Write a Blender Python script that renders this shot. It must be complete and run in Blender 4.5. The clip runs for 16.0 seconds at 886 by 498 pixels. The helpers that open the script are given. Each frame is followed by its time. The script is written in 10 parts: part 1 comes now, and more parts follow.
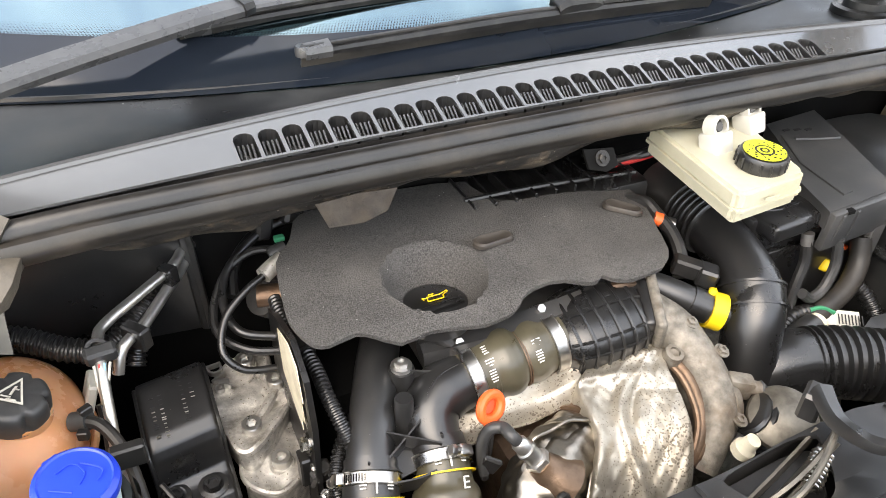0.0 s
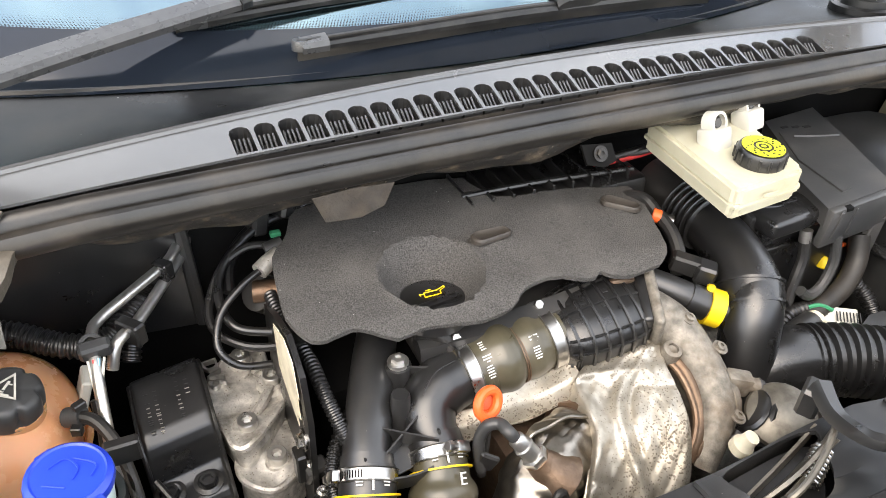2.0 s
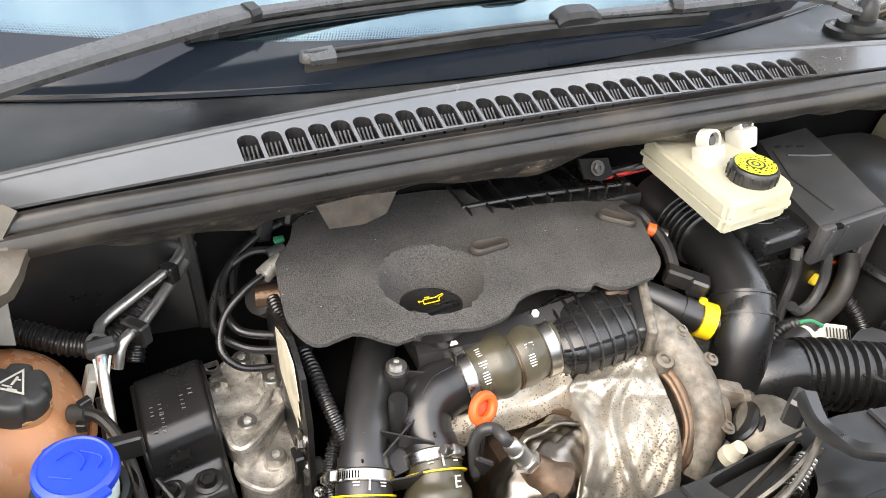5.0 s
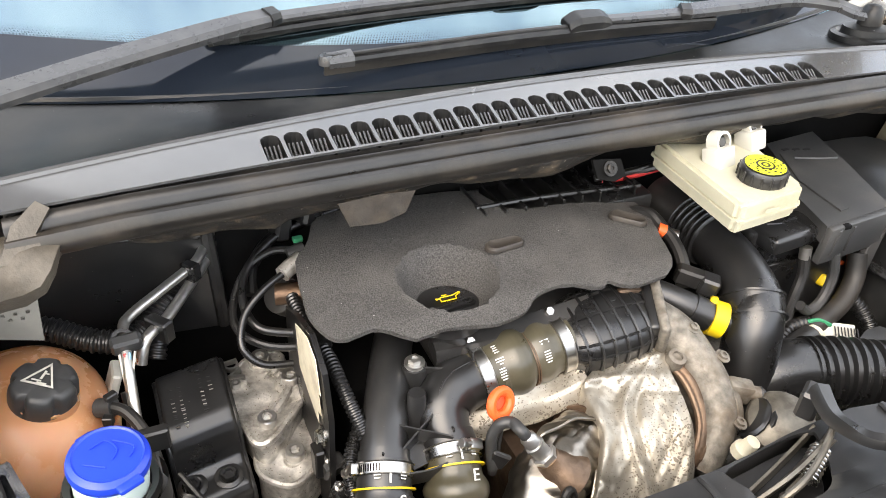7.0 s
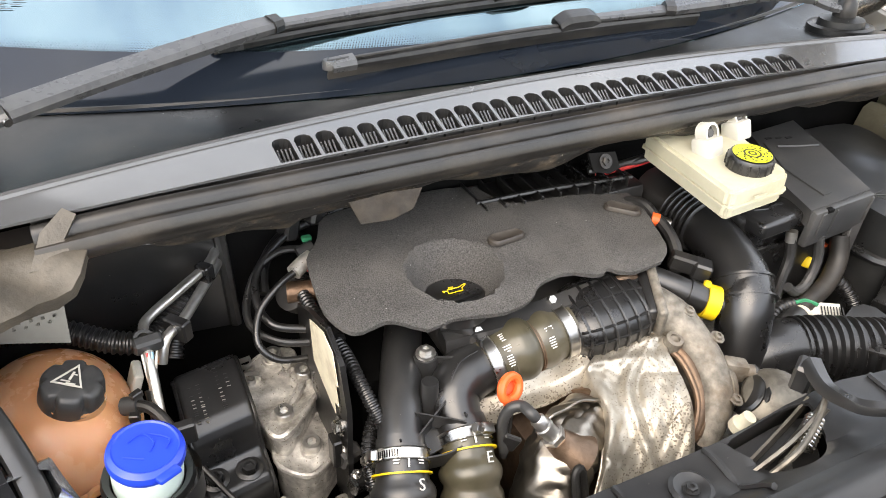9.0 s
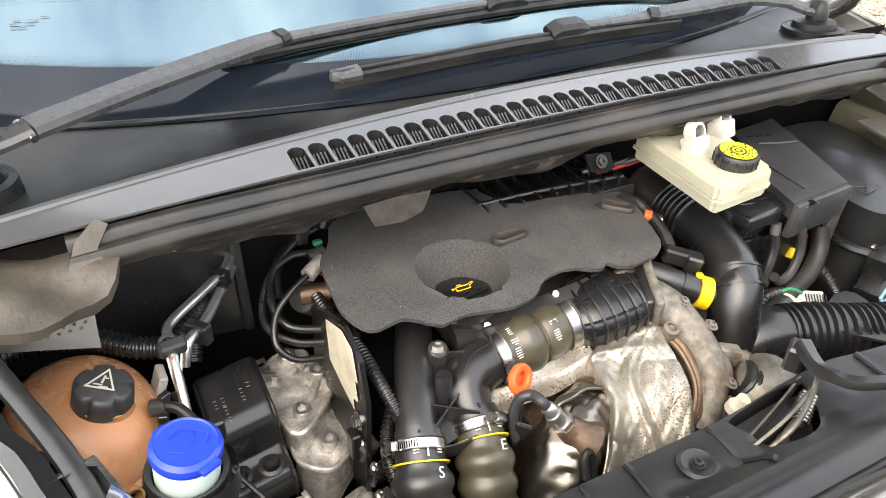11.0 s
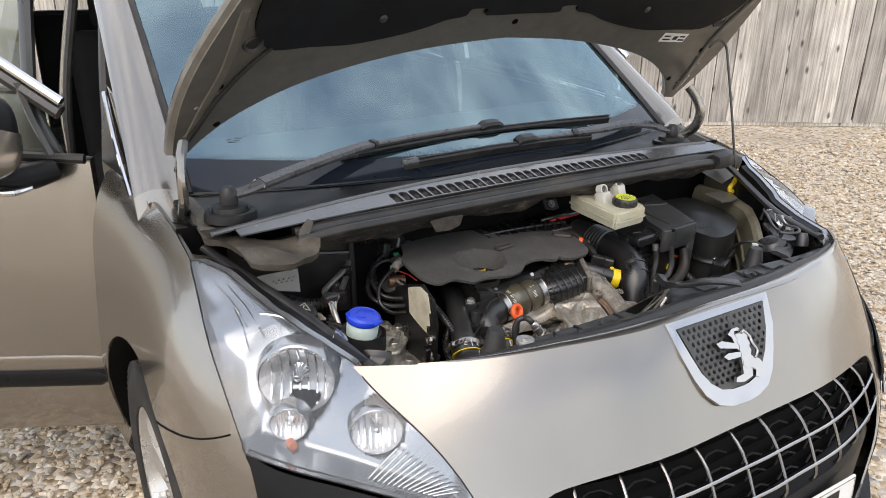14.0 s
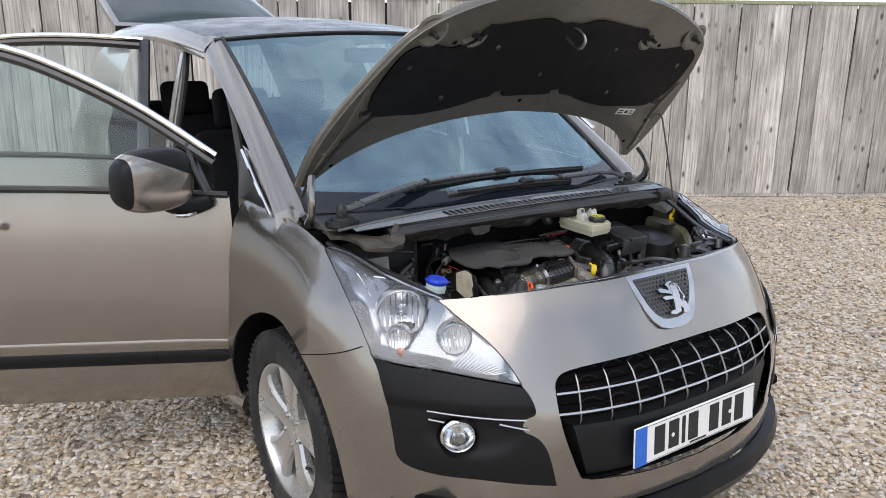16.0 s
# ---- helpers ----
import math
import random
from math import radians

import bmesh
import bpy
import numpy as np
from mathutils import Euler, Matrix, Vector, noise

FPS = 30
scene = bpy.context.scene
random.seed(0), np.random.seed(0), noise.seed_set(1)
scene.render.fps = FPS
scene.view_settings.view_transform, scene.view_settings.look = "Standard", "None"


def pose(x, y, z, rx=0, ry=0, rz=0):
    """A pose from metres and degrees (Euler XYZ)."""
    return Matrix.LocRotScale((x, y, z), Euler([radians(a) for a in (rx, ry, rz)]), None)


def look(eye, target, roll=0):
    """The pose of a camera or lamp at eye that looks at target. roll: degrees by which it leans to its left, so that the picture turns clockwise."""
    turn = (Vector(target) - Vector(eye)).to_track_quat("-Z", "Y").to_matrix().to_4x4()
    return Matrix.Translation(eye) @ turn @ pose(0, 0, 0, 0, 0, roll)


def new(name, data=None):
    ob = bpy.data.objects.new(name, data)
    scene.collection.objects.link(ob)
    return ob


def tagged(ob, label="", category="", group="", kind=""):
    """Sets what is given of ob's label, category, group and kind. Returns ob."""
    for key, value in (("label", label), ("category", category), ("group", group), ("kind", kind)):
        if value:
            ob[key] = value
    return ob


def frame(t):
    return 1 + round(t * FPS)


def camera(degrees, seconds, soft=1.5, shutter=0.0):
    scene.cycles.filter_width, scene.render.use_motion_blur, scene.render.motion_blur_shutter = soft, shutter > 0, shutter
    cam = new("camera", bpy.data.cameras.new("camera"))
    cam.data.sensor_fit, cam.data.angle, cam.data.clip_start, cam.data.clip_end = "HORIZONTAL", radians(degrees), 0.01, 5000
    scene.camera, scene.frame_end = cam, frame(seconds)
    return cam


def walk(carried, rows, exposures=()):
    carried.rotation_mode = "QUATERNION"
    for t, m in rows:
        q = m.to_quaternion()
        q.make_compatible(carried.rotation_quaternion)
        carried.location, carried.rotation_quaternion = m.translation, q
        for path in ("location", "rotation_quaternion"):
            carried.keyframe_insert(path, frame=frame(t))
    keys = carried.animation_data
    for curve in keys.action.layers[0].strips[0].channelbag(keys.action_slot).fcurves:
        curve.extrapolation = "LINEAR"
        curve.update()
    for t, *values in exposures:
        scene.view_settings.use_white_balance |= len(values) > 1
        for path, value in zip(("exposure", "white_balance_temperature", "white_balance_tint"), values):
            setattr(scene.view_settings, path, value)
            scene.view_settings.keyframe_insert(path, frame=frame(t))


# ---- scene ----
EV0 = 1.7
cam = camera(60.4, 16.0, soft=0.5)
PATH = [
    (0, (-0.452, -0.813, 1.352), (0.236, 0.655, 0.181), 1.6),
    (0.5, (-0.452, -0.811, 1.352), (0.237, 0.656, 0.18), 1.6),
    (1, (-0.449, -0.813, 1.35), (0.242, 0.654, 0.179), 1.6),
    (1.5, (-0.45, -0.809, 1.35), (0.244, 0.656, 0.179), 1.7),
    (2, (-0.452, -0.812, 1.345), (0.244, 0.653, 0.175), 1.9),
    (2.5, (-0.447, -0.818, 1.346), (0.247, 0.649, 0.177), 1.9),
    (3, (-0.45, -0.816, 1.348), (0.243, 0.652, 0.18), 2.1),
    (3.5, (-0.45, -0.814, 1.348), (0.245, 0.654, 0.181), 2.2),
    (4, (-0.454, -0.818, 1.35), (0.246, 0.655, 0.192), 2.5),
    (6.5, (-0.476, -0.842, 1.353), (0.232, 0.654, 0.23), 3.3),
    (7, (-0.486, -0.842, 1.351), (0.225, 0.656, 0.232), 3.0),
    (7.5, (-0.493, -0.846, 1.358), (0.223, 0.653, 0.244), 2.7),
    (8, (-0.5, -0.849, 1.361), (0.227, 0.645, 0.249), 2.5),
    (8.5, (-0.508, -0.853, 1.362), (0.231, 0.632, 0.246), 2.2),
    (9, (-0.524, -0.859, 1.365), (0.229, 0.617, 0.245), 2.1),
    (11.5, (-0.584, -0.891, 1.385), (0.241, 0.568, 0.294), 1.5),
    (12, (-0.605, -0.933, 1.393), (0.24, 0.55, 0.351), 1.1),
    (12.5, (-0.668, -1.055, 1.425), (0.214, 0.461, 0.463), 0.6),
    (13, (-0.764, -1.185, 1.46), (0.159, 0.354, 0.578), 0.7),
    (13.5, (-0.944, -1.329, 1.465), (0.023, 0.224, 0.659), 0.9),
    (14, (-1.085, -1.483, 1.482), (-0.081, 0.086, 0.755), 0.9),
    (14.5, (-1.222, -1.674, 1.485), (-0.184, -0.096, 0.828), 0.8),
    (15, (-1.351, -1.819, 1.5), (-0.283, -0.237, 0.904), 0.8),
    (15.5, (-1.543, -1.952, 1.487), (-0.453, -0.366, 0.943), 0.7),
    (16, (-1.704, -2.073, 1.501), (-0.598, -0.485, 0.995), 0.5),
]
walk(cam, [(t, look(eye, target, roll)) for t, eye, target, roll in PATH],
     exposures=[(0, EV0 + 0.2, 7500, 12), (9.0, EV0 + 0.17, 7600, 12), (11.6, EV0 + 0.1, 7700, 12), (12.5, EV0 - 0.06, 7900, 13), (13.2, EV0 - 0.45, 7600, 12), (14.0, EV0 - 1.05, 7200, 13), (15.0, EV0 - 1.3, 6700, 13), (16.0, EV0 - 1.37, 6650, 13)])

# ---- world, sun ----
world = bpy.data.worlds.new("sky")
scene.world = world
world.use_nodes = True
wn, wl = world.node_tree.nodes, world.node_tree.links
wn.clear()
w_out = wn.new("ShaderNodeOutputWorld")
w_bg = wn.new("ShaderNodeBackground")
w_sky = wn.new("ShaderNodeTexSky")
w_sky.sky_type = "NISHITA"
w_sky.sun_disc = False
SUN_EL, SUN_AZ = 50.0, 228.0      # elevation; azimuth clockwise from +y
w_sky.sun_elevation, w_sky.sun_rotation = radians(SUN_EL), radians(SUN_AZ)
w_sky.air_density, w_sky.dust_density = 1.0, 1.5
w_co = wn.new("ShaderNodeTexCoord")
w_map = wn.new("ShaderNodeMapping")
w_map.inputs["Scale"].default_value = (1.0, 1.0, 2.2)
w_noise = wn.new("ShaderNodeTexNoise")
w_noise.inputs["Scale"].default_value, w_noise.inputs["Detail"].default_value = 2.0, 7.0
w_noise.inputs["Roughness"].default_value, w_noise.inputs["Distortion"].default_value = 0.58, 0.35
w_ramp = wn.new("ShaderNodeValToRGB")
w_ramp.color_ramp.elements[0].position, w_ramp.color_ramp.elements[1].position = 0.36, 0.66
w_ramp.color_ramp.elements[0].color = (0.22, 0.22, 0.22, 1)
w_mix = wn.new("ShaderNodeMix")
w_mix.data_type = "RGBA"
w_cloud = wn.new("ShaderNodeRGB")
w_cloud.outputs[0].default_value = (9.7, 10.6, 11.9, 1)
wl.new(w_co.outputs["Generated"], w_map.inputs["Vector"])
wl.new(w_map.outputs["Vector"], w_noise.inputs["Vector"])
wl.new(w_noise.outputs["Fac"], w_ramp.inputs["Fac"])
wl.new(w_ramp.outputs["Color"], w_mix.inputs["Factor"])
w_gain = wn.new("ShaderNodeVectorMath")
w_gain.operation = "SCALE"
w_gain.inputs["Scale"].default_value = 1.8
wl.new(w_sky.outputs["Color"], w_gain.inputs[0])
wl.new(w_gain.outputs[0], w_mix.inputs["A"])
wl.new(w_cloud.outputs[0], w_mix.inputs["B"])
wl.new(w_mix.outputs["Result"], w_bg.inputs["Color"])
w_bg.inputs["Strength"].default_value = 0.10
wl.new(w_bg.outputs["Background"], w_out.inputs["Surface"])

sun = new("sun", bpy.data.lights.new("sun", "SUN"))
sun.data.energy, sun.data.angle, sun.data.color = 0.9, radians(56), (1.0, 0.95, 0.88)
sun_dir = Vector((math.sin(radians(SUN_AZ)) * math.cos(radians(SUN_EL)), math.cos(radians(SUN_AZ)) * math.cos(radians(SUN_EL)), math.sin(radians(SUN_EL))))
sun.matrix_world = look(sun_dir * 20, (0, 0, 0))

# ---- materials ----
def material(name, color, rough=0.5, metal=0.0, vary=0.15, scale=30.0, bump=0.0, bump_scale=200.0, dirt=None, dirt_amount=0.0, dirt_scale=8.0,
             coat=0.0, spec=0.5, rough_vary=0.1, island=0.0, specks=None):
    """A surface with two scales of variation: fine grain in colour and gloss, and broader dust or stains."""
    m = bpy.data.materials.new(name)
    m.use_nodes = True
    n, l = m.node_tree.nodes, m.node_tree.links
    b = n["Principled BSDF"]
    co = n.new("ShaderNodeTexCoord")
    n1 = n.new("ShaderNodeTexNoise")
    n1.inputs["Scale"].default_value, n1.inputs["Detail"].default_value = scale, 6.0
    l.new(co.outputs["Object"], n1.inputs["Vector"])
    ramp = n.new("ShaderNodeMapRange")
    ramp.inputs["From Min"].default_value, ramp.inputs["From Max"].default_value = 0.3, 0.7
    ramp.inputs["To Min"].default_value, ramp.inputs["To Max"].default_value = 1 - vary, 1 + vary
    l.new(n1.outputs["Fac"], ramp.inputs["Value"])
    hsv = n.new("ShaderNodeHueSaturation")
    hsv.inputs["Color"].default_value = (*color, 1)
    l.new(ramp.outputs["Result"], hsv.inputs["Value"])
    out = hsv.outputs["Color"]
    if island:
        geo = n.new("ShaderNodeNewGeometry")
        mr = n.new("ShaderNodeMapRange")
        mr.inputs["To Min"].default_value, mr.inputs["To Max"].default_value = 1 - island, 1 + island
        l.new(geo.outputs["Random Per Island"], mr.inputs["Value"])
        h2 = n.new("ShaderNodeHueSaturation")
        l.new(out, h2.inputs["Color"])
        l.new(mr.outputs["Result"], h2.inputs["Value"])
        out = h2.outputs["Color"]
    n2 = n.new("ShaderNodeTexNoise")
    n2.inputs["Scale"].default_value, n2.inputs["Detail"].default_value, n2.inputs["Roughness"].default_value = dirt_scale, 8.0, 0.65
    l.new(co.outputs["Object"], n2.inputs["Vector"])
    if dirt:
        dr = n.new("ShaderNodeMapRange")
        dr.inputs["From Min"].default_value, dr.inputs["From Max"].default_value = 0.48, 0.68
        dr.inputs["To Max"].default_value = dirt_amount
        l.new(n2.outputs["Fac"], dr.inputs["Value"])
        mix = n.new("ShaderNodeMix")
        mix.data_type = "RGBA"
        l.new(dr.outputs["Result"], mix.inputs["Factor"])
        l.new(out, mix.inputs["A"])
        mix.inputs["B"].default_value = (*dirt, 1)
        out = mix.outputs["Result"]
    if specks:
        v = n.new("ShaderNodeTexVoronoi")
        v.inputs["Scale"].default_value = specks[0]
        l.new(co.outputs["Object"], v.inputs["Vector"])
        lt = n.new("ShaderNodeMath")
        lt.operation = "LESS_THAN"
        lt.inputs[1].default_value = specks[1]
        l.new(v.outputs["Distance"], lt.inputs[0])
        mx = n.new("ShaderNodeMix")
        mx.data_type = "RGBA"
        l.new(lt.outputs[0], mx.inputs["Factor"])
        l.new(out, mx.inputs["A"])
        mx.inputs["B"].default_value = (*specks[2], 1)
        out = mx.outputs["Result"]
    l.new(out, b.inputs["Base Color"])
    rr = n.new("ShaderNodeMapRange")
    rr.inputs["From Min"].default_value, rr.inputs["From Max"].default_value = 0.3, 0.7
    rr.inputs["To Min"].default_value, rr.inputs["To Max"].default_value = max(rough - rough_vary, 0.01), min(rough + rough_vary, 1)
    l.new(n2.outputs["Fac"], rr.inputs["Value"])
    l.new(rr.outputs["Result"], b.inputs["Roughness"])
    b.inputs["Metallic"].default_value = metal
    b.inputs["Specular IOR Level"].default_value = spec
    b.inputs["Coat Weight"].default_value = coat
    b.inputs["Coat Roughness"].default_value = 0.07
    if bump:
        nb = n.new("ShaderNodeTexNoise")
        nb.inputs["Scale"].default_value, nb.inputs["Detail"].default_value = bump_scale, 4.0
        l.new(co.outputs["Object"], nb.inputs["Vector"])
        bp = n.new("ShaderNodeBump")
        bp.inputs["Strength"].default_value, bp.inputs["Distance"].default_value = bump, 0.002
        l.new(nb.outputs["Fac"], bp.inputs["Height"])
        l.new(bp.outputs["Normal"], b.inputs["Normal"])
    return m


def sheet_glass(name, tint, gloss_min=0.04, gloss_max=0.9, rough=0.0, sheen=(1, 1, 1)):
    """Thin pane: see-through tint with a mirror layer that grows towards grazing angles."""
    m = bpy.data.materials.new(name)
    m.use_nodes = True
    n, l = m.node_tree.nodes, m.node_tree.links
    n.clear()
    out = n.new("ShaderNodeOutputMaterial")
    tr, gl, mix, fr = n.new("ShaderNodeBsdfTransparent"), n.new("ShaderNodeBsdfGlossy"), n.new("ShaderNodeMixShader"), n.new("ShaderNodeFresnel")
    tr.inputs["Color"].default_value = (*tint, 1)
    gl.inputs["Roughness"].default_value = rough
    gl.inputs["Color"].default_value = (*sheen, 1)
    fr.inputs["IOR"].default_value = 1.52
    mr = n.new("ShaderNodeMapRange")
    mr.inputs["From Min"].default_value, mr.inputs["From Max"].default_value = 0.04, 0.6
    mr.inputs["To Min"].default_value, mr.inputs["To Max"].default_value = gloss_min, gloss_max
    l.new(fr.outputs["Fac"], mr.inputs["Value"])
    l.new(mr.outputs["Result"], mix.inputs["Fac"])
    l.new(tr.outputs["BSDF"], mix.inputs[1])
    l.new(gl.outputs["BSDF"], mix.inputs[2])
    l.new(mix.outputs["Shader"], out.inputs["Surface"])
    return m


M_PAINT = material("bronze_grey_metallic_paint", (0.305, 0.283, 0.254), 0.24, 0.9, 0.05, 900, coat=1.0, rough_vary=0.03, dirt=(0.26, 0.235, 0.20), dirt_amount=0.25, dirt_scale=7)
# Darker, duller version of the body colour for inner panels
M_PAINT_IN = material("matt_dark_bronze_grey_paint", (0.155, 0.146, 0.127), 0.38, 0.35, 0.08, 40, dirt=(0.10, 0.09, 0.075), dirt_amount=0.5, coat=0.3)
M_TRIM = material("black_grained_bumper_plastic", (0.009, 0.0095, 0.0105), 0.36, 0, 0.15, 60, bump=0.15, bump_scale=900, spec=0.2)
M_COWL = material("black_cowl_plastic", (0.008, 0.0085, 0.009), 0.36, 0, 0.2, 12, bump=0.05, bump_scale=900, specks=(45, 0.03, (0.4, 0.39, 0.36)), dirt=(0.10, 0.10, 0.095), dirt_amount=0.42, dirt_scale=6, rough_vary=0.16, spec=0.32)
M_STRIP = material("satin_grey_cowl_strip", (0.075, 0.077, 0.080), 0.24, 0.0, 0.05, 20, rough_vary=0.05, spec=0.9, coat=0.35)
M_WIPER = material("weathered_grey_black_paint", (0.016, 0.016, 0.0165), 0.38, 0, 0.2, 60, dirt=(0.05, 0.05, 0.048), dirt_amount=0.5, dirt_scale=40, bump=0.1, bump_scale=300, spec=0.4)
M_ARM = material("satin_grey_wiper_arm", (0.046, 0.047, 0.049), 0.30, 0, 0.15, 60, dirt=(0.10, 0.10, 0.098), dirt_amount=0.4, dirt_scale=30, bump=0.05, bump_scale=300, spec=0.8)
M_RUBBER = material("black_rubber", (0.012, 0.0115, 0.011), 0.5, 0, 0.2, 40, bump=0.1, bump_scale=300, dirt=(0.14, 0.12, 0.10), dirt_amount=0.25, dirt_scale=6)
M_SEAL = material("dusty_bonnet_seal", (0.014, 0.013, 0.012), 0.34, 0, 0.25, 30, bump=0.1, bump_scale=200, dirt=(0.17, 0.135, 0.10), dirt_amount=0.22, dirt_scale=5, spec=0.6)
M_DIRTY = material("dirty_bulkhead_metal", (0.014, 0.013, 0.012), 0.6, 0, 0.5, 40, bump=0.7, bump_scale=110, dirt=(0.17, 0.13, 0.09), dirt_amount=0.8, dirt_scale=38, specks=(120, 0.12, (0.22, 0.19, 0.15)))
M_EARTH = material("dried_brown_mud", (0.022, 0.018, 0.014), 0.8, 0, 0.5, 90, bump=0.8, bump_scale=200, dirt=(0.05, 0.038, 0.026), dirt_amount=0.5, dirt_scale=40)
M_CATCH = material("greasy_rusty_steel", (0.16, 0.145, 0.12), 0.40, 0.6, 0.3, 60, dirt=(0.06, 0.05, 0.04), dirt_amount=0.8, dirt_scale=40)
M_OLIVE = material("olive_grey_primer", (0.19, 0.175, 0.125), 0.45, 0.1, 0.1, 40, dirt=(0.10, 0.085, 0.06), dirt_amount=0.6, dirt_scale=12)
M_AIRBOX = material("satin_dark_grey_plastic", (0.016, 0.0165, 0.017), 0.34, 0, 0.2, 30, bump=0.06, bump_scale=600, dirt=(0.06, 0.058, 0.054), dirt_amount=0.35, dirt_scale=7, spec=0.8)
M_PAD = material("black_bonnet_felt", (0.010, 0.010, 0.011), 0.55, 0, 0.5, 300, bump=0.6, bump_scale=500, spec=0.15)
M_GAP = material("dark_gap_backing", (0.03, 0.026, 0.022), 0.9, 0, 0.3, 20)
M_FELT = material("charcoal_felt_cover", (0.066, 0.063, 0.060), 0.85, 0, 0.6, 560, bump=0.8, bump_scale=640, dirt=(0.115, 0.108, 0.10), dirt_amount=0.45, dirt_scale=16, specks=(55, 0.035, (0.45, 0.44, 0.42)))
M_BLACK = material("black_moulded_plastic", (0.012, 0.012, 0.0125), 0.32, 0, 0.3, 25, bump=0.03, bump_scale=900, specks=(70, 0.03, (0.2, 0.19, 0.17)), dirt=(0.035, 0.033, 0.03), dirt_amount=0.4, dirt_scale=9, rough_vary=0.12, spec=0.8)
M_BLACK_M = material("matt_black_plastic", (0.020, 0.020, 0.0205), 0.36, 0, 0.3, 25, bump=0.05, bump_scale=1200, specks=(70, 0.035, (0.2, 0.19, 0.17)), dirt=(0.07, 0.065, 0.058), dirt_amount=0.45, dirt_scale=8, spec=0.8)
M_GREYBOX = material("dusty_dark_grey_plastic", (0.042, 0.043, 0.044), 0.42, 0, 0.15, 25, bump=0.08, bump_scale=500, dirt=(0.13, 0.12, 0.11), dirt_amount=0.4, dirt_scale=6)
M_SLAM = material("satin_black_panel_plastic", (0.013, 0.013, 0.0135), 0.40, 0, 0.3, 25, bump=0.05, bump_scale=1200, specks=(70, 0.03, (0.2, 0.19, 0.17)), dirt=(0.055, 0.052, 0.048), dirt_amount=0.35, dirt_scale=8, spec=0.6)
# Near-black: shade of the bay, recesses and slots is put into the colour
M_VOID = material("near_black_baked_shade", (0.004, 0.004, 0.004), 0.7, 0, 0.3, 15, spec=0.1)
M_ALU = material("cast_aluminium", (0.60, 0.575, 0.53), 0.46, 0.6, 0.3, 90, bump=0.25, bump_scale=420, dirt=(0.10, 0.085, 0.065), dirt_amount=0.7, dirt_scale=24, specks=(210, 0.14, (0.17, 0.14, 0.10)))
M_STEEL = material("bright_steel", (0.50, 0.49, 0.47), 0.3, 1.0, 0.1, 40, dirt=(0.2, 0.16, 0.12), dirt_amount=0.3, dirt_scale=20)
M_ALUPIPE = material("brushed_aluminium_pipe", (0.55, 0.54, 0.52), 0.36, 0.9, 0.12, 50, dirt=(0.2, 0.18, 0.15), dirt_amount=0.4, dirt_scale=14)
M_CHROME = material("chrome", (0.78, 0.78, 0.78), 0.07, 1.0, 0.02, 10, rough_vary=0.03)
M_BARS = material("bright_grille_metal", (0.52, 0.52, 0.53), 0.16, 1.0, 0.05, 10, rough_vary=0.05)
M_UPRIGHT = material("smoked_grille_metal", (0.26, 0.255, 0.25), 0.24, 1.0, 0.08, 20, rough_vary=0.05)
M_HOSE = material("smoked_silicone_hose", (0.070, 0.062, 0.040), 0.33, 0, 0.2, 30, coat=0.3, dirt=(0.16, 0.14, 0.11), dirt_amount=0.3, dirt_scale=12)
M_WHITE = material("aged_white_plastic", (0.52, 0.50, 0.385), 0.42, 0, 0.08, 20, dirt=(0.40, 0.34, 0.20), dirt_amount=0.55, dirt_scale=9)
M_LUG = material("pale_plastic", (0.54, 0.53, 0.48), 0.4, 0, 0.05, 20)
M_ORANGE_TANK = material("amber_translucent_plastic", (0.66, 0.31, 0.15), 0.27, 0, 0.15, 9, dirt=(0.68, 0.42, 0.26), dirt_amount=0.6, dirt_scale=9, bump=0.05, bump_scale=120)
tank_shader = M_ORANGE_TANK.node_tree.nodes["Principled BSDF"]
tank_shader.inputs["Subsurface Weight"].default_value = 0.35
tank_shader.inputs["Subsurface Radius"].default_value = (1.0, 0.45, 0.2)
tank_shader.inputs["Subsurface Scale"].default_value = 0.03
M_BLUE = material("blue_plastic", (0.012, 0.05, 0.52), 0.32, 0, 0.1, 20, rough_vary=0.06)
M_BOTTLE = material("pale_green_translucent_plastic", (0.62, 0.74, 0.68), 0.42, 0, 0.05, 20)
M_ORANGE = material("orange_plastic", (0.85, 0.13, 0.03), 0.4, 0, 0.06, 20)
M_YELLOW = material("yellow_plastic", (0.85, 0.60, 0.02), 0.45, 0, 0.06, 20)
M_LIME = material("lime_yellow_ink", (0.62, 0.68, 0.03), 0.45, 0, 0.05, 60)
M_LABEL = material("cream_paper_label", (0.76, 0.70, 0.54), 0.7, 0, 0.08, 50, dirt=(0.35, 0.28, 0.18), dirt_amount=0.5, dirt_scale=20)
M_WHITE_INK = material("white_ink", (0.62, 0.62, 0.60), 0.6, 0, 0.1, 200)
M_TYRE = material("tyre_rubber", (0.009, 0.009, 0.0095), 0.75, 0, 0.2, 40, bump=0.2, bump_scale=250, dirt=(0.10, 0.09, 0.08), dirt_amount=0.5)
M_RIM = material("silver_wheel_paint", (0.55, 0.55, 0.54), 0.3, 0.7, 0.05, 200, coat=0.5, dirt=(0.25, 0.23, 0.2), dirt_amount=0.25)
M_REFL = material("headlight_reflector", (0.84, 0.85, 0.87), 0.22, 0.7, 0.03, 10, rough_vary=0.06)
M_REFL_D = material("headlight_inner_silver", (0.36, 0.375, 0.395), 0.18, 0.75, 0.03, 10, coat=0.6)
M_PLATE = material("white_reflective_plate", (0.78, 0.78, 0.76), 0.35, 0, 0.02, 50)
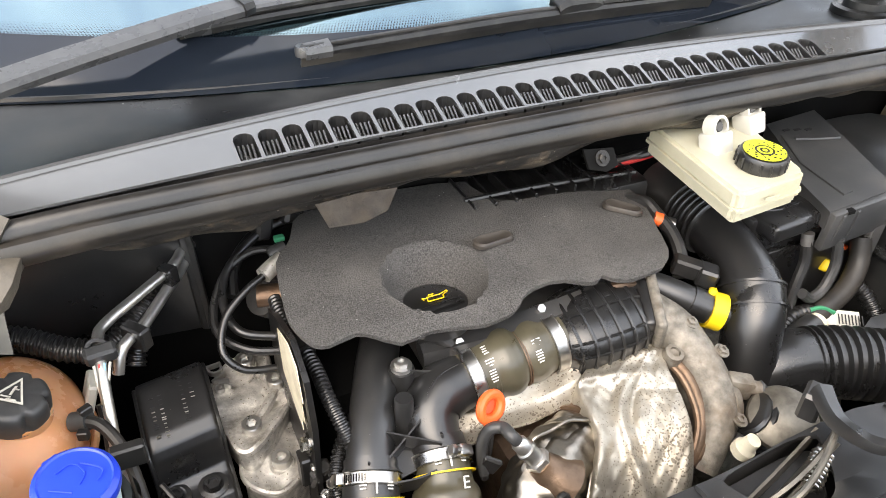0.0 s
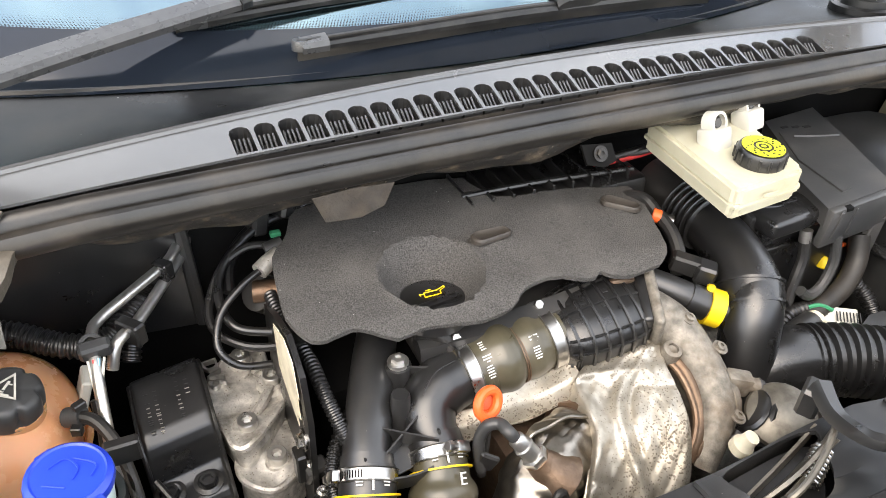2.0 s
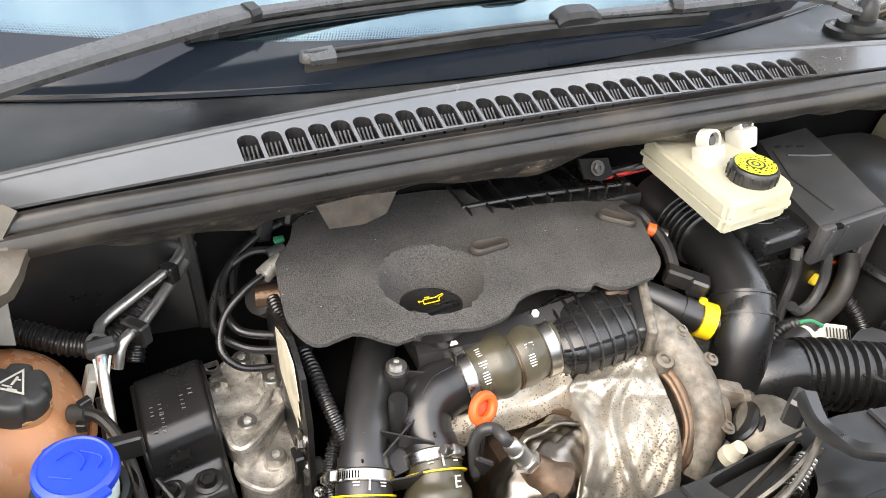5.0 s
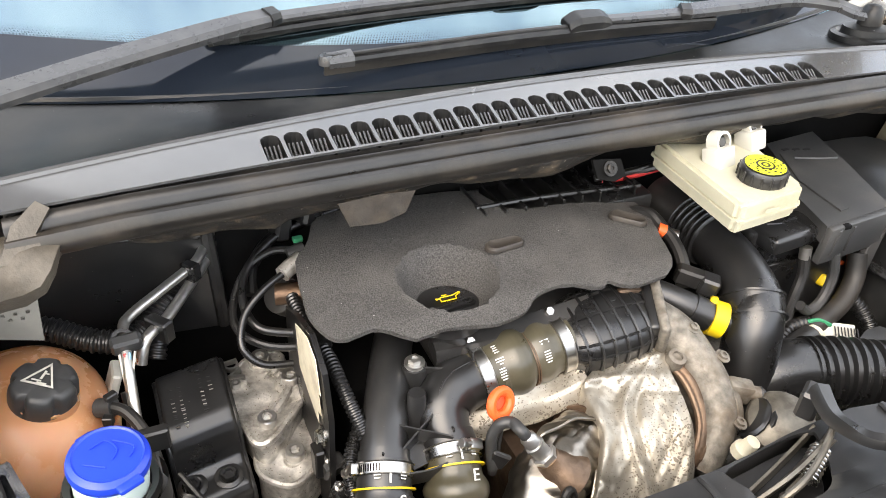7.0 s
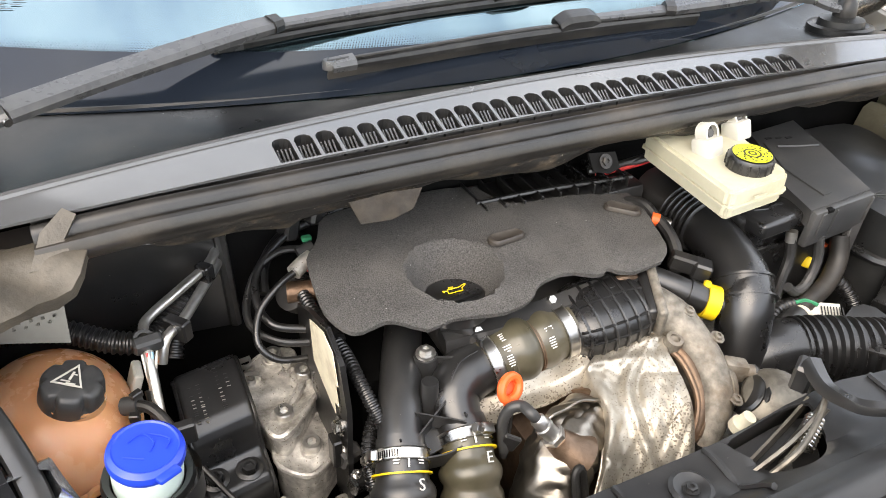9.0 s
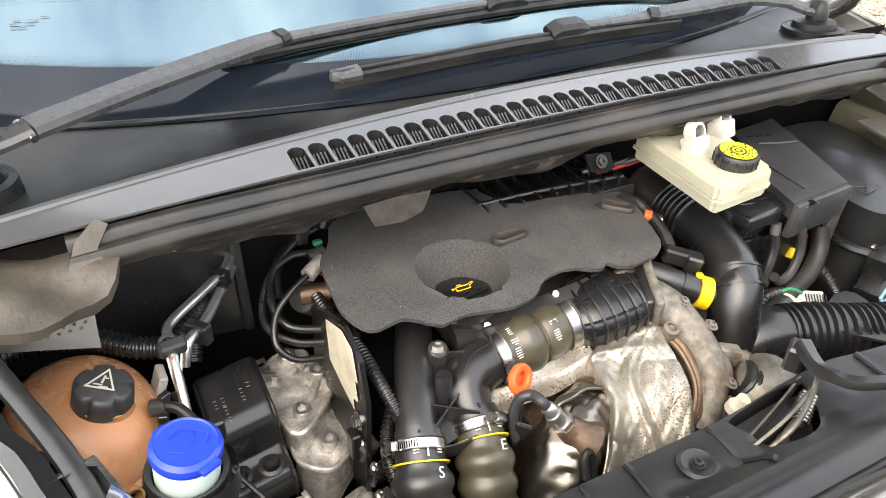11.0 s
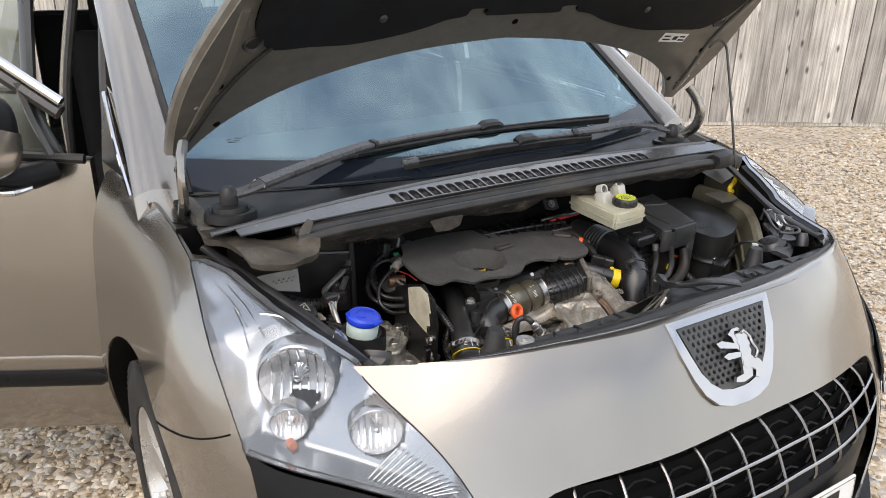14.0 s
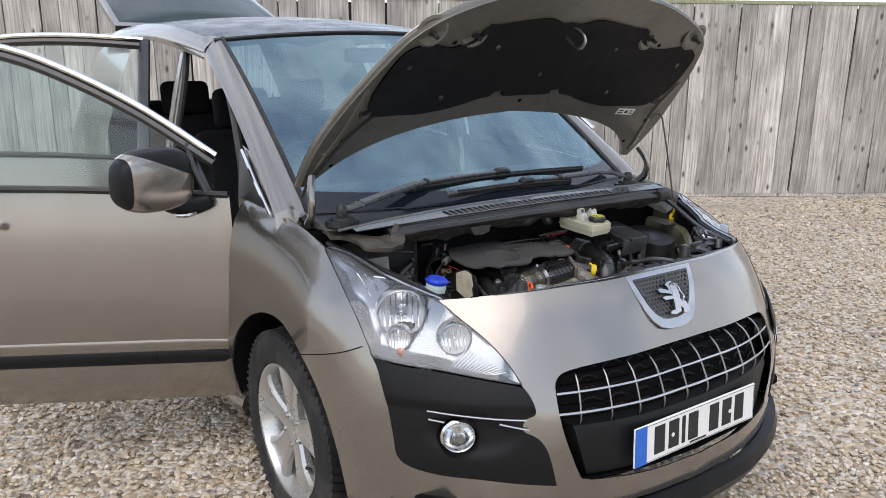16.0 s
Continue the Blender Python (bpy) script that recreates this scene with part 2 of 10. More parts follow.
M_PLATE_BLUE = material("blue_plate_band", (0.02, 0.13, 0.55), 0.35, 0, 0.05, 50)
M_INK = material("black_ink", (0.015, 0.015, 0.015), 0.5, 0, 0.05, 50)
M_SEATS = material("charcoal_seat_fabric", (0.012, 0.012, 0.013), 0.9, 0, 0.2, 200, bump=0.3, bump_scale=800, spec=0.15)
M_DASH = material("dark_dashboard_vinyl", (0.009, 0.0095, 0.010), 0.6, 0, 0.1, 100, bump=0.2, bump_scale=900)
# Paler copy of the dashboard vinyl, with the sunlight put into its colour
M_DASHTOP = material("dashboard_vinyl_baked_sunlight", (0.085, 0.09, 0.09), 0.6, 0, 0.1, 60, bump=0.2, bump_scale=900)
M_BLUELAB = material("light_blue_label", (0.30, 0.58, 0.78), 0.5, 0, 0.05, 50)
M_RED = material("red_plastic", (0.6, 0.03, 0.03), 0.4)
M_GREEN = material("green_plastic", (0.03, 0.25, 0.12), 0.4)
M_SCREEN = sheet_glass("windscreen_glass", (0.40, 0.60, 0.66), 0.34, 0.72, sheen=(0.54, 0.74, 0.82))
M_SIDE = sheet_glass("side_glass", (0.72, 0.82, 0.80), 0.05, 0.9)
M_ROOF = material("dark_roof_glass", (0.012, 0.016, 0.022), 0.22, 0, 0.1, 10, spec=0.35)
M_TEAL = material("dark_tinted_tailgate_glass", (0.018, 0.035, 0.037), 0.16, 0, 0.1, 10, spec=0.35)
M_LENS = sheet_glass("clear_polycarbonate_lens", (0.93, 0.95, 0.97), 0.06, 0.9)
M_BAND = material("black_ceramic_glass_band", (0.012, 0.016, 0.023), 0.06, 0, 0.1, 10, rough_vary=0.02)


def rusty_shield():
    """Pressed aluminium heat shield, pitted with brown spots."""
    m = material("spotted_heat_shield", (0.43, 0.395, 0.335), 0.44, 0.6, 0.25, 60, bump=0.35, bump_scale=150, rough_vary=0.14, dirt=(0.30, 0.24, 0.16), dirt_amount=0.45, dirt_scale=9)
    n, l = m.node_tree.nodes, m.node_tree.links
    b = n["Principled BSDF"]
    co = n.new("ShaderNodeTexCoord")
    v = n.new("ShaderNodeTexVoronoi")
    v.inputs["Scale"].default_value, v.inputs["Randomness"].default_value = 300.0, 1.0
    nz = n.new("ShaderNodeTexNoise")
    nz.inputs["Scale"].default_value, nz.inputs["Detail"].default_value = 190.0, 3.0
    add = n.new("ShaderNodeVectorMath")
    add.operation = "MULTIPLY_ADD"
    add.inputs[1].default_value = (0.006, 0.006, 0.006)
    l.new(co.outputs["Object"], nz.inputs["Vector"])
    l.new(nz.outputs["Color"], add.inputs[0])
    l.new(co.outputs["Object"], add.inputs[2])
    l.new(add.outputs["Vector"], v.inputs["Vector"])
    big = n.new("ShaderNodeTexNoise")
    big.inputs["Scale"].default_value, big.inputs["Detail"].default_value = 11.0, 3.0
    l.new(co.outputs["Object"], big.inputs["Vector"])
    size = n.new("ShaderNodeMapRange")
    size.inputs["From Min"].default_value, size.inputs["From Max"].default_value = 0.40, 0.72
    size.inputs["To Min"].default_value, size.inputs["To Max"].default_value = 0.14, 0.52
    l.new(big.outputs["Fac"], size.inputs["Value"])
    less = n.new("ShaderNodeMath")
    less.operation = "LESS_THAN"
    l.new(v.outputs["Distance"], less.inputs[0])
    l.new(size.outputs["Result"], less.inputs[1])
    fac = n.new("ShaderNodeMath")
    fac.operation = "MULTIPLY"
    fac.inputs[1].default_value = 0.8
    l.new(less.outputs[0], fac.inputs[0])
    mix = n.new("ShaderNodeMix")
    mix.data_type = "RGBA"
    old = b.inputs["Base Color"].links[0].from_socket
    l.new(fac.outputs[0], mix.inputs["Factor"])
    l.new(old, mix.inputs["A"])
    mix.inputs["B"].default_value = (0.085, 0.062, 0.04, 1)
    l.new(mix.outputs["Result"], b.inputs["Base Color"])
    met = n.new("ShaderNodeMath")
    met.operation = "SUBTRACT"
    met.inputs[0].default_value = 0.7
    l.new(fac.outputs[0], met.inputs[1])
    l.new(met.outputs[0], b.inputs["Metallic"])
    return m


M_SHIELD = rusty_shield()
M_FOIL = material("crumpled_foil", (0.31, 0.285, 0.25), 0.38, 1.0, 0.2, 30, bump=0.4, bump_scale=60, dirt=(0.07, 0.045, 0.03), dirt_amount=0.9, dirt_scale=16)
M_RUSTY = material("heat_stained_steel", (0.17, 0.115, 0.08), 0.45, 0.7, 0.35, 40, bump=0.4, bump_scale=160, dirt=(0.16, 0.08, 0.04), dirt_amount=0.7, dirt_scale=18)
M_TURBO = material("weathered_cast_housing", (0.22, 0.20, 0.17), 0.6, 0.45, 0.4, 90, bump=0.4, bump_scale=420, dirt=(0.15, 0.10, 0.06), dirt_amount=0.7, dirt_scale=16)


def gravel_material(name, island):
    m = bpy.data.materials.new(name)
    m.use_nodes = True
    n, l = m.node_tree.nodes, m.node_tree.links
    b = n["Principled BSDF"]
    co = n.new("ShaderNodeTexCoord")
    ramp = n.new("ShaderNodeValToRGB")
    cr = ramp.color_ramp
    cr.elements[0].position, cr.elements[0].color = 0.0, (0.21, 0.175, 0.135, 1)
    cr.elements[1].position, cr.elements[1].color = 1.0, (0.76, 0.69, 0.58, 1)
    for p, c in ((0.25, (0.50, 0.39, 0.26, 1)), (0.5, (0.63, 0.53, 0.40, 1)), (0.75, (0.47, 0.43, 0.38, 1))):
        e = cr.elements.new(p)
        e.color = c
    if island:
        geo = n.new("ShaderNodeNewGeometry")
        l.new(geo.outputs["Random Per Island"], ramp.inputs["Fac"])
    else:
        v = n.new("ShaderNodeTexVoronoi")
        v.inputs["Scale"].default_value = 38.0
        l.new(co.outputs["Object"], v.inputs["Vector"])
        sep = n.new("ShaderNodeSeparateColor")
        l.new(v.outputs["Color"], sep.inputs["Color"])
        l.new(sep.outputs["Red"], ramp.inputs["Fac"])
        bp = n.new("ShaderNodeBump")
        bp.inputs["Strength"].default_value, bp.inputs["Distance"].default_value = 0.9, 0.02
        bp.invert = True
        l.new(v.outputs["Distance"], bp.inputs["Height"])
        l.new(bp.outputs["Normal"], b.inputs["Normal"])
    n2 = n.new("ShaderNodeTexNoise")
    n2.inputs["Scale"].default_value, n2.inputs["Detail"].default_value = (90.0 if island else 0.9), 5.0
    l.new(co.outputs["Object"], n2.inputs["Vector"])
    mr = n.new("ShaderNodeMapRange")
    mr.inputs["From Min"].default_value, mr.inputs["From Max"].default_value = 0.3, 0.7
    mr.inputs["To Min"].default_value, mr.inputs["To Max"].default_value = 0.8, 1.15
    l.new(n2.outputs["Fac"], mr.inputs["Value"])
    hsv = n.new("ShaderNodeHueSaturation")
    l.new(ramp.outputs["Color"], hsv.inputs["Color"])
    l.new(mr.outputs["Result"], hsv.inputs["Value"])
    l.new(hsv.outputs["Color"], b.inputs["Base Color"])
    b.inputs["Roughness"].default_value = 0.8
    return m


def weathered_wood():
    m = bpy.data.materials.new("weathered_grey_timber")
    m.use_nodes = True
    n, l = m.node_tree.nodes, m.node_tree.links
    b = n["Principled BSDF"]
    co, info = n.new("ShaderNodeTexCoord"), n.new("ShaderNodeObjectInfo")
    off = n.new("ShaderNodeVectorMath")
    off.operation = "MULTIPLY_ADD"
    off.inputs[1].default_value = (7.0, 3.0, 11.0)
    l.new(info.outputs["Random"], off.inputs[0])
    l.new(co.outputs["Object"], off.inputs[2])
    mp = n.new("ShaderNodeMapping")
    mp.inputs["Scale"].default_value = (60.0, 60.0, 2.5)
    l.new(off.outputs["Vector"], mp.inputs["Vector"])
    grain = n.new("ShaderNodeTexNoise")
    grain.inputs["Scale"].default_value, grain.inputs["Detail"].default_value, grain.inputs["Distortion"].default_value = 1.0, 8.0, 0.6
    l.new(mp.outputs["Vector"], grain.inputs["Vector"])
    ramp = n.new("ShaderNodeValToRGB")
    cr = ramp.color_ramp
    cr.elements[0].position, cr.elements[0].color = 0.25, (0.21, 0.19, 0.166, 1)
    cr.elements[1].position, cr.elements[1].color = 0.75, (0.60, 0.57, 0.525, 1)
    l.new(grain.outputs["Fac"], ramp.inputs["Fac"])
    kn = n.new("ShaderNodeTexVoronoi")
    kmap = n.new("ShaderNodeMapping")
    kmap.inputs["Scale"].default_value = (11.0, 11.0, 5.0)
    l.new(off.outputs["Vector"], kmap.inputs["Vector"])
    kn.inputs["Scale"].default_value = 1.0
    l.new(kmap.outputs["Vector"], kn.inputs["Vector"])
    kr = n.new("ShaderNodeMapRange")
    kr.inputs["From Min"].default_value, kr.inputs["From Max"].default_value = 0.09, 0.24
    kr.inputs["To Min"].default_value, kr.inputs["To Max"].default_value = 0.22, 1.0
    l.new(kn.outputs["Distance"], kr.inputs["Value"])
    big = n.new("ShaderNodeTexNoise")
    big.inputs["Scale"].default_value, big.inputs["Detail"].default_value = 2.2, 5.0
    l.new(off.outputs["Vector"], big.inputs["Vector"])
    bm_ = n.new("ShaderNodeMapRange")
    bm_.inputs["From Min"].default_value, bm_.inputs["From Max"].default_value = 0.3, 0.7
    bm_.inputs["To Min"].default_value, bm_.inputs["To Max"].default_value = 0.75, 1.25
    l.new(big.outputs["Fac"], bm_.inputs["Value"])
    ks = n.new("ShaderNodeSeparateColor")
    l.new(kn.outputs["Color"], ks.inputs["Color"])
    kd = n.new("ShaderNodeMath")
    kd.operation = "GREATER_THAN"
    kd.inputs[1].default_value = 0.45
    l.new(ks.outputs["Green"], kd.inputs[0])
    km = n.new("ShaderNodeMath")
    km.operation = "MAXIMUM"
    l.new(kr.outputs["Result"], km.inputs[0])
    l.new(kd.outputs[0], km.inputs[1])
    mul = n.new("ShaderNodeMath")
    mul.operation = "MULTIPLY"
    l.new(km.outputs[0], mul.inputs[0])
    l.new(bm_.outputs["Result"], mul.inputs[1])
    rnd = n.new("ShaderNodeMapRange")
    rnd.inputs["To Min"].default_value, rnd.inputs["To Max"].default_value = 0.78, 1.2
    l.new(info.outputs["Random"], rnd.inputs["Value"])
    mul2 = n.new("ShaderNodeMath")
    mul2.operation = "MULTIPLY"
    l.new(mul.outputs[0], mul2.inputs[0])
    l.new(rnd.outputs["Result"], mul2.inputs[1])
    hsv = n.new("ShaderNodeHueSaturation")
    l.new(ramp.outputs["Color"], hsv.inputs["Color"])
    l.new(mul2.outputs[0], hsv.inputs["Value"])
    l.new(hsv.outputs["Color"], b.inputs["Base Color"])
    bp = n.new("ShaderNodeBump")
    bp.inputs["Strength"].default_value, bp.inputs["Distance"].default_value = 0.5, 0.004
    l.new(grain.outputs["Fac"], bp.inputs["Height"])
    l.new(bp.outputs["Normal"], b.inputs["Normal"])
    b.inputs["Roughness"].default_value = 0.85
    return m


M_GRAVEL = gravel_material("gravel_ground", False)
M_PEBBLE = gravel_material("pebbles", True)
M_WOOD = weathered_wood()
M_CAPRAIL = material("pale_green_treated_timber", (0.30, 0.30, 0.20), 0.8, 0, 0.2, 30)

# ---- mesh helpers ----
from mathutils.geometry import delaunay_2d_cdt


def part(name, bm, mat, parent=None, label="", smooth=35):
    """Links a bmesh as one mesh object, under parent where given."""
    me = bpy.data.meshes.new(name)
    bm.normal_update()
    bm.to_mesh(me)
    bm.free()
    if mat:
        me.materials.append(mat)
    if smooth:
        me.polygons.foreach_set("use_smooth", [True] * len(me.polygons))
        me.set_sharp_from_angle(angle=radians(smooth))
    ob = new(name, me)
    if parent:
        ob.parent = parent
    if label:
        tagged(ob, label=label)
    return ob


def thing(name, label, category, at=(0, 0, 0), group="", kind=""):
    e = new(name)
    e.location = at
    e.empty_display_size = 0.05
    bpy.context.view_layer.update()
    return tagged(e, label, category, group, kind)


def under(parent, bm):
    """World coordinates into those of a parent that only stands elsewhere."""
    p = Vector((0, 0, 0))
    o = parent
    while o:
        p += o.location
        o = o.parent
    bmesh.ops.translate(bm, verts=bm.verts, vec=-p)
    return bm


def put(name, bm, mat, parent, label="", smooth=35):
    return part(name, under(parent, bm), mat, parent, label, smooth)


def join(*bms):
    out = bmesh.new()
    for b in bms:
        me = bpy.data.meshes.new("tmp")
        b.to_mesh(me)
        b.free()
        out.from_mesh(me)
        bpy.data.meshes.remove(me)
    return out


def box(c, s, bevel=0.0, seg=2, turn=None, taper=1.0):
    bm = bmesh.new()
    bmesh.ops.create_cube(bm, size=1)
    for v in bm.verts:
        k = taper if v.co.z > 0 else 1.0
        v.co = Vector((v.co.x * s[0] * k, v.co.y * s[1] * k, v.co.z * s[2]))
    if bevel:
        bmesh.ops.bevel(bm, geom=list(bm.edges), offset=bevel, segments=seg, affect="EDGES", profile=0.5)
    if turn:
        bmesh.ops.transform(bm, matrix=Euler([radians(a) for a in turn]).to_matrix().to_4x4(), verts=bm.verts)
    bmesh.ops.translate(bm, verts=bm.verts, vec=c)
    return bm


def aim(axis):
    return Vector(axis).normalized().to_track_quat("Z", "Y").to_matrix().to_4x4()


def lathe(profile, at, axis=(0, 0, 1), seg=24):
    """Turned part: (radius, height) pairs about an axis."""
    bm = bmesh.new()
    rings = []
    for r, h in profile:
        if r < 1e-6:
            rings.append([bm.verts.new((0, 0, h))])
        else:
            rings.append([bm.verts.new((r * math.cos(2 * math.pi * k / seg), r * math.sin(2 * math.pi * k / seg), h)) for k in range(seg)])
    for a, b in zip(rings, rings[1:]):
        for k in range(seg):
            q = [a[k % len(a)], a[(k + 1) % len(a)], b[(k + 1) % len(b)], b[k % len(b)]]
            q = list(dict.fromkeys(q))
            if len(q) > 2:
                bm.faces.new(q)
    bmesh.ops.recalc_face_normals(bm, faces=bm.faces)
    bmesh.ops.transform(bm, matrix=Matrix.Translation(at) @ aim(axis), verts=bm.verts)
    return bm


def disc(r, h, at, axis=(0, 0, 1), seg=20, bevel=0.001):
    return lathe([(0, 0), (r, 0), (r, h - bevel), (r - bevel, h), (0, h)], at, axis, seg)


def smooth_path(points, n=8, closed=False):
    """A Catmull-Rom line through the points."""
    p = [Vector(q) for q in points]
    out = []
    m = len(p)
    for i in range(m if closed else m - 1):
        if closed:
            a, b, c, d = p[i - 1], p[i], p[(i + 1) % m], p[(i + 2) % m]
        else:
            a, b, c, d = p[max(i - 1, 0)], p[i], p[i + 1], p[min(i + 2, m - 1)]
        for k in range(n):
            t = k / n
            out.append(0.5 * (2 * b + (c - a) * t + (2 * a - 5 * b + 4 * c - d) * t * t + (3 * b - a - 3 * c + d) * t ** 3))
    if not closed:
        out.append(p[-1])
    return out


def tube(points, r, seg=12, n=8, ribs=0, depth=0.0, cap=True, flat=1.0):
    """A pipe along a smooth line; r a number, or one per point. ribs: rings per metre, depth: how deep."""
    path = smooth_path(points, n)
    if ribs:
        fine, step = [path[0]], 1.0 / (ribs * 4)
        for a, b in zip(path, path[1:]):
            d = (b - a).length
            k = max(1, round(d / step))
            fine += [a.lerp(b, (j + 1) / k) for j in range(k)]
        path = fine
    total, length = [0.0], 0.0
    for a, b in zip(path, path[1:]):
        length += (b - a).length
        total.append(length)
    radii = r if isinstance(r, (list, tuple)) else [r, r]
    bm = bmesh.new()
    rings, up = [], None
    for i, p in enumerate(path):
        d = (path[min(i + 1, len(path) - 1)] - path[max(i - 1, 0)]).normalized()
        if up is None:
            up = d.orthogonal().normalized() if abs(d.z) > 0.95 else Vector((0, 0, 1)).cross(d).normalized()
        up = (up - up.dot(d) * d).normalized()
        side = d.cross(up)
        f = total[i] / max(length, 1e-9) * (len(radii) - 1)
        k = min(int(f), len(radii) - 2)
        rad = radii[k] + (radii[k + 1] - radii[k]) * (f - k)
        if ribs:
            rad *= 1 - depth * (i % 4 in (0, 3))
        rings.append([bm.verts.new(p + rad * (math.cos(2 * math.pi * j / seg) * up + flat * math.sin(2 * math.pi * j / seg) * side)) for j in range(seg)])
    for a, b in zip(rings, rings[1:]):
        for j in range(seg):
            bm.faces.new((a[j], a[(j + 1) % seg], b[(j + 1) % seg], b[j]))
    if cap:
        bm.faces.new(rings[0][::-1])
        bm.faces.new(rings[-1])
    bmesh.ops.recalc_face_normals(bm, faces=bm.faces)
    return bm


def sheet(outline, holes, place, step, thick=0.0, n=6, inward=None):
    """A curved panel: a flat outline (and holes), filled with a fine net and laid on the surface place(a, b); thick: folded in by that depth."""
    loops = [[Vector((q[0], q[1])) for q in lp] for lp in [outline] + list(holes)]
    pts, edges = [], []
    for lp in loops:
        k = len(pts)
        pts += lp
        edges += [(k + i, k + (i + 1) % len(lp)) for i in range(len(lp))]
    lo = Vector((min(p.x for p in loops[0]), min(p.y for p in loops[0])))
    hi = Vector((max(p.x for p in loops[0]), max(p.y for p in loops[0])))

    def inside(p, lp):
        c = False
        for a, b in zip(lp, lp[1:] + lp[:1]):
            if (a.y > p.y) != (b.y > p.y) and p.x < (b.x - a.x) * (p.y - a.y) / (b.y - a.y) + a.x:
                c = not c
        return c

    def near(p, lp, d):
        for a, b in zip(lp, lp[1:] + lp[:1]):
            ab = b - a
            t = max(0, min(1, (p - a).dot(ab) / max(ab.length_squared, 1e-12)))
            if (a + t * ab - p).length < d:
                return True
        return False

    y = lo.y + step / 2
    row = 0
    while y < hi.y:
        x = lo.x + step / 2 + (step / 2 if row % 2 else 0)
        while x < hi.x:
            p = Vector((x, y))
            if inside(p, loops[0]) and not any(inside(p, h) for h in loops[1:]) and not any(near(p, lp, step * 0.35) for lp in loops):
                pts.append(p)
            x += step
        y += step
        row += 1
    v2, _, f2, *_ = delaunay_2d_cdt(pts, edges, [], 0, 1e-6)
    bm = bmesh.new()
    vs = [bm.verts.new(place(p.x, p.y)) for p in v2]
    for f in f2:
        c = sum((v2[i] for i in f), Vector((0, 0))) / len(f)
        if inside(c, loops[0]) and not any(inside(c, h) for h in loops[1:]):
            bm.faces.new([vs[i] for i in f])
    bmesh.ops.delete(bm, geom=[v for v in bm.verts if not v.link_faces], context="VERTS")
    bmesh.ops.recalc_face_normals(bm, faces=bm.faces)
    if thick:
        bm.normal_update()
        back = Vector(inward) if inward else None
        border = [e for e in bm.edges if e.is_boundary]
        old = list(bm.verts)
        if back is None:
            moved = {v: v.co - v.normal * thick for v in old}
        else:
            moved = {v: v.co + back * thick for v in old}
        twin = {v: bm.verts.new(moved[v]) for v in old}
        for f in list(bm.faces):
            bm.faces.new([twin[v] for v in reversed(f.verts)])
        for e in border:
            a, b = e.verts
            bm.faces.new((a, b, twin[b], twin[a]))
        bmesh.ops.recalc_face_normals(bm, faces=bm.faces)
    return bm


def curve2(points, n=5, closed=True):
    """A rounded flat outline through the points."""
    return [(q.x, q.y) for q in smooth_path([(p[0], p[1], 0) for p in points], n, closed)]


def grid(place, nu, nv, wrap=False):
    bm = bmesh.new()
    vs = [[bm.verts.new(place(i / nu, j / nv)) for j in range(nv + 1)] for i in range(nu + 1)]
    for i in range(nu):
        for j in range(nv):
            bm.faces.new((vs[i][j], vs[i + 1][j], vs[i + 1][j + 1], vs[i][j + 1]))
    bmesh.ops.recalc_face_normals(bm, faces=bm.faces)
    return bm


def interp(x, xs, ys):
    return float(np.interp(x, xs, ys))


def lettering(text, size, m, mat, parent, name="lettering", depth=0.0006, label=""):
    """Raised writing as a mesh, from the built-in font."""
    cu = bpy.data.curves.new("t", "FONT")
    cu.body, cu.size, cu.extrude, cu.align_x, cu.align_y, cu.resolution_u = text, size, depth, "CENTER", "CENTER", 3
    tmp = new("t", cu)
    bpy.context.view_layer.update()
    me = bpy.data.meshes.new_from_object(tmp.evaluated_get(bpy.context.evaluated_depsgraph_get()))
    bpy.data.objects.remove(tmp)
    bm = bmesh.new()
    bm.from_mesh(me)
    bpy.data.meshes.remove(me)
    bmesh.ops.transform(bm, matrix=m, verts=bm.verts)
    return put(name, bm, mat, parent, label, smooth=0)


def facing(at, right, up):
    """A frame with x to the right, y up, z out of the face."""
    r, u = Vector(right).normalized(), Vector(up).normalized()
    z = r.cross(u).normalized()
    u = z.cross(r)
    m = Matrix((r, u, z)).transposed().to_4x4()
    m.translation = at
    return m


def bolt(at, axis=(0, 0, 1), r=0.007, h=0.006):
    a = lathe([(0, 0), (r * 1.5, 0), (r * 1.5, h * 0.3), (0, h * 0.3)], at, axis, 16)
    b = lathe([(0, 0), (r, 0), (r, h), (r * 0.8, h * 1.1), (r * 0.45, h * 1.1), (r * 0.45, h * 0.7), (0, h * 0.7)], at, axis, 6)
    return join(a, b)

# ---- the car's skin ----
PLAN = [(0, -0.905), (0.25, -0.885), (0.45, -0.822), (0.6, -0.735), (0.75, -0.585), (0.848, -0.43), (0.884, -0.25), (0.893, 0.0), (0.90, 0.4)]
PLAN_U, PLAN_X, PLAN_Y = [0.0], [], []
for i_ in range(1, len(PLAN)):
    PLAN_U.append(PLAN_U[-1] + math.hypot(PLAN[i_][0] - PLAN[i_ - 1][0], PLAN[i_][1] - PLAN[i_ - 1][1]))


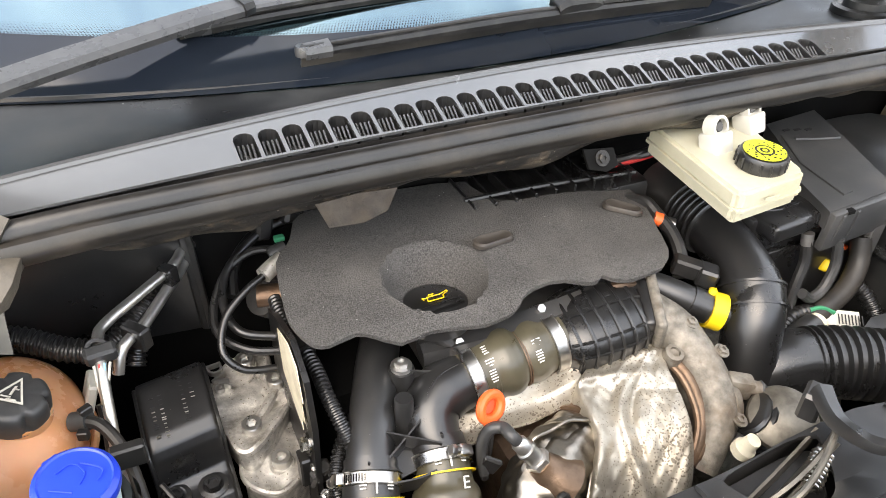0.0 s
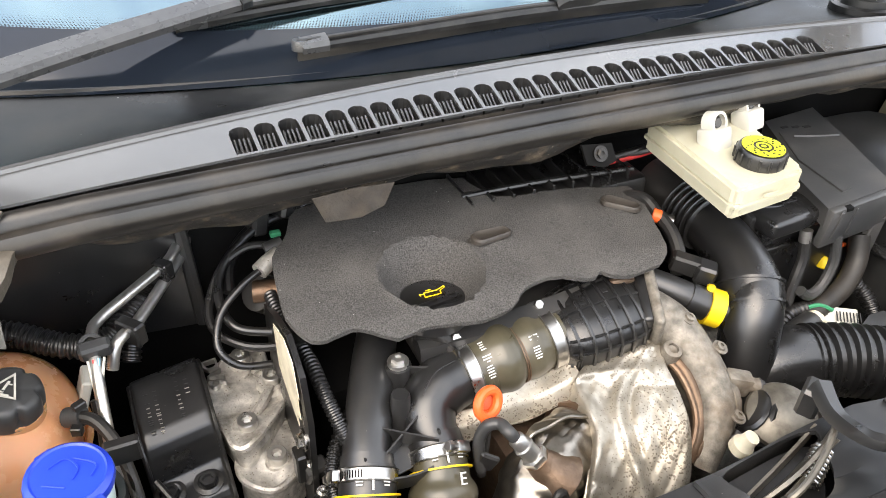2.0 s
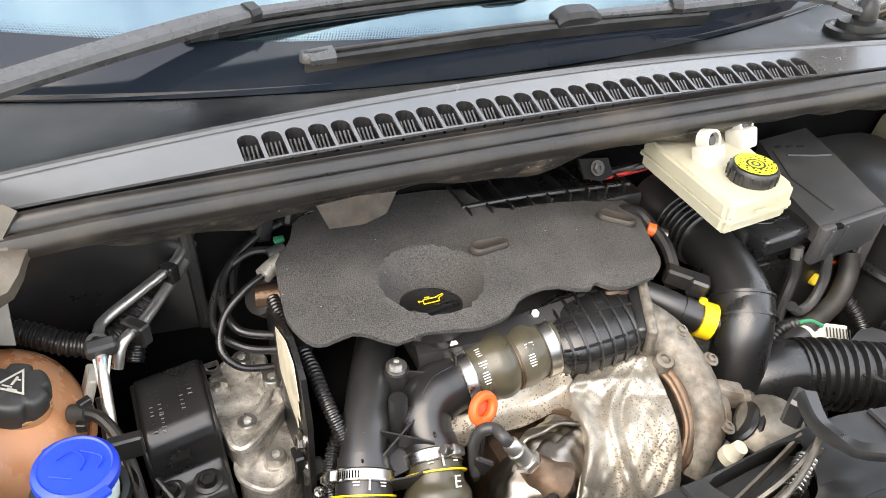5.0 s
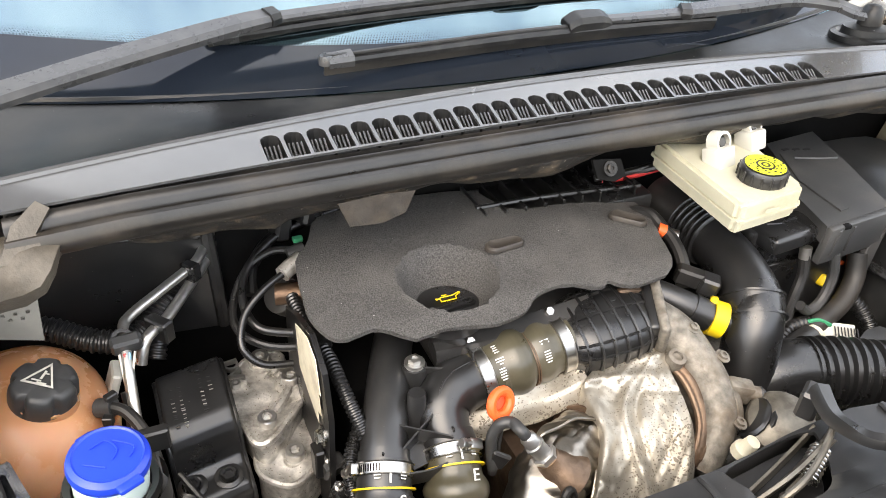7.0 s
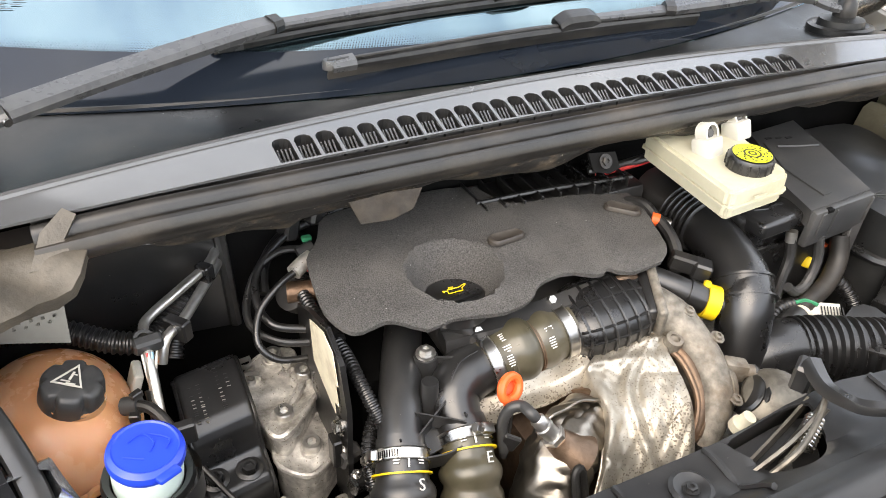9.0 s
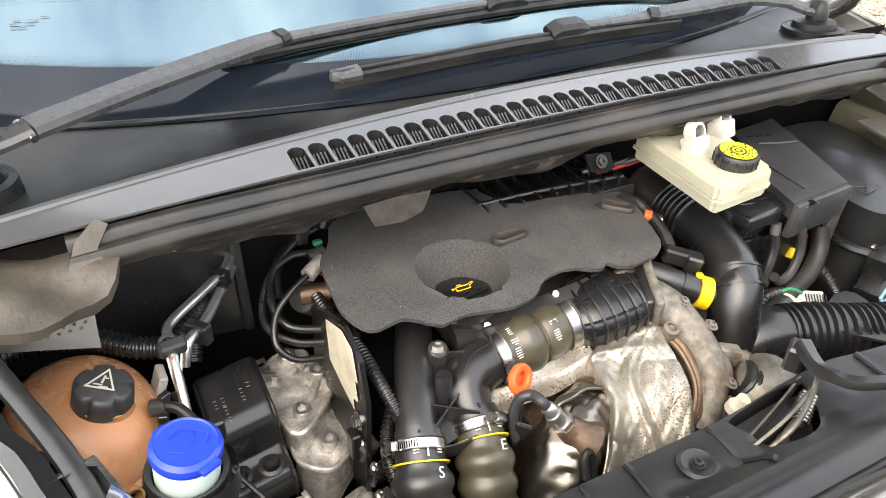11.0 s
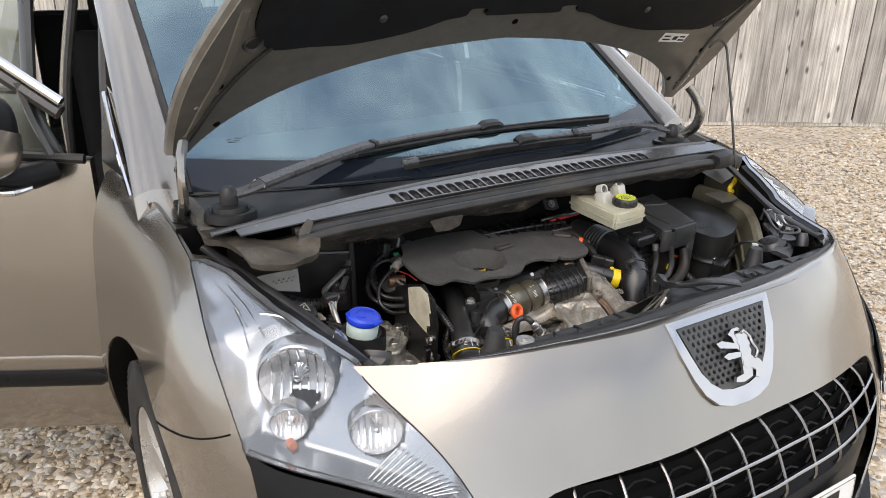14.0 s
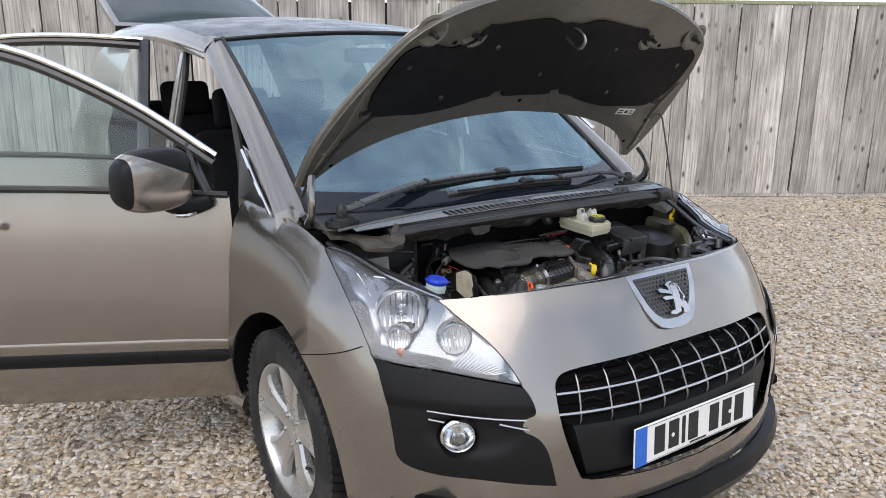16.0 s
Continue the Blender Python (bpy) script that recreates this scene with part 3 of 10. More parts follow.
def hermite(x, xs, ys):
    """Smooth line through the knots."""
    n = len(xs)
    i = max(0, min(n - 2, int(np.searchsorted(xs, x)) - 1))
    h = xs[i + 1] - xs[i]

    def slope(k):
        if k == 0:
            return (ys[1] - ys[0]) / (xs[1] - xs[0])
        if k == n - 1:
            return (ys[-1] - ys[-2]) / (xs[-1] - xs[-2])
        a, b = (ys[k] - ys[k - 1]) / (xs[k] - xs[k - 1]), (ys[k + 1] - ys[k]) / (xs[k + 1] - xs[k])
        return (a * (xs[k + 1] - xs[k]) + b * (xs[k] - xs[k - 1])) / (xs[k + 1] - xs[k - 1])

    t = (x - xs[i]) / h
    return ((2 * t ** 3 - 3 * t * t + 1) * ys[i] + (t ** 3 - 2 * t * t + t) * h * slope(i)
            + (3 * t * t - 2 * t ** 3) * ys[i + 1] + (t ** 3 - t * t) * h * slope(i + 1))


# how far the skin leans in from the plan line, by height, at six stations from the centre to the door
LEAN_Z = [0.16, 0.30, 0.45, 0.55, 0.65, 0.72, 0.79, 0.86, 0.91, 0.96, 1.04]
LEAN_U = [0.0, 0.50, 0.96, 1.15, 1.45, 2.03]
LEAN = [
    [0.05, 0.01, 0.0, 0.0, 0.04, 0.085, 0.125, 0.16, 0.195, 0.25, 0.36],
    [0.05, 0.01, 0.0, 0.0, 0.025, 0.06, 0.095, 0.135, 0.175, 0.23, 0.34],
    [0.06, 0.01, 0.0, 0.0, 0.012, 0.03, 0.06, 0.10, 0.135, 0.18, 0.28],
    [0.07, 0.02, 0.0, 0.0, 0.004, 0.008, 0.02, 0.055, 0.095, 0.14, 0.24],
    [0.06, 0.03, 0.01, 0.002, 0.01, 0.018, 0.028, 0.042, 0.062, 0.09, 0.17],
    [0.055, 0.035, 0.0, 0.0, 0.002, 0.004, 0.008, 0.016, 0.026, 0.042, 0.075],
]


def skin(u, z, out=0.0):
    """A point of the left front skin: u metres round the plan from the middle of the nose, at height z; out: metres proud."""
    x, y = hermite(u, PLAN_U, [p[0] for p in PLAN]), hermite(u, PLAN_U, [p[1] for p in PLAN])
    e = 0.01
    dx = hermite(u + e, PLAN_U, [p[0] for p in PLAN]) - hermite(u - e, PLAN_U, [p[0] for p in PLAN])
    dy = hermite(u + e, PLAN_U, [p[1] for p in PLAN]) - hermite(u - e, PLAN_U, [p[1] for p in PLAN])
    k = math.hypot(dx, dy)
    nx, ny = dy / k, -dx / k
    if abs(u) < 1e-9:
        nx, ny = 0.0, -1.0
    d = hermite(u, LEAN_U, [hermite(z, LEAN_Z, row) for row in LEAN]) - out
    return (-(x - nx * d), y - ny * d, z)

# ---- ground and fence ----
FENCE_A, FENCE_DIR = Vector((5.05, 3.09, 0)), Vector((math.cos(radians(-31)), math.sin(radians(-31)), 0))
FENCE_N = Vector((-FENCE_DIR.y, FENCE_DIR.x, 0))


def build_ground():
    bm = bmesh.new()
    xs = [-60 + 120 * i / 40 for i in range(41)]
    vs = [[bm.verts.new((x, y, -0.012)) for y in xs] for x in xs]
    for i in range(40):
        for j in range(40):
            bm.faces.new((vs[i][j], vs[i + 1][j], vs[i + 1][j + 1], vs[i][j + 1]))
    g = part("ground", bm, M_GRAVEL, smooth=0)
    tagged(g, "pale buff gravel ground of the yard", "gravel", kind="structure")
    # loose stones, nearest to the walk
    rng = np.random.default_rng(4)
    base = bmesh.new()
    bmesh.ops.create_icosphere(base, subdivisions=1, radius=1)
    bv = np.array([v.co[:] for v in base.verts])
    bf = np.array([[v.index for v in f.verts] for f in base.faces])
    base.free()
    zones = [(-3.6, -0.75, -1.2, 2.6, 19000), (-0.9, 0.9, 0.2, 2.0, 700), (0.6, 4.6, -2.2, 2.4, 24000), (-0.9, 1.2, -2.0, -0.7, 5500), (4.6, 7.5, -1.5, 2.2, 5200), (1.0, 4.6, 2.0, 4.8, 5000)]
    verts, faces, k = [], [], 0
    for x0, x1, y0, y1, count in zones:
        far = x0 > 4 or y0 > 1.9
        for _ in range(count):
            p = np.array([rng.uniform(x0, x1), rng.uniform(y0, y1), 0.0])
            if (Vector(p) - FENCE_A).dot(FENCE_N) > -0.05:
                continue
            s = rng.uniform(0.0055, 0.0125) * (1.45 if far else 1.0)
            sc = s * np.array([rng.uniform(0.9, 1.5), rng.uniform(0.8, 1.1), rng.uniform(0.5, 0.85)])
            a, tilt = rng.uniform(0, 2 * math.pi), rng.uniform(-0.4, 0.4)
            q = bv * (1 + rng.uniform(-0.28, 0.28, bv.shape)) * sc
            ct, st = math.cos(tilt), math.sin(tilt)
            q = np.stack([q[:, 0] * ct - q[:, 2] * st, q[:, 1], q[:, 0] * st + q[:, 2] * ct], 1)
            ca, sa = math.cos(a), math.sin(a)
            q = np.stack([q[:, 0] * ca - q[:, 1] * sa, q[:, 0] * sa + q[:, 1] * ca, q[:, 2]], 1)
            p[2] = rng.uniform(-0.012, 0.0)
            verts.append(q + p)
            faces.append(bf + k)
            k += len(bv)
    me = bpy.data.meshes.new("gravel")
    me.from_pydata(np.concatenate(verts).tolist(), [], np.concatenate(faces).tolist())
    me.materials.append(M_PEBBLE)
    tagged(new("gravel", me), "loose rounded buff and grey gravel stones", "gravel", kind="stuff")


def build_fence():
    f = thing("fence", "weathered grey close-board timber fence", "fence", FENCE_A)
    rng = random.Random(7)
    ang = math.atan2(FENCE_DIR.y, FENCE_DIR.x)
    meshes = []
    for k in range(6):
        w = 0.158 + 0.004 * k
        bm = bmesh.new()
        nz = 12
        rows = []
        for j in range(nz + 1):
            z = 1.95 * j / nz
            b = 0.003 * math.sin(3.1 * z + k)
            rows.append([bm.verts.new(c) for c in ((-w / 2 + b, -0.012, z), (w / 2 + b, -0.016, z), (w / 2 + b, 0.004, z), (-w / 2 + b, 0.008, z))])
        for a, b in zip(rows, rows[1:]):
            for i in range(4):
                bm.faces.new((a[i], a[(i + 1) % 4], b[(i + 1) % 4], b[i]))
        bm.faces.new(rows[0][::-1])
        bm.faces.new(rows[-1])
        bmesh.ops.recalc_face_normals(bm, faces=bm.faces)
        me = bpy.data.meshes.new("board")
        bm.to_mesh(me)
        bm.free()
        me.materials.append(M_WOOD)
        meshes.append(me)
    s = -13.5
    while s < 5.5:
        k = rng.randrange(6)
        ob = new("board", meshes[k])
        ob.parent = f
        ob.matrix_basis = Matrix.Translation(FENCE_DIR * s + FENCE_N * rng.uniform(-0.004, 0.004) + Vector((0, 0, 0.03 + rng.uniform(-0.006, 0.006)))) @ Matrix.Rotation(ang, 4, "Z") @ Matrix.Rotation(radians(rng.uniform(-0.35, 0.35)), 4, "Y")
        s += 0.158 + 0.004 * k + rng.uniform(0.004, 0.008)
    # added sheet blocks the sky; the gaps' shade is in its dark colour
    bm = box((0, 0, 0), (19.2, 0.012, 1.9), 0.002, 1)
    bmesh.ops.transform(bm, matrix=Matrix.Translation(FENCE_DIR * -4.0 + FENCE_N * 0.024 + Vector((0, 0, 1.0))) @ Matrix.Rotation(ang, 4, "Z"), verts=bm.verts)
    part("backing", bm, M_GAP, f, "added dark sheet shading the gaps between boards")
    for z, name, mat, d in ((1.995, "cap_rail", M_CAPRAIL, 0.0), (0.45, "rail", M_WOOD, 0.06), (1.5, "rail", M_WOOD, 0.06)):
        bm = box((0, 0, 0), (19.2, 0.05, 0.035), 0.004, 1)
        bmesh.ops.transform(bm, matrix=Matrix.Translation(FENCE_DIR * -4.0 + FENCE_N * d + Vector((0, 0, z))) @ Matrix.Rotation(ang, 4, "Z"), verts=bm.verts)
        part(name, bm, mat, f)
    bm = box((0, 0, 0), (19.2, 0.03, 0.06), 0.004, 1)
    bmesh.ops.transform(bm, matrix=Matrix.Translation(FENCE_DIR * -4.0 + FENCE_N * 0.01 + Vector((0, 0, 0.02))) @ Matrix.Rotation(ang, 4, "Z"), verts=bm.verts)
    part("gravel_board", bm, M_WOOD, f)
    for s in (-10.5, -7.8, -5.1, -2.4, 0.3, 3.0):
        bm = box((0, 0, 0), (0.1, 0.1, 2.0), 0.006, 1)
        bmesh.ops.transform(bm, matrix=Matrix.Translation(FENCE_DIR * s + FENCE_N * 0.12 + Vector((0, 0, 0.97))) @ Matrix.Rotation(ang, 4, "Z"), verts=bm.verts)
        part("post", bm, M_WOOD, f)


build_ground()
build_fence()

# ---- the car ----
car = thing("car", "bronze-grey five-door family car parked with bonnet, doors and tailgate open", "car")


def skin2(u, z, out=0.0):
    p = skin(abs(u), z, out)
    return Vector(p) if u >= 0 else Vector((-p[0], p[1], p[2]))


HUB = (0.0, 0.328)
ARCH = 0.387


def u_at(y, z):
    lo, hi = 0.9, 2.0
    for _ in range(40):
        mid = (lo + hi) / 2
        lo, hi = (mid, hi) if skin(mid, z)[1] < y else (lo, mid)
    return lo


def arch(a0, a1, n, r=ARCH):
    """The wheel opening, by angle from straight forward over the top."""
    out = []
    for k in range(n + 1):
        a = radians(a0 + (a1 - a0) * k / n)
        y, z = HUB[0] - r * math.cos(a), HUB[1] + r * math.sin(a)
        out.append((u_at(y, z), z))
    return out


U_SEAM = u_at(HUB[0] - math.sqrt(ARCH ** 2 - (0.663 - HUB[1]) ** 2), 0.663)


def flip(pts):
    return [(-a, b) for a, b in pts]


# outlines on the skin: (metres round the plan, height)
LAMP_IN = [(0.57, 0.686), (0.599, 0.724), (0.641, 0.765), (0.695, 0.802), (0.759, 0.837), (0.82, 0.871)]
LAMP_TOP = [(0.82, 0.871), (0.905, 0.880), (1.01, 0.896), (1.126, 0.919), (1.224, 0.941), (1.30, 0.954)]
LAMP_OUT = [(1.30, 0.954), (1.172, 0.895), (1.072, 0.833), (1.006, 0.765), (0.98, 0.728)]
LAMP_LOW = [(0.98, 0.728), (0.888, 0.719), (0.794, 0.714), (0.685, 0.702), (0.57, 0.686)]
CORNER_IN = [(0.57, 0.683), (0.548, 0.656), (0.537, 0.618), (0.565, 0.604), (0.568, 0.576), (0.535, 0.559), (0.505, 0.519), (0.477, 0.419)]
CORNER_LOW = [(0.477, 0.419), (0.559, 0.428), (0.675, 0.441), (0.778, 0.443), (0.856, 0.455), (0.893, 0.481), (0.907, 0.544), (0.928, 0.631), (0.958, 0.699), (0.978, 0.724)]
GRILLE_TOP, GRILLE_BOT = 0.724, 0.575
SEAM = [(1.0, 0.757), (1.098, 0.718), (U_SEAM, 0.663)]


def line(pts, n=4):
    return curve2(pts, n, closed=False)


def front_bumper():
    a_seam = math.degrees(math.asin((0.663 - HUB[1]) / ARCH))
    side = line([(0.0, 0.905), (0.2, 0.902), (0.407, 0.899), (0.604, 0.889), (0.72, 0.881), (0.82, 0.872)])
    side += line(LAMP_IN)[::-1] + line(CORNER_IN, 3)[0:] + line(CORNER_LOW, 3)[1:] + [(0.985, 0.74), (1.0, 0.757)]
    side += line(SEAM)[1:] + arch(a_seam, -18, 14)[1:] + [(1.0, 0.19), (0.6, 0.19), (0.3, 0.19), (0.0, 0.19)]
    outline = side[:-1] + flip(side[1:])[::-1]
    hole_h = line([(0.0, GRILLE_TOP), (0.15, 0.724), (0.3, 0.721), (0.43, 0.712), (0.474, 0.695), (0.481, 0.66), (0.468, 0.58), (0.44, 0.50), (0.41, 0.432)], 3)
    hole_h += line([(0.38, 0.424), (0.2, 0.412), (0.0, 0.408)], 3)
    hole = hole_h[:-1] + flip(hole_h[1:])[::-1]
    low_h = line([(0.0, 0.335), (0.25, 0.338), (0.45, 0.345), (0.52, 0.33), (0.53, 0.27), (0.5, 0.215), (0.3, 0.205), (0.0, 0.205)], 3)
    low = low_h[:-1] + flip(low_h[1:])[::-1]
    b = part("front_bumper", sheet(outline, [hole, low], skin2, 0.035, 0.004), M_PAINT, car, "bronze-grey metallic front bumper and nose panel")
    # the top edge turns back towards the bay
    def lip_back(a, c):
        u = -0.70 + 1.40 * a
        p = skin2(u, interp(abs(u), [0.0, 0.2, 0.407, 0.604, 0.72], [0.905, 0.902, 0.899, 0.889, 0.881]), -0.001)
        y = interp(abs(p.x), [0.0, 0.11, 0.22, 0.32, 0.40, 0.48, 0.55, 0.61], [-0.681, -0.675, -0.664, -0.650, -0.634, -0.614, -0.586, -0.545])
        return Vector((p.x, p.y + (max(y, p.y) - p.y) * c, p.z + 0.004 * math.sin(math.pi * c) - 0.016 * c * c))
    part("nose_lip", grid(lip_back, 48, 6), M_PAINT, b, "rounded painted lip of the nose panel")
    # near-black sheet stands in for the shaded opening behind the grille
    back = part("grille_backing", grid(lambda a, c: skin2((a - 0.5) * 1.06, 0.37 + 0.40 * c, -0.075), 24, 6), M_VOID, b, "near-black sheet for the shaded radiator opening")
    lip = part("lower_grille", grid(lambda a, c: skin2((a - 0.5) * 1.14, 0.19 + 0.17 * c, -0.05), 24, 4), M_TRIM, b, "black lower air intake")
    sp = bmesh.new()
    for k in range(49):
        u = -0.93 + 1.86 * k / 48
        ring = [skin2(u, z, o) for z, o in ((0.33, 0.0), (0.325, 0.03), (0.29, 0.045), (0.245, 0.035), (0.225, 0.0), (0.24, -0.03))]
        vs = [sp.verts.new(p) for p in ring]
        if k:
            for i in range(len(vs)):
                sp.faces.new((old[i], old[(i + 1) % len(vs)], vs[(i + 1) % len(vs)], vs[i]))
        old = vs
    bmesh.ops.recalc_face_normals(sp, faces=sp.faces)
    part("bumper_lip", sp, M_TRIM, b, "black plastic lower bumper lip")
    return b


def ribbon(us, zs, outs, r, flat=1.0, n=3):
    return tube([skin2(u, z, o) for u, z, o in zip(us, zs, outs)], r, 8, n, flat=flat)


def grille():
    # grille base and louvres: the opening's shade is in their near-black colour
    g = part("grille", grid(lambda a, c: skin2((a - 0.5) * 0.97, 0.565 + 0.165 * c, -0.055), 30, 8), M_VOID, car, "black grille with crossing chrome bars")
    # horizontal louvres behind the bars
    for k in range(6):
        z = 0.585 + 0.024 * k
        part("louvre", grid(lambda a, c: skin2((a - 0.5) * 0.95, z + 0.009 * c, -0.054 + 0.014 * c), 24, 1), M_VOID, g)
    for z in (0.658, 0.609):
        us = [-0.478 + 0.956 * i / 14 for i in range(15)]
        part("chrome_bar", ribbon(us, [z + 0.004 * (1 - (u / 0.48) ** 2) for u in us], [-0.006] * 15, 0.0036), M_BARS, g, "chrome bar")
    for i in range(10):
        u = -0.405 + 0.0908 * i
        part("chrome_upright", ribbon([u] * 5, [0.563, 0.59, 0.63, 0.68, 0.706], [-0.034, -0.012, -0.010, -0.012, -0.034], 0.0033), M_UPRIGHT, g, "chrome upright")
    for k in range(5):
        z = 0.592 + 0.026 * k
        for i in range(9):
            u = -0.36 + 0.0908 * i
            part("mesh_rib", ribbon([u - 0.032, u - 0.012, u + 0.012, u + 0.032], [z, z + 0.009, z + 0.009, z], [-0.040] * 4, 0.0022, n=1), M_TRIM, g)
    part("opening_floor", grid(lambda a, c: skin2((a - 0.5) * 0.98, 0.425 - 0.03 * c, -0.004 - 0.10 * c), 24, 3), M_TRIM, g, "black floor of the opening")
    # plate holder
    hold = bmesh.new()
    prof = ((0.578, -0.05), (0.572, -0.020), (0.555, -0.016), (0.43, -0.020), (0.412, -0.04))
    cols = []
    for k in range(33):
        u = -0.462 + 0.924 * k / 32
        edge = min(1, (0.462 - abs(u)) / 0.03)
        cols.append([hold.verts.new(skin2(u * (1 - 0.12 * (0.578 - z) / 0.16), z, o * (2 - edge) - 0.03 * (1 - edge))) for z, o in prof])
    for a, b in zip(cols, cols[1:]):
        for i in range(len(prof) - 1):
            hold.faces.new((a[i], a[i + 1], b[i + 1], b[i]))
    bmesh.ops.recalc_face_normals(hold, faces=hold.faces)
    part("plate_holder", hold, M_TRIM, g, "black plastic plate holder")
    return g


def number_plate():
    p = part("number_plate", box((0, 0, 0), (0.52, 0.111, 0.006), 0.002, 1), M_PLATE, car, "white number plate with a blue end band", 0)
    p.matrix_basis = facing((-0.012, -0.894, 0.499), (1, 0, 0), (0, 0.06, 1))
    part("blue_band", box((-0.236, 0, 0.0038), (0.045, 0.108, 0.001)), M_PLATE_BLUE, p, "blue end band", 0)
    part("plate_rule", sheet([(-0.256, -0.0515), (0.256, -0.0515), (0.256, 0.0515), (-0.256, 0.0515)], [[(-0.2545, -0.05), (0.2545, -0.05), (0.2545, 0.05), (-0.2545, 0.05)]], lambda a, c: Vector((a, c, 0.0034)), 0.05), M_INK, p, "thin black rule", 0)
    # the registration, as plain bars
    x = -0.188
    for w in (0.05, 0.05, 0.016, 0.05, 0, 0.05, 0.05, 0.05):
        if not w:
            x += 0.034
            continue
        part("bar", box((x + w / 2, 0.002, 0.0038), (w * 0.82, 0.079, 0.0014)), M_INK, p, "", 0)
        x += w + 0.008
    part("maker_bar", box((0.0, -0.045, 0.0036), (0.07, 0.005, 0.0008)), M_INK, p, "", 0)
    for s in (-0.11, 0.14):
        part("screw_cap", disc(0.006, 0.002, (s, 0, 0.0045), seg=12, bevel=0.0005), M_PLATE, p, "white screw cap")


def fender(s):
    a_seam = math.degrees(math.asin((0.663 - HUB[1]) / ARCH))
    out = line(LAMP_OUT)[::-1][3:]
    out += line([(1.30, 0.954), (1.40, 0.975), (1.489, 0.988), (1.646, 1.005), (1.845, 1.022)])[1:]
    out += line([(1.845, 1.022), (1.835, 0.827), (1.832, 0.609), (1.86, 0.45), (1.88, 0.36), (1.89, 0.24)])[1:]
    out += arch(194, a_seam, 26)
    out += line(SEAM)[::-1][1:-1]
    f = part("front_wing", sheet(out, [], lambda a, c: skin2(s * a, c), 0.035, 0.004), M_PAINT, car, "bronze-grey metallic front wing")
    part("panel_gap", tube([skin2(s * u, z, 0.0004) for u, z in line(SEAM)[1:]], 0.0016, 6, 2), M_VOID, f, "dark gap between wing and bumper")
    lips = bmesh.new()
    pts = arch(-18, 194, 40)
    rows = []
    for (u, z) in pts:
        p = skin2(s * u, z, -0.006)
        rows.append([lips.verts.new(p), lips.verts.new(p + Vector((s * 0.02, 0, 0))), lips.verts.new((s * -0.60, p.y * 1.02, HUB[1] + (z - HUB[1]) * 1.05))])
    for a, b in zip(rows, rows[1:]):
        lips.faces.new((a[0], b[0], b[1], a[1]))
        lips.faces.new((a[1], b[1], b[2], a[2]))
    bmesh.ops.recalc_face_normals(lips, faces=lips.faces)
    part("arch_liner", lips, M_VOID, f, "black wheel arch liner")
    # flange that folds in along the top of the wing, in the gutter under the bonnet
    top = line([(1.30, 0.954), (1.489, 0.988), (1.646, 1.005), (1.845, 1.022)], 6)
    rows = []
    fl = bmesh.new()
    for u, z in top:
        p = skin2(s * u, z)
        rows.append([fl.verts.new(p + Vector((0, 0, -0.002))), fl.verts.new(p + Vector((s * 0.012, 0, -0.006))), fl.verts.new(p + Vector((s * 0.03, 0, -0.05))), fl.verts.new(p + Vector((s * 0.09, 0, -0.07)))])
    for a, b in zip(rows, rows[1:]):
        for i in range(3):
            fl.faces.new((a[i], b[i], b[i + 1], a[i + 1]))
    bmesh.ops.recalc_face_normals(fl, faces=fl.faces)
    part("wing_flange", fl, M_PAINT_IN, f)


def lamp_bowl(at, axis, r, depth, parent):
    """A faceted bright bowl in a smooth flared collar."""
    prof = [(r, 0.0)] + [(r * math.sqrt(max(0, 1 - (k / 6) ** 1.3)), -depth * k / 6) for k in range(1, 7)]
    bowl = part("reflector", lathe(prof, at, axis, 26), M_REFL, parent, "bright faceted reflector bowl", 0)
    part("collar", lathe([(r * 1.16, -0.028), (r * 1.10, -0.006), (r * 1.05, 0.0), (r * 1.02, 0.001), (r * 0.99, -0.002)], at, axis, 40), M_REFL_D, bowl, "silver lamp collar")
    for k in range(7):
        x = r * (-0.72 + 0.24 * k)
        half = math.sqrt(max(0.0, r * r * 0.92 - x * x))
        m = Matrix.Translation(at) @ aim(axis)
        up = m.to_3x3().inverted() @ Vector((0, 0, 1))
        up = Vector((up.x, up.y, 0)).normalized()
        sd = Vector((up.y, -up.x, 0))
        deep = -depth * (0.95 - 0.75 * (x / r) ** 2)
        part("facet", tube([m @ (sd * x + up * h_ * half + Vector((0, 0, deep * (1 - 0.8 * h_ * h_)))) for h_ in (-0.95, -0.5, 0, 0.5, 0.95)], 0.0022, 6, 3), M_CHROME, bowl, "", 50)
    part("bulb", lathe([(0, 0.0), (r * 0.13, -0.004), (r * 0.16, -depth * 0.5), (r * 0.3, -depth * 0.8), (0, -depth * 0.8)], Vector(at), axis, 14), M_CHROME, bowl, "bulb with bright shield")
    return bowl


def lamp_top(u):
    pts = LAMP_IN + LAMP_TOP[1:]
    return interp(u, [p[0] for p in pts], [p[1] for p in pts])


def lamp_skin(s, a, c, out=0.0):
    """The lens surface: on the skin at its lower edge, leaning in towards the top edge."""
    p = skin2(s * a, c, out)
    low = interp(a, [0.57, 0.98, 1.006, 1.072, 1.172, 1.30], [0.686, 0.728, 0.765, 0.833, 0.895, 0.953])
    k = min(1, max(0, (c - low) / max(0.004, lamp_top(a) - low)))
    pull = interp(a, [0.80, 0.90, 1.0, 1.10, 1.224, 1.30], [0.0, 0.045, 0.073, 0.068, 0.042, 0.010]) * k ** 1.4
    turn = interp(a, [0.9, 1.05, 1.25], [0.75, 0.72, 0.25])
    return p + Vector((s * math.cos(turn), math.sin(turn), 0)) * pull


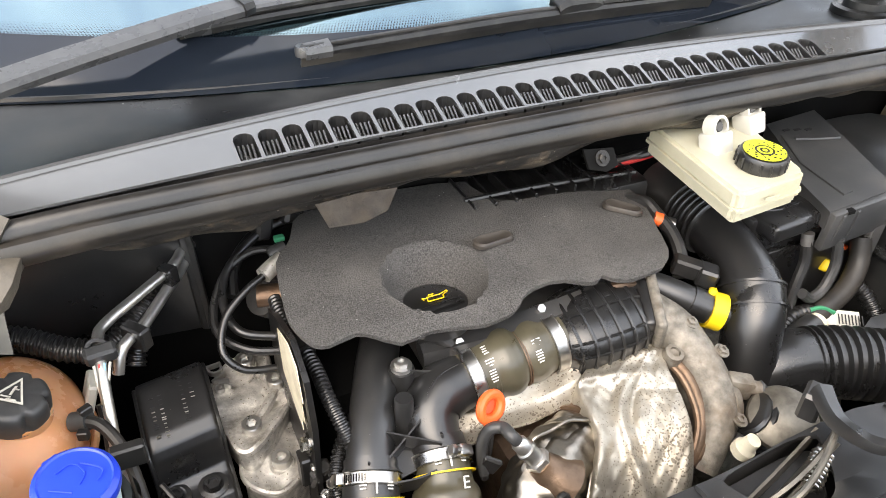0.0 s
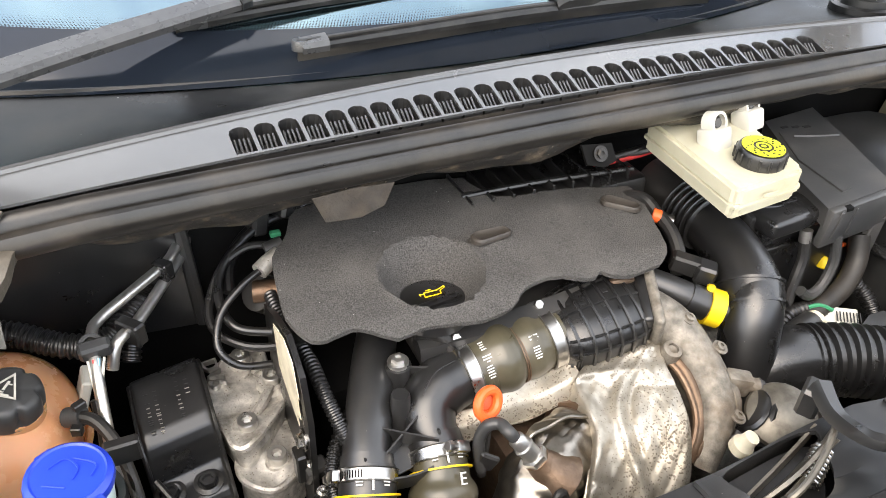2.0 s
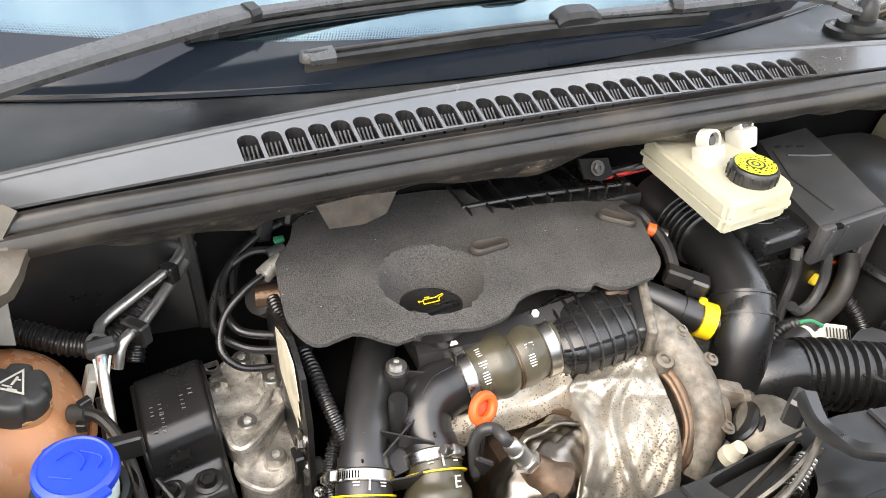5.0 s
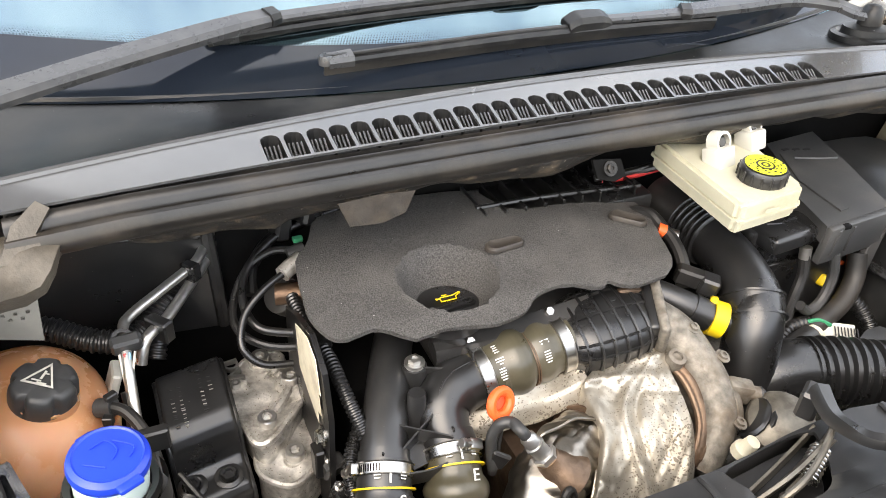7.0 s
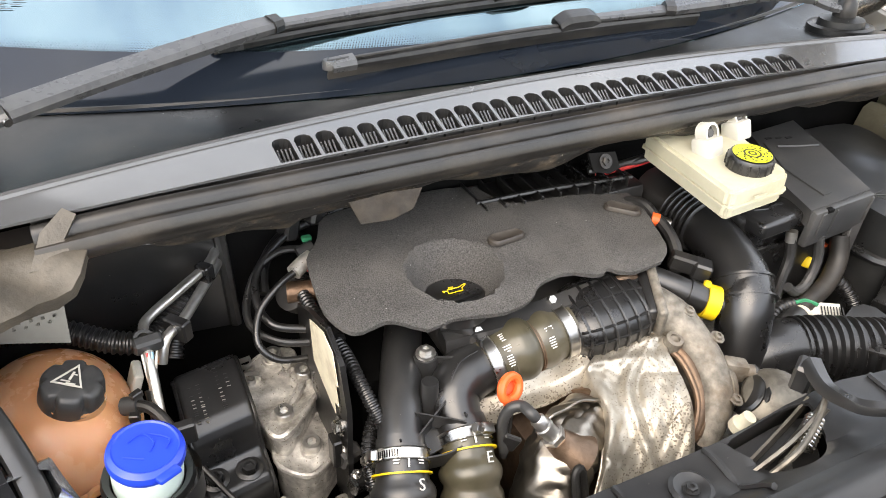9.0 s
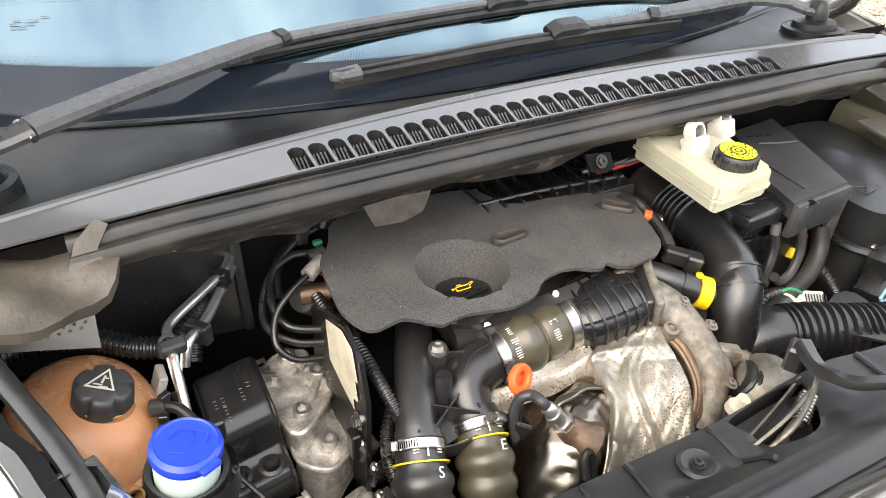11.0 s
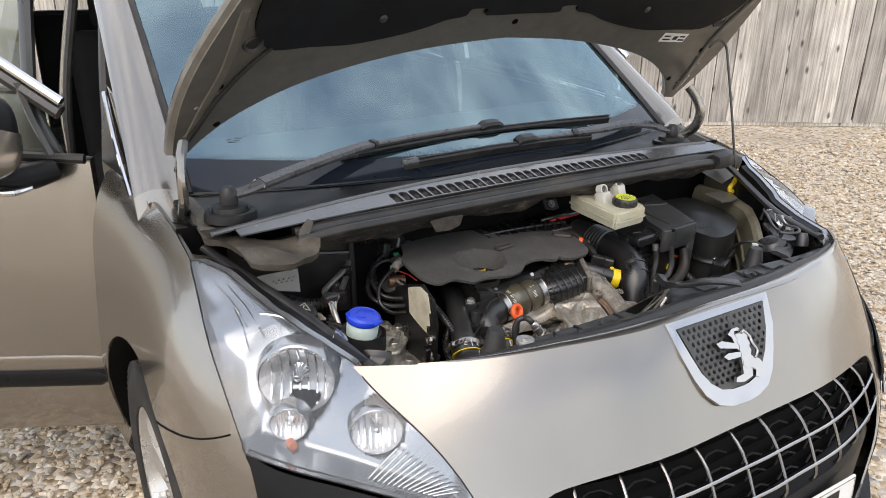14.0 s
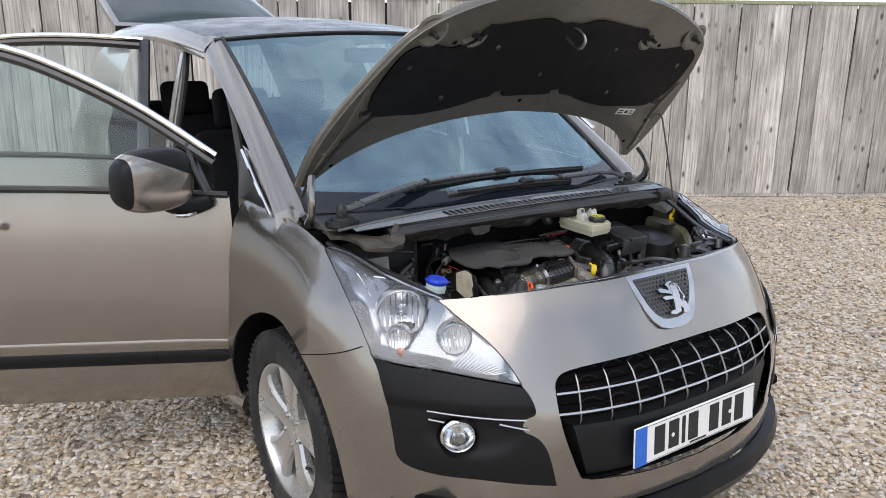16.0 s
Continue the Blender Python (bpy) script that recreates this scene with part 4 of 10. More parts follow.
def headlight(s):
    lens = line(LAMP_IN) + line(LAMP_TOP)[1:] + line(LAMP_OUT)[1:] + line(LAMP_LOW)[1:-1]

    def low_edge(a):
        return interp(a, [0.57, 0.685, 0.794, 0.888, 0.98, 1.006, 1.072, 1.172, 1.30], [0.686, 0.702, 0.714, 0.719, 0.728, 0.765, 0.833, 0.895, 0.954])

    lamps = ((0.932, 0.822, 0.062, 0.038), (0.762, 0.781, 0.040, 0.034), (0.922, 0.768, 0.030, 0.018))

    def pocket(p, q):
        a = 0.574 + 0.71 * p
        lo, hi = low_edge(a), lamp_top(a)
        c = lo + (hi - lo) * (0.015 + 0.97 * q)
        rim_ = min(1, q / 0.10, (1 - q) / 0.10, p / 0.06, (1 - p) / 0.05)
        d = -0.010 - 0.026 * rim_ * min(1, (hi - lo) / 0.08)
        d += 0.005 * math.sin(34 * (a + 0.9 * c)) * (a > 0.99) * rim_
        for u, z, r, deep in lamps:
            k = math.hypot(a - u, c - z) / (r * 1.12)
            d -= (deep + 0.012) * min(1, max(0, (1.0 - k) / 0.12))
        return lamp_skin(s, a, c, d)

    h = part("headlight", grid(pocket, 110, 44), M_REFL_D, car, "clear-lensed headlight with bright reflectors")
    rim = bmesh.new()
    rows = []
    for a, c in lens + lens[:1]:
        rows.append([rim.verts.new(lamp_skin(s, a, c, o)) for o in (-0.001, -0.014)])
    for a, b in zip(rows, rows[1:]):
        rim.faces.new((a[0], b[0], b[1], a[1]))
    part("lamp_housing", rim, M_REFL_D, h, "silver lamp housing wall")
    clear = part("lens", sheet(lens, [], lambda a, c: lamp_skin(s, a, c, 0.001), 0.02), M_LENS, h, "clear polycarbonate lens")
    clear.visible_shadow = False
    edge = part("lamp_seal", tube([lamp_skin(s, a, c, 0.0005) for a, c in (lens + lens[:1])[::2]], 0.0013, 6, 2), M_RUBBER, h, "thin black lamp gasket")
    for u, z, r, d in lamps:
        at = lamp_skin(s, u, z, -0.016)
        n = (lamp_skin(s, u, z, 0.01) - lamp_skin(s, u, z, 0)).normalized()
        lamp_bowl(at, (n * 0.9 + Vector((0, -0.75, -0.02))).normalized(), r, d, h)
    # fine ribs of the inner tail and long creases of the outer pocket
    for k in range(14):
        u = 0.625 + 0.0085 * k
        part("flute", tube([skin2(s * (u + 0.03), 0.704 + 0.0012 * k, -0.014), skin2(s * (u - 0.012), 0.709 + 0.0042 * k, -0.016)], 0.0013, 6, 2), M_REFL, h)
    for u0, z0, u1, z1 in ((1.225, 0.926, 1.10, 0.880), (1.20, 0.924, 1.05, 0.868), (1.15, 0.902, 1.06, 0.852), (1.09, 0.896, 0.99, 0.880)):
        part("crease", tube([lamp_skin(s, u0, z0, -0.022), lamp_skin(s, (u0 + u1) / 2, (z0 + z1) / 2 + 0.002, -0.030), lamp_skin(s, u1, z1, -0.031)], 0.0026, 6, 4), M_CHROME, h)
    part("indicator", lathe([(0, 0.0), (0.007, -0.003), (0.008, -0.02), (0, -0.02)], skin2(s * 0.902, 0.742, -0.018), (0, -1, 0.1), 14), material("amber_bulb", (0.55, 0.2, 0.12), 0.2), h, "small amber bulb")
    # dark strip between lamp and bonnet opening
    gut = bmesh.new()
    rows = []
    for a, c in line(LAMP_TOP, 5)[:-4]:
        p = lamp_skin(s, a, c, -0.001)
        rows.append([gut.verts.new(p), gut.verts.new(p + Vector((s * 0.026, 0.008, -0.004))), gut.verts.new(p + Vector((s * 0.034, 0.010, -0.06))), gut.verts.new(p + Vector((s * 0.026, 0.010, -0.17)))])
    for a, b in zip(rows, rows[1:]):
        for i in range(3):
            gut.faces.new((a[i], b[i], b[i + 1], a[i + 1]))
    part("lamp_gutter", gut, M_TRIM, h, "black plastic lamp top trim")


def corner_relief(a, c):
    """A proud upper band, a hollow round the lamp, a rounded lower bulge."""
    band = min(1, max(0, (c - 0.622) / 0.014)) * min(1, max(0, (0.97 - a) / 0.05))
    hollow = max(0, 1 - math.hypot((a - 0.70) / 0.13, (c - 0.56) / 0.052) ** 4)
    return 0.001 + 0.010 * band - 0.012 * hollow + 0.004 * math.sin(math.pi * min(1, max(0, (c - 0.43) / 0.09)))


def corner_trim(s):
    out = line(CORNER_IN, 3) + line(CORNER_LOW, 3)[1:] + line(LAMP_LOW)[1:-1]
    hole = [(0.735 + 0.052 * math.cos(a), 0.553 + 0.055 * math.sin(a)) for a in [2 * math.pi * k / 28 for k in range(28)]]
    t = part("fog_lamp_surround", sheet(out, [hole], lambda a, c: skin2(s * a, c, corner_relief(a, c)), 0.013, 0.004), M_TRIM, car, "black plastic corner trim round a fog lamp")
    at = skin2(s * 0.735, 0.553, -0.014)
    n = (skin2(s * 0.735, 0.553, 0.01) - skin2(s * 0.735, 0.553, 0)).normalized()
    ax = (n + Vector((0, -0.6, 0))).normalized()
    well = [(0.055, 0.014), (0.05, -0.01), (0.047, -0.05), (0, -0.055)]
    part("fog_well", lathe(well, at, n, 28), M_BLACK, t)
    fl = part("fog_lamp", lathe([(0.044, 0.0), (0.047, 0.006), (0.042, 0.012), (0.038, 0.008)] + [(0.038 * math.sqrt(1 - k / 8), -0.03 * k / 8) for k in range(1, 9)], at, ax, 28), M_CHROME, t, "round fog lamp with chrome rim")
    part("fog_lens", lathe([(0.039, 0.008), (0.03, 0.014), (0.015, 0.017), (0, 0.018)], at, ax, 28), M_LENS, fl, "clear fog lamp lens").visible_shadow = False
    part("fog_bulb", lathe([(0, 0.004), (0.007, 0.0), (0.007, -0.02), (0, -0.02)], at, ax, 12), M_STEEL, fl, "fog lamp bulb shield")
    for z0, z1, u0, u1 in ((0.617, 0.606, 0.815, 0.562), (0.597, 0.582, 0.63, 0.556)):
        part("chrome_strip", tube([skin2(s * (u0 + (u1 - u0) * k / 6), z0 + (z1 - z0) * k / 6, 0.006) for k in range(7)], 0.0030, 8, 2), M_BARS, t, "slim chrome strip")
    part("chrome_strip", tube([skin2(s * (0.81 - 0.014 * k), 0.596 - 0.001 * k, 0.006) for k in range(4)], 0.003, 8, 2), M_BARS, t, "slim chrome strip")


def badge():
    """Chrome-framed mesh panel on the nose with a plain bright emblem."""
    def at(a, c, out=0.0):
        return skin2(0.018 - a, 0.905 - c, out)
    outer = [(-0.145, 0.002), (0.145, 0.002), (0.130, 0.05), (0.112, 0.088), (0.094, 0.116), (0.070, 0.135), (0.040, 0.143), (0.0, 0.145), (-0.040, 0.143), (-0.070, 0.135), (-0.094, 0.116), (-0.112, 0.088), (-0.130, 0.05)]
    inner = [(-0.122, 0.012), (0.122, 0.012), (0.106, 0.05), (0.090, 0.082), (0.074, 0.103), (0.052, 0.117), (0.028, 0.122), (0.0, 0.123), (-0.028, 0.122), (-0.052, 0.117), (-0.074, 0.103), (-0.090, 0.082), (-0.106, 0.05)]
    b = part("badge_panel", sheet(inner, [], lambda a, c: at(a, c, 0.001), 0.02), M_BLACK, car, "dark honeycomb panel with a bright emblem")
    part("badge_frame", sheet(outer, [inner], lambda a, c: at(a, c, 0.004 + 0.010 * max(0, (c - 0.06) / 0.09) ** 2), 0.012, 0.006), M_BARS, b, "bright moulded frame")
    pts = []
    for j in range(12):
        for i in range(-9, 10):
            a, c = i * 0.0135 + (0.00675 if j % 2 else 0), 0.019 + j * 0.0098
            if abs(a) < 0.112 - 0.42 * max(0, c - 0.02) - 6.0 * max(0, c - 0.095) ** 1.5 and c < 0.116:
                pts.append((a, c))
    holes = [[(a + 0.0045 * math.cos(t), c + 0.0036 * math.sin(t)) for t in [2 * math.pi * k / 6 for k in range(6)]] for a, c in pts]
    part("honeycomb", sheet(inner, holes, lambda a, c: at(a, c, 0.006), 0.05), M_GREYBOX, b, "dark grey honeycomb mesh")
    # the emblem as a plain upright bright shape
    em = [(0.009, 0.031), (0.026, 0.036), (0.038, 0.045), (0.041, 0.057), (0.039, 0.071), (0.043, 0.079), (0.059, 0.088), (0.068, 0.099), (0.067, 0.113), (0.051, 0.117), (0.042, 0.112), (0.046, 0.103), (0.033, 0.093), (0.021, 0.097), (0.019, 0.110), (-0.003, 0.114), (-0.022, 0.110),
          (-0.018, 0.103), (-0.001, 0.102), (0.001, 0.087), (0.0, 0.075), (-0.029, 0.073), (-0.039, 0.066), (-0.027, 0.063), (0.001, 0.067), (-0.004, 0.061), (-0.042, 0.052), (-0.048, 0.044), (-0.034, 0.043), (-0.007, 0.052), (-0.009, 0.043), (-0.016, 0.037), (-0.005, 0.031)]
    part("emblem", sheet(em, [], lambda a, c: at(a - 0.005, c - 0.003, 0.020), 0.006, 0.006), M_BARS, b, "plain bright metal emblem")
    part("emblem_curl", tube([at(a - 0.005, c - 0.003, 0.020) for a, c in ((0.049, 0.084), (0.058, 0.075), (0.051, 0.061), (0.049, 0.050), (0.041, 0.040), (0.034, 0.039))], 0.0028, 8, 5), M_BARS, b)


def wheel(x, y):
    s = 1 if x > 0 else -1
    w = thing("wheel", "", "", (x, y, HUB[1]))
    w.parent = car
    tagged(w, label="silver five-spoke alloy wheel with a black tyre")
    ax = (s, 0, 0)
    r, hw = 0.328, 0.108
    prof = [(0.214, hw - 0.02), (0.226, hw - 0.004), (0.25, hw + 0.002), (0.290, hw - 0.001), (0.310, hw - 0.008), (0.319, hw - 0.018), (0.321, hw - 0.03), (0.321, -hw + 0.03), (0.322, -hw + 0.034), (0.30, -hw + 0.01), (0.226, -hw + 0.004), (0.214, -hw + 0.02)]
    part("tyre", lathe(prof, (0, 0, 0), ax, 64), M_TYRE, w, "black road tyre with blocky tread")
    tread = bmesh.new()
    for k in range(72):
        a = 2 * math.pi * k / 72
        for j, off in ((-0.078, 0.3), (-0.027, 0.0), (0.027, 0.5), (0.078, 0.2)):
            aa = a + off * 2 * math.pi / 72
            b = box((0, 0, 0), (0.044, 0.0185, 0.016), 0)
            bmesh.ops.transform(b, matrix=Matrix.Rotation(aa, 4, "X") @ Matrix.Translation((j, 0, r - (0.006 if abs(j) < 0.05 else 0.010))) @ Matrix.Rotation(0.35 if j > 0 else -0.35, 4, "Z"), verts=b.verts)
            me = bpy.data.meshes.new("t")
            b.to_mesh(me)
            b.free()
            tread.from_mesh(me)
            bpy.data.meshes.remove(me)
    part("tread", tread, M_TYRE, w, "tread blocks", 0)
    rim = [(0.216, hw - 0.024), (0.220, hw - 0.008), (0.212, hw - 0.010), (0.200, hw - 0.03), (0.190, hw - 0.09), (0.186, -hw + 0.03), (0.214, -hw + 0.02)]
    part("rim", lathe(rim, (0, 0, 0), ax, 64), M_RIM, w, "silver wheel rim")
    part("brake_disc", lathe([(0, 0.0), (0.14, 0.0), (0.14, 0.024), (0, 0.024)], (s * -0.02, 0, 0), ax, 40), M_STEEL, w, "steel brake disc")
    part("wheel_back", lathe([(0, 0.0), (0.19, 0.0)], (s * -0.06, 0, 0), ax, 40), M_VOID, w, "")
    # five broad twin-edged spokes
    for k in range(5):
        a0 = 2 * math.pi * k / 5 + 0.35
        sp = bmesh.new()
        secs = []
        for rr, wd, dep in ((0.028, 0.036, 0.076), (0.06, 0.040, 0.078), (0.10, 0.043, 0.083), (0.14, 0.052, 0.088), (0.175, 0.070, 0.089), (0.197, 0.092, 0.087), (0.208, 0.112, 0.082)):
            ring = []
            for t, d in ((-1, -0.028), (-1, -0.008), (-0.7, 0.0), (-0.3, -0.006 if rr > 0.08 else -0.001), (0.3, -0.006 if rr > 0.08 else -0.001), (0.7, 0.0), (1, -0.008), (1, -0.028)):
                ca, sa = math.cos(a0), math.sin(a0)
                py, pz = rr, t * wd
                ring.append(sp.verts.new((s * (dep + d), py * ca - pz * sa, py * sa + pz * ca)))
            secs.append(ring)
        for a, b in zip(secs, secs[1:]):
            for i in range(7):
                sp.faces.new((a[i], a[i + 1], b[i + 1], b[i]))
        bmesh.ops.recalc_face_normals(sp, faces=sp.faces)
        part("spoke", sp, M_RIM, w)
        part("wheel_bolt", bolt((s * 0.072, 0.05 * math.cos(a0 + 0.63), 0.05 * math.sin(a0 + 0.63)), ax, 0.009, 0.012), M_STEEL, w, "wheel bolt")
    part("hub", lathe([(0.066, 0.05), (0.066, 0.070), (0.045, 0.078), (0.032, 0.080), (0, 0.083)], (0, 0, 0), ax, 32), M_RIM, w, "silver hub with centre cap")
    part("valve", tube([(s * 0.075, -0.14, -0.075), (s * 0.09, -0.125, -0.068)], 0.005, 8, 2), M_RUBBER, w, "black valve cap")


# bonnet, open on its hinges
HINGE_Y, HINGE_Z, OPEN = 0.19, 1.04, 56.0
BON_C = ([-0.75, -0.62, -0.5, -0.25, 0.0, 0.06, 0.12], [0.902, 0.935, 0.962, 1.008, 1.048, 1.058, 1.066])
BON_K = ([-0.75, -0.53, -0.17, 0.06, 0.12], [0.13, 0.12, 0.078, 0.066, 0.064])


def bonnet_z(x, y):
    return hermite(y, *BON_C) - hermite(y, *BON_K) * (abs(x) / 0.8) ** 2.2


BON_HALF = [(0, -0.151), (0.2, -0.134), (0.38, -0.103), (0.52, -0.060), (0.625, 0.0), (0.685, 0.06), (0.715, 0.105), (0.748, 0.105), (0.752, -0.02), (0.738, -0.15), (0.695, -0.31), (0.652, -0.43), (0.602, -0.52), (0.50, -0.588), (0.30, -0.648), (0, -0.676)]


def bonnet():
    swing = Matrix.Translation((0, HINGE_Y, HINGE_Z)) @ Matrix.Rotation(radians(-OPEN), 4, "X") @ Matrix.Translation((0, -HINGE_Y, -HINGE_Z))
    rear, side = BON_HALF[:7], BON_HALF[7:]
    half = line(rear, 4) + line(side, 4)
    outline = half[:-1] + [(-a, b) for a, b in half[1:]][::-1]
    b = part("bonnet", sheet(outline, [], lambda a, c: Vector((a, c, bonnet_z(a, c))), 0.05, 0.003), M_PAINT, car, "open bronze-grey metallic bonnet")

    def inner(scale, off):
        return [(x * scale, -0.30 + (y + 0.30) * scale * off) for x, y in outline]

    def under_skin(drop):
        return lambda a, c: Vector((a, c, bonnet_z(a, c) - drop))

    ring = inner(0.985, 1.0)
    # pressed inner frame: a raised border, then the felt in the middle
    pad_half = line([(0, -0.236), (0.10, -0.236), (0.104, -0.254), (0.146, -0.257), (0.156, -0.238), (0.20, -0.230), (0.25, -0.210), (0.32, -0.192), (0.41, -0.180), (0.50, -0.188), (0.575, -0.195), (0.608, -0.222), (0.630, -0.265), (0.633, -0.335), (0.612, -0.442), (0.575, -0.478), (0.515, -0.482), (0.450, -0.463), (0.415, -0.462), (0.362, -0.484), (0.330, -0.536), (0.290, -0.538), (0.190, -0.551), (0.10, -0.560), (0.04, -0.541), (0, -0.545)], 3)
    pad_line = pad_half[:-1] + [(-a, b_) for a, b_ in pad_half[1:]][::-1]
    frame_sheet = sheet(ring, [pad_line], under_skin(0.022), 0.04, 0.003)
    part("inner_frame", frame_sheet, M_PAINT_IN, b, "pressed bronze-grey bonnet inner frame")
    edge = bmesh.new()
    rows = []
    for p, q in zip(outline + outline[:1], ring + ring[:1]):
        rows.append((edge.verts.new((p[0], p[1], bonnet_z(*p) - 0.003)), edge.verts.new((p[0] * 0.998, p[1], bonnet_z(*p) - 0.014)), edge.verts.new((q[0], q[1], bonnet_z(*q) - 0.022))))
    for a, c in zip(rows, rows[1:]):
        for i in range(2):
            edge.faces.new((a[i], c[i], c[i + 1], a[i + 1]))
    part("folded_edge", edge, M_PAINT_IN, b, "folded bonnet edge")
    part("insulation_pad", sheet(pad_line, [], lambda a, c: Vector((a, c, bonnet_z(a, c) - 0.028 - 0.004 * math.sin(9 * a) * math.sin(11 * c))), 0.03, 0.004), M_PAD, b, "black felt sound insulation pad")
    for s in (-1, 1):
        # stiffening ribs and holes along the sides
        part("rib", tube([(s * x, y, bonnet_z(x, y) - 0.026) for x, y in ((0.715, 0.06), (0.690, -0.06), (0.665, -0.17), (0.658, -0.32))], 0.010, 8, 4, flat=0.5), M_PAINT_IN, b)
        part("hole_plug", lathe([(0, 0.001), (0.013, 0.0), (0.018, 0.004), (0.021, 0.0)], (s * 0.625, -0.224, bonnet_z(0.625, -0.224) - 0.027), (0, 0, -1), 18), M_RUBBER, b, "black rubber grommet")
        for x, y in ((0.366, -0.505), (0.540, -0.530)):
            part("buffer", lathe([(0, 0.030), (0.006, 0.029), (0.007, 0.006), (0.013, 0.003), (0.013, -0.002)], (s * x, y, bonnet_z(x, y) - 0.026), (0, 0, -1), 14), M_RUBBER, b, "black rubber stop")
            part("frame_dimple", lathe([(0.05, 0.0), (0.042, 0.004), (0.034, 0.002), (0, 0.001)], (s * x, y, bonnet_z(x, y) - 0.0225), (0, 0, -1), 22), M_PAINT_IN, b)
        for x, y in ((0.428, -0.478), (0.655, 0.015), (0.668, -0.11), (0.0, -0.205)):
            part("frame_hole", disc(0.008, 0.002, (s * x, y, bonnet_z(x, y) - 0.0245), (0, 0, -1), 14), M_VOID, b, "", 0)
        for x, y in ((0.561, -0.407), (0.0, -0.33), (0.36, -0.25), (0.25, -0.45)):
            part("felt_clip", lathe([(0, 0.003), (0.006, 0.002), (0.009, 0.0)], (s * x, y, bonnet_z(x, y) - 0.0345), (0, 0, -1), 12), M_BLACK_M, b)
        arm = [(s * 0.740, 0.045, 0.975), (s * 0.745, 0.003, 1.011), (s * 0.747, -0.008, 1.055), (s * 0.742, 0.006, 1.090), (s * 0.728, 0.030, 1.125)]
        part("hinge_arm", tube([swing.inverted() @ Vector(p) for p in arm], 0.0105, 10, 5, flat=1.5), M_PAINT, b, "bronze-grey bonnet hinge arm")
        for x, y in ((0.700, -0.03), (0.706, -0.055), (0.672, -0.09), (0.700, 0.03), (0.718, 0.035)):
            part("rivet", lathe([(0, 0.003), (0.004, 0.002), (0.006, 0.0)], (s * x, y, bonnet_z(x, y) - 0.0245), (0, 0, -1), 10), M_STEEL, b)
    part("washer_hose", tube([(-x, y, bonnet_z(x, y) - d) for x, y, d in ((0.585, -0.205, 0.030), (0.630, -0.150, 0.032), (0.672, -0.075, 0.034), (0.700, 0.0, 0.036), (0.722, 0.07, 0.036), (0.735, 0.12, 0.05))], 0.0042, 8, 6), M_RUBBER, b, "thin black washer hose")
    def hung(y, drop):
        return (0.008, y, bonnet_z(0, y) - drop)
    hook = [hung(-0.528, 0.028), hung(-0.534, 0.070), hung(-0.522, 0.098), hung(-0.492, 0.098), hung(-0.484, 0.070), hung(-0.487, 0.028)]
    part("latch_striker", tube(hook, 0.0048, 8, 6), M_STEEL, b, "steel latch striker loop")
    def tag(x0, y0, w, h, turn):
        ca, sa = math.cos(turn), math.sin(turn)
        def at(a, c, up=0.0):
            x, y = x0 + a * ca - c * sa, y0 + a * sa + c * ca
            return Vector((x, y, bonnet_z(x, y) - 0.0262 - up))
        lab = part("label", sheet([(0, 0), (w, 0), (w, h), (0, h)], [], at, 0.03, 0.001), M_PLATE, b, "small white warning label")
        for a, c, l, k in ((0.06, 0.62, 0.30, 0.16), (0.06, 0.25, 0.24, 0.14), (0.46, 0.30, 0.16, 0.40), (0.70, 0.62, 0.24, 0.16), (0.70, 0.25, 0.20, 0.14)):
            part("label_bar", sheet([(a * w, c * h), ((a + l) * w, c * h), ((a + l) * w, (c + k) * h), (a * w, (c + k) * h)], [], lambda p, q: at(p, q, 0.0022), 0.03, 0.0006), M_INK, lab, "", 0)
    tag(0.494, -0.166, 0.080, 0.032, -0.02)
    tag(0.715, -0.005, 0.046, 0.020, 1.45)
    b.matrix_basis = swing
    return swing


def bonnet_stay(swing):
    top = swing @ Vector((0.700, -0.148, bonnet_z(0.700, -0.148) - 0.034))
    foot = Vector((0.730, -0.172, 0.918))
    st = part("bonnet_stay", tube([top + Vector((-0.036, 0.012, -0.012)), top + Vector((-0.026, 0.004, 0.004)), top + Vector((-0.010, -0.004, 0.008)), top + Vector((0.004, -0.010, -0.006)), top.lerp(foot, 0.12) + Vector((0.008, -0.006, 0)), top.lerp(foot, 0.5) + Vector((0.006, -0.003, 0)), top.lerp(foot, 0.92), foot], 0.0034, 8, 6), M_BLACK_M, car, "thin black bonnet stay rod")
    part("stay_grip", tube([foot + Vector((0, 0, 0.006)), foot + Vector((0.002, -0.002, -0.018)), foot + Vector((-0.010, -0.004, -0.034)), foot + Vector((-0.026, -0.010, -0.036)), foot + Vector((-0.032, -0.012, -0.046)), foot + Vector((-0.022, -0.016, -0.052))], 0.0065, 10, 6), M_YELLOW, st, "yellow plastic stay grip")


# windscreen, pillars, roof
def screen(sx, v):
    """sx from -1 to 1 across, v from the scuttle up to the roof."""
    bx = 0.745 * sx
    b = Vector((bx, -0.045 + 0.275 * bx * bx, 0.995))
    t = Vector((0.68 * sx, 0.870 + 0.115 * sx * sx, 1.570 - 0.04 * sx * sx))
    p = b.lerp(t, v)
    p.z += 0.10 * v * (1 - v)
    return p


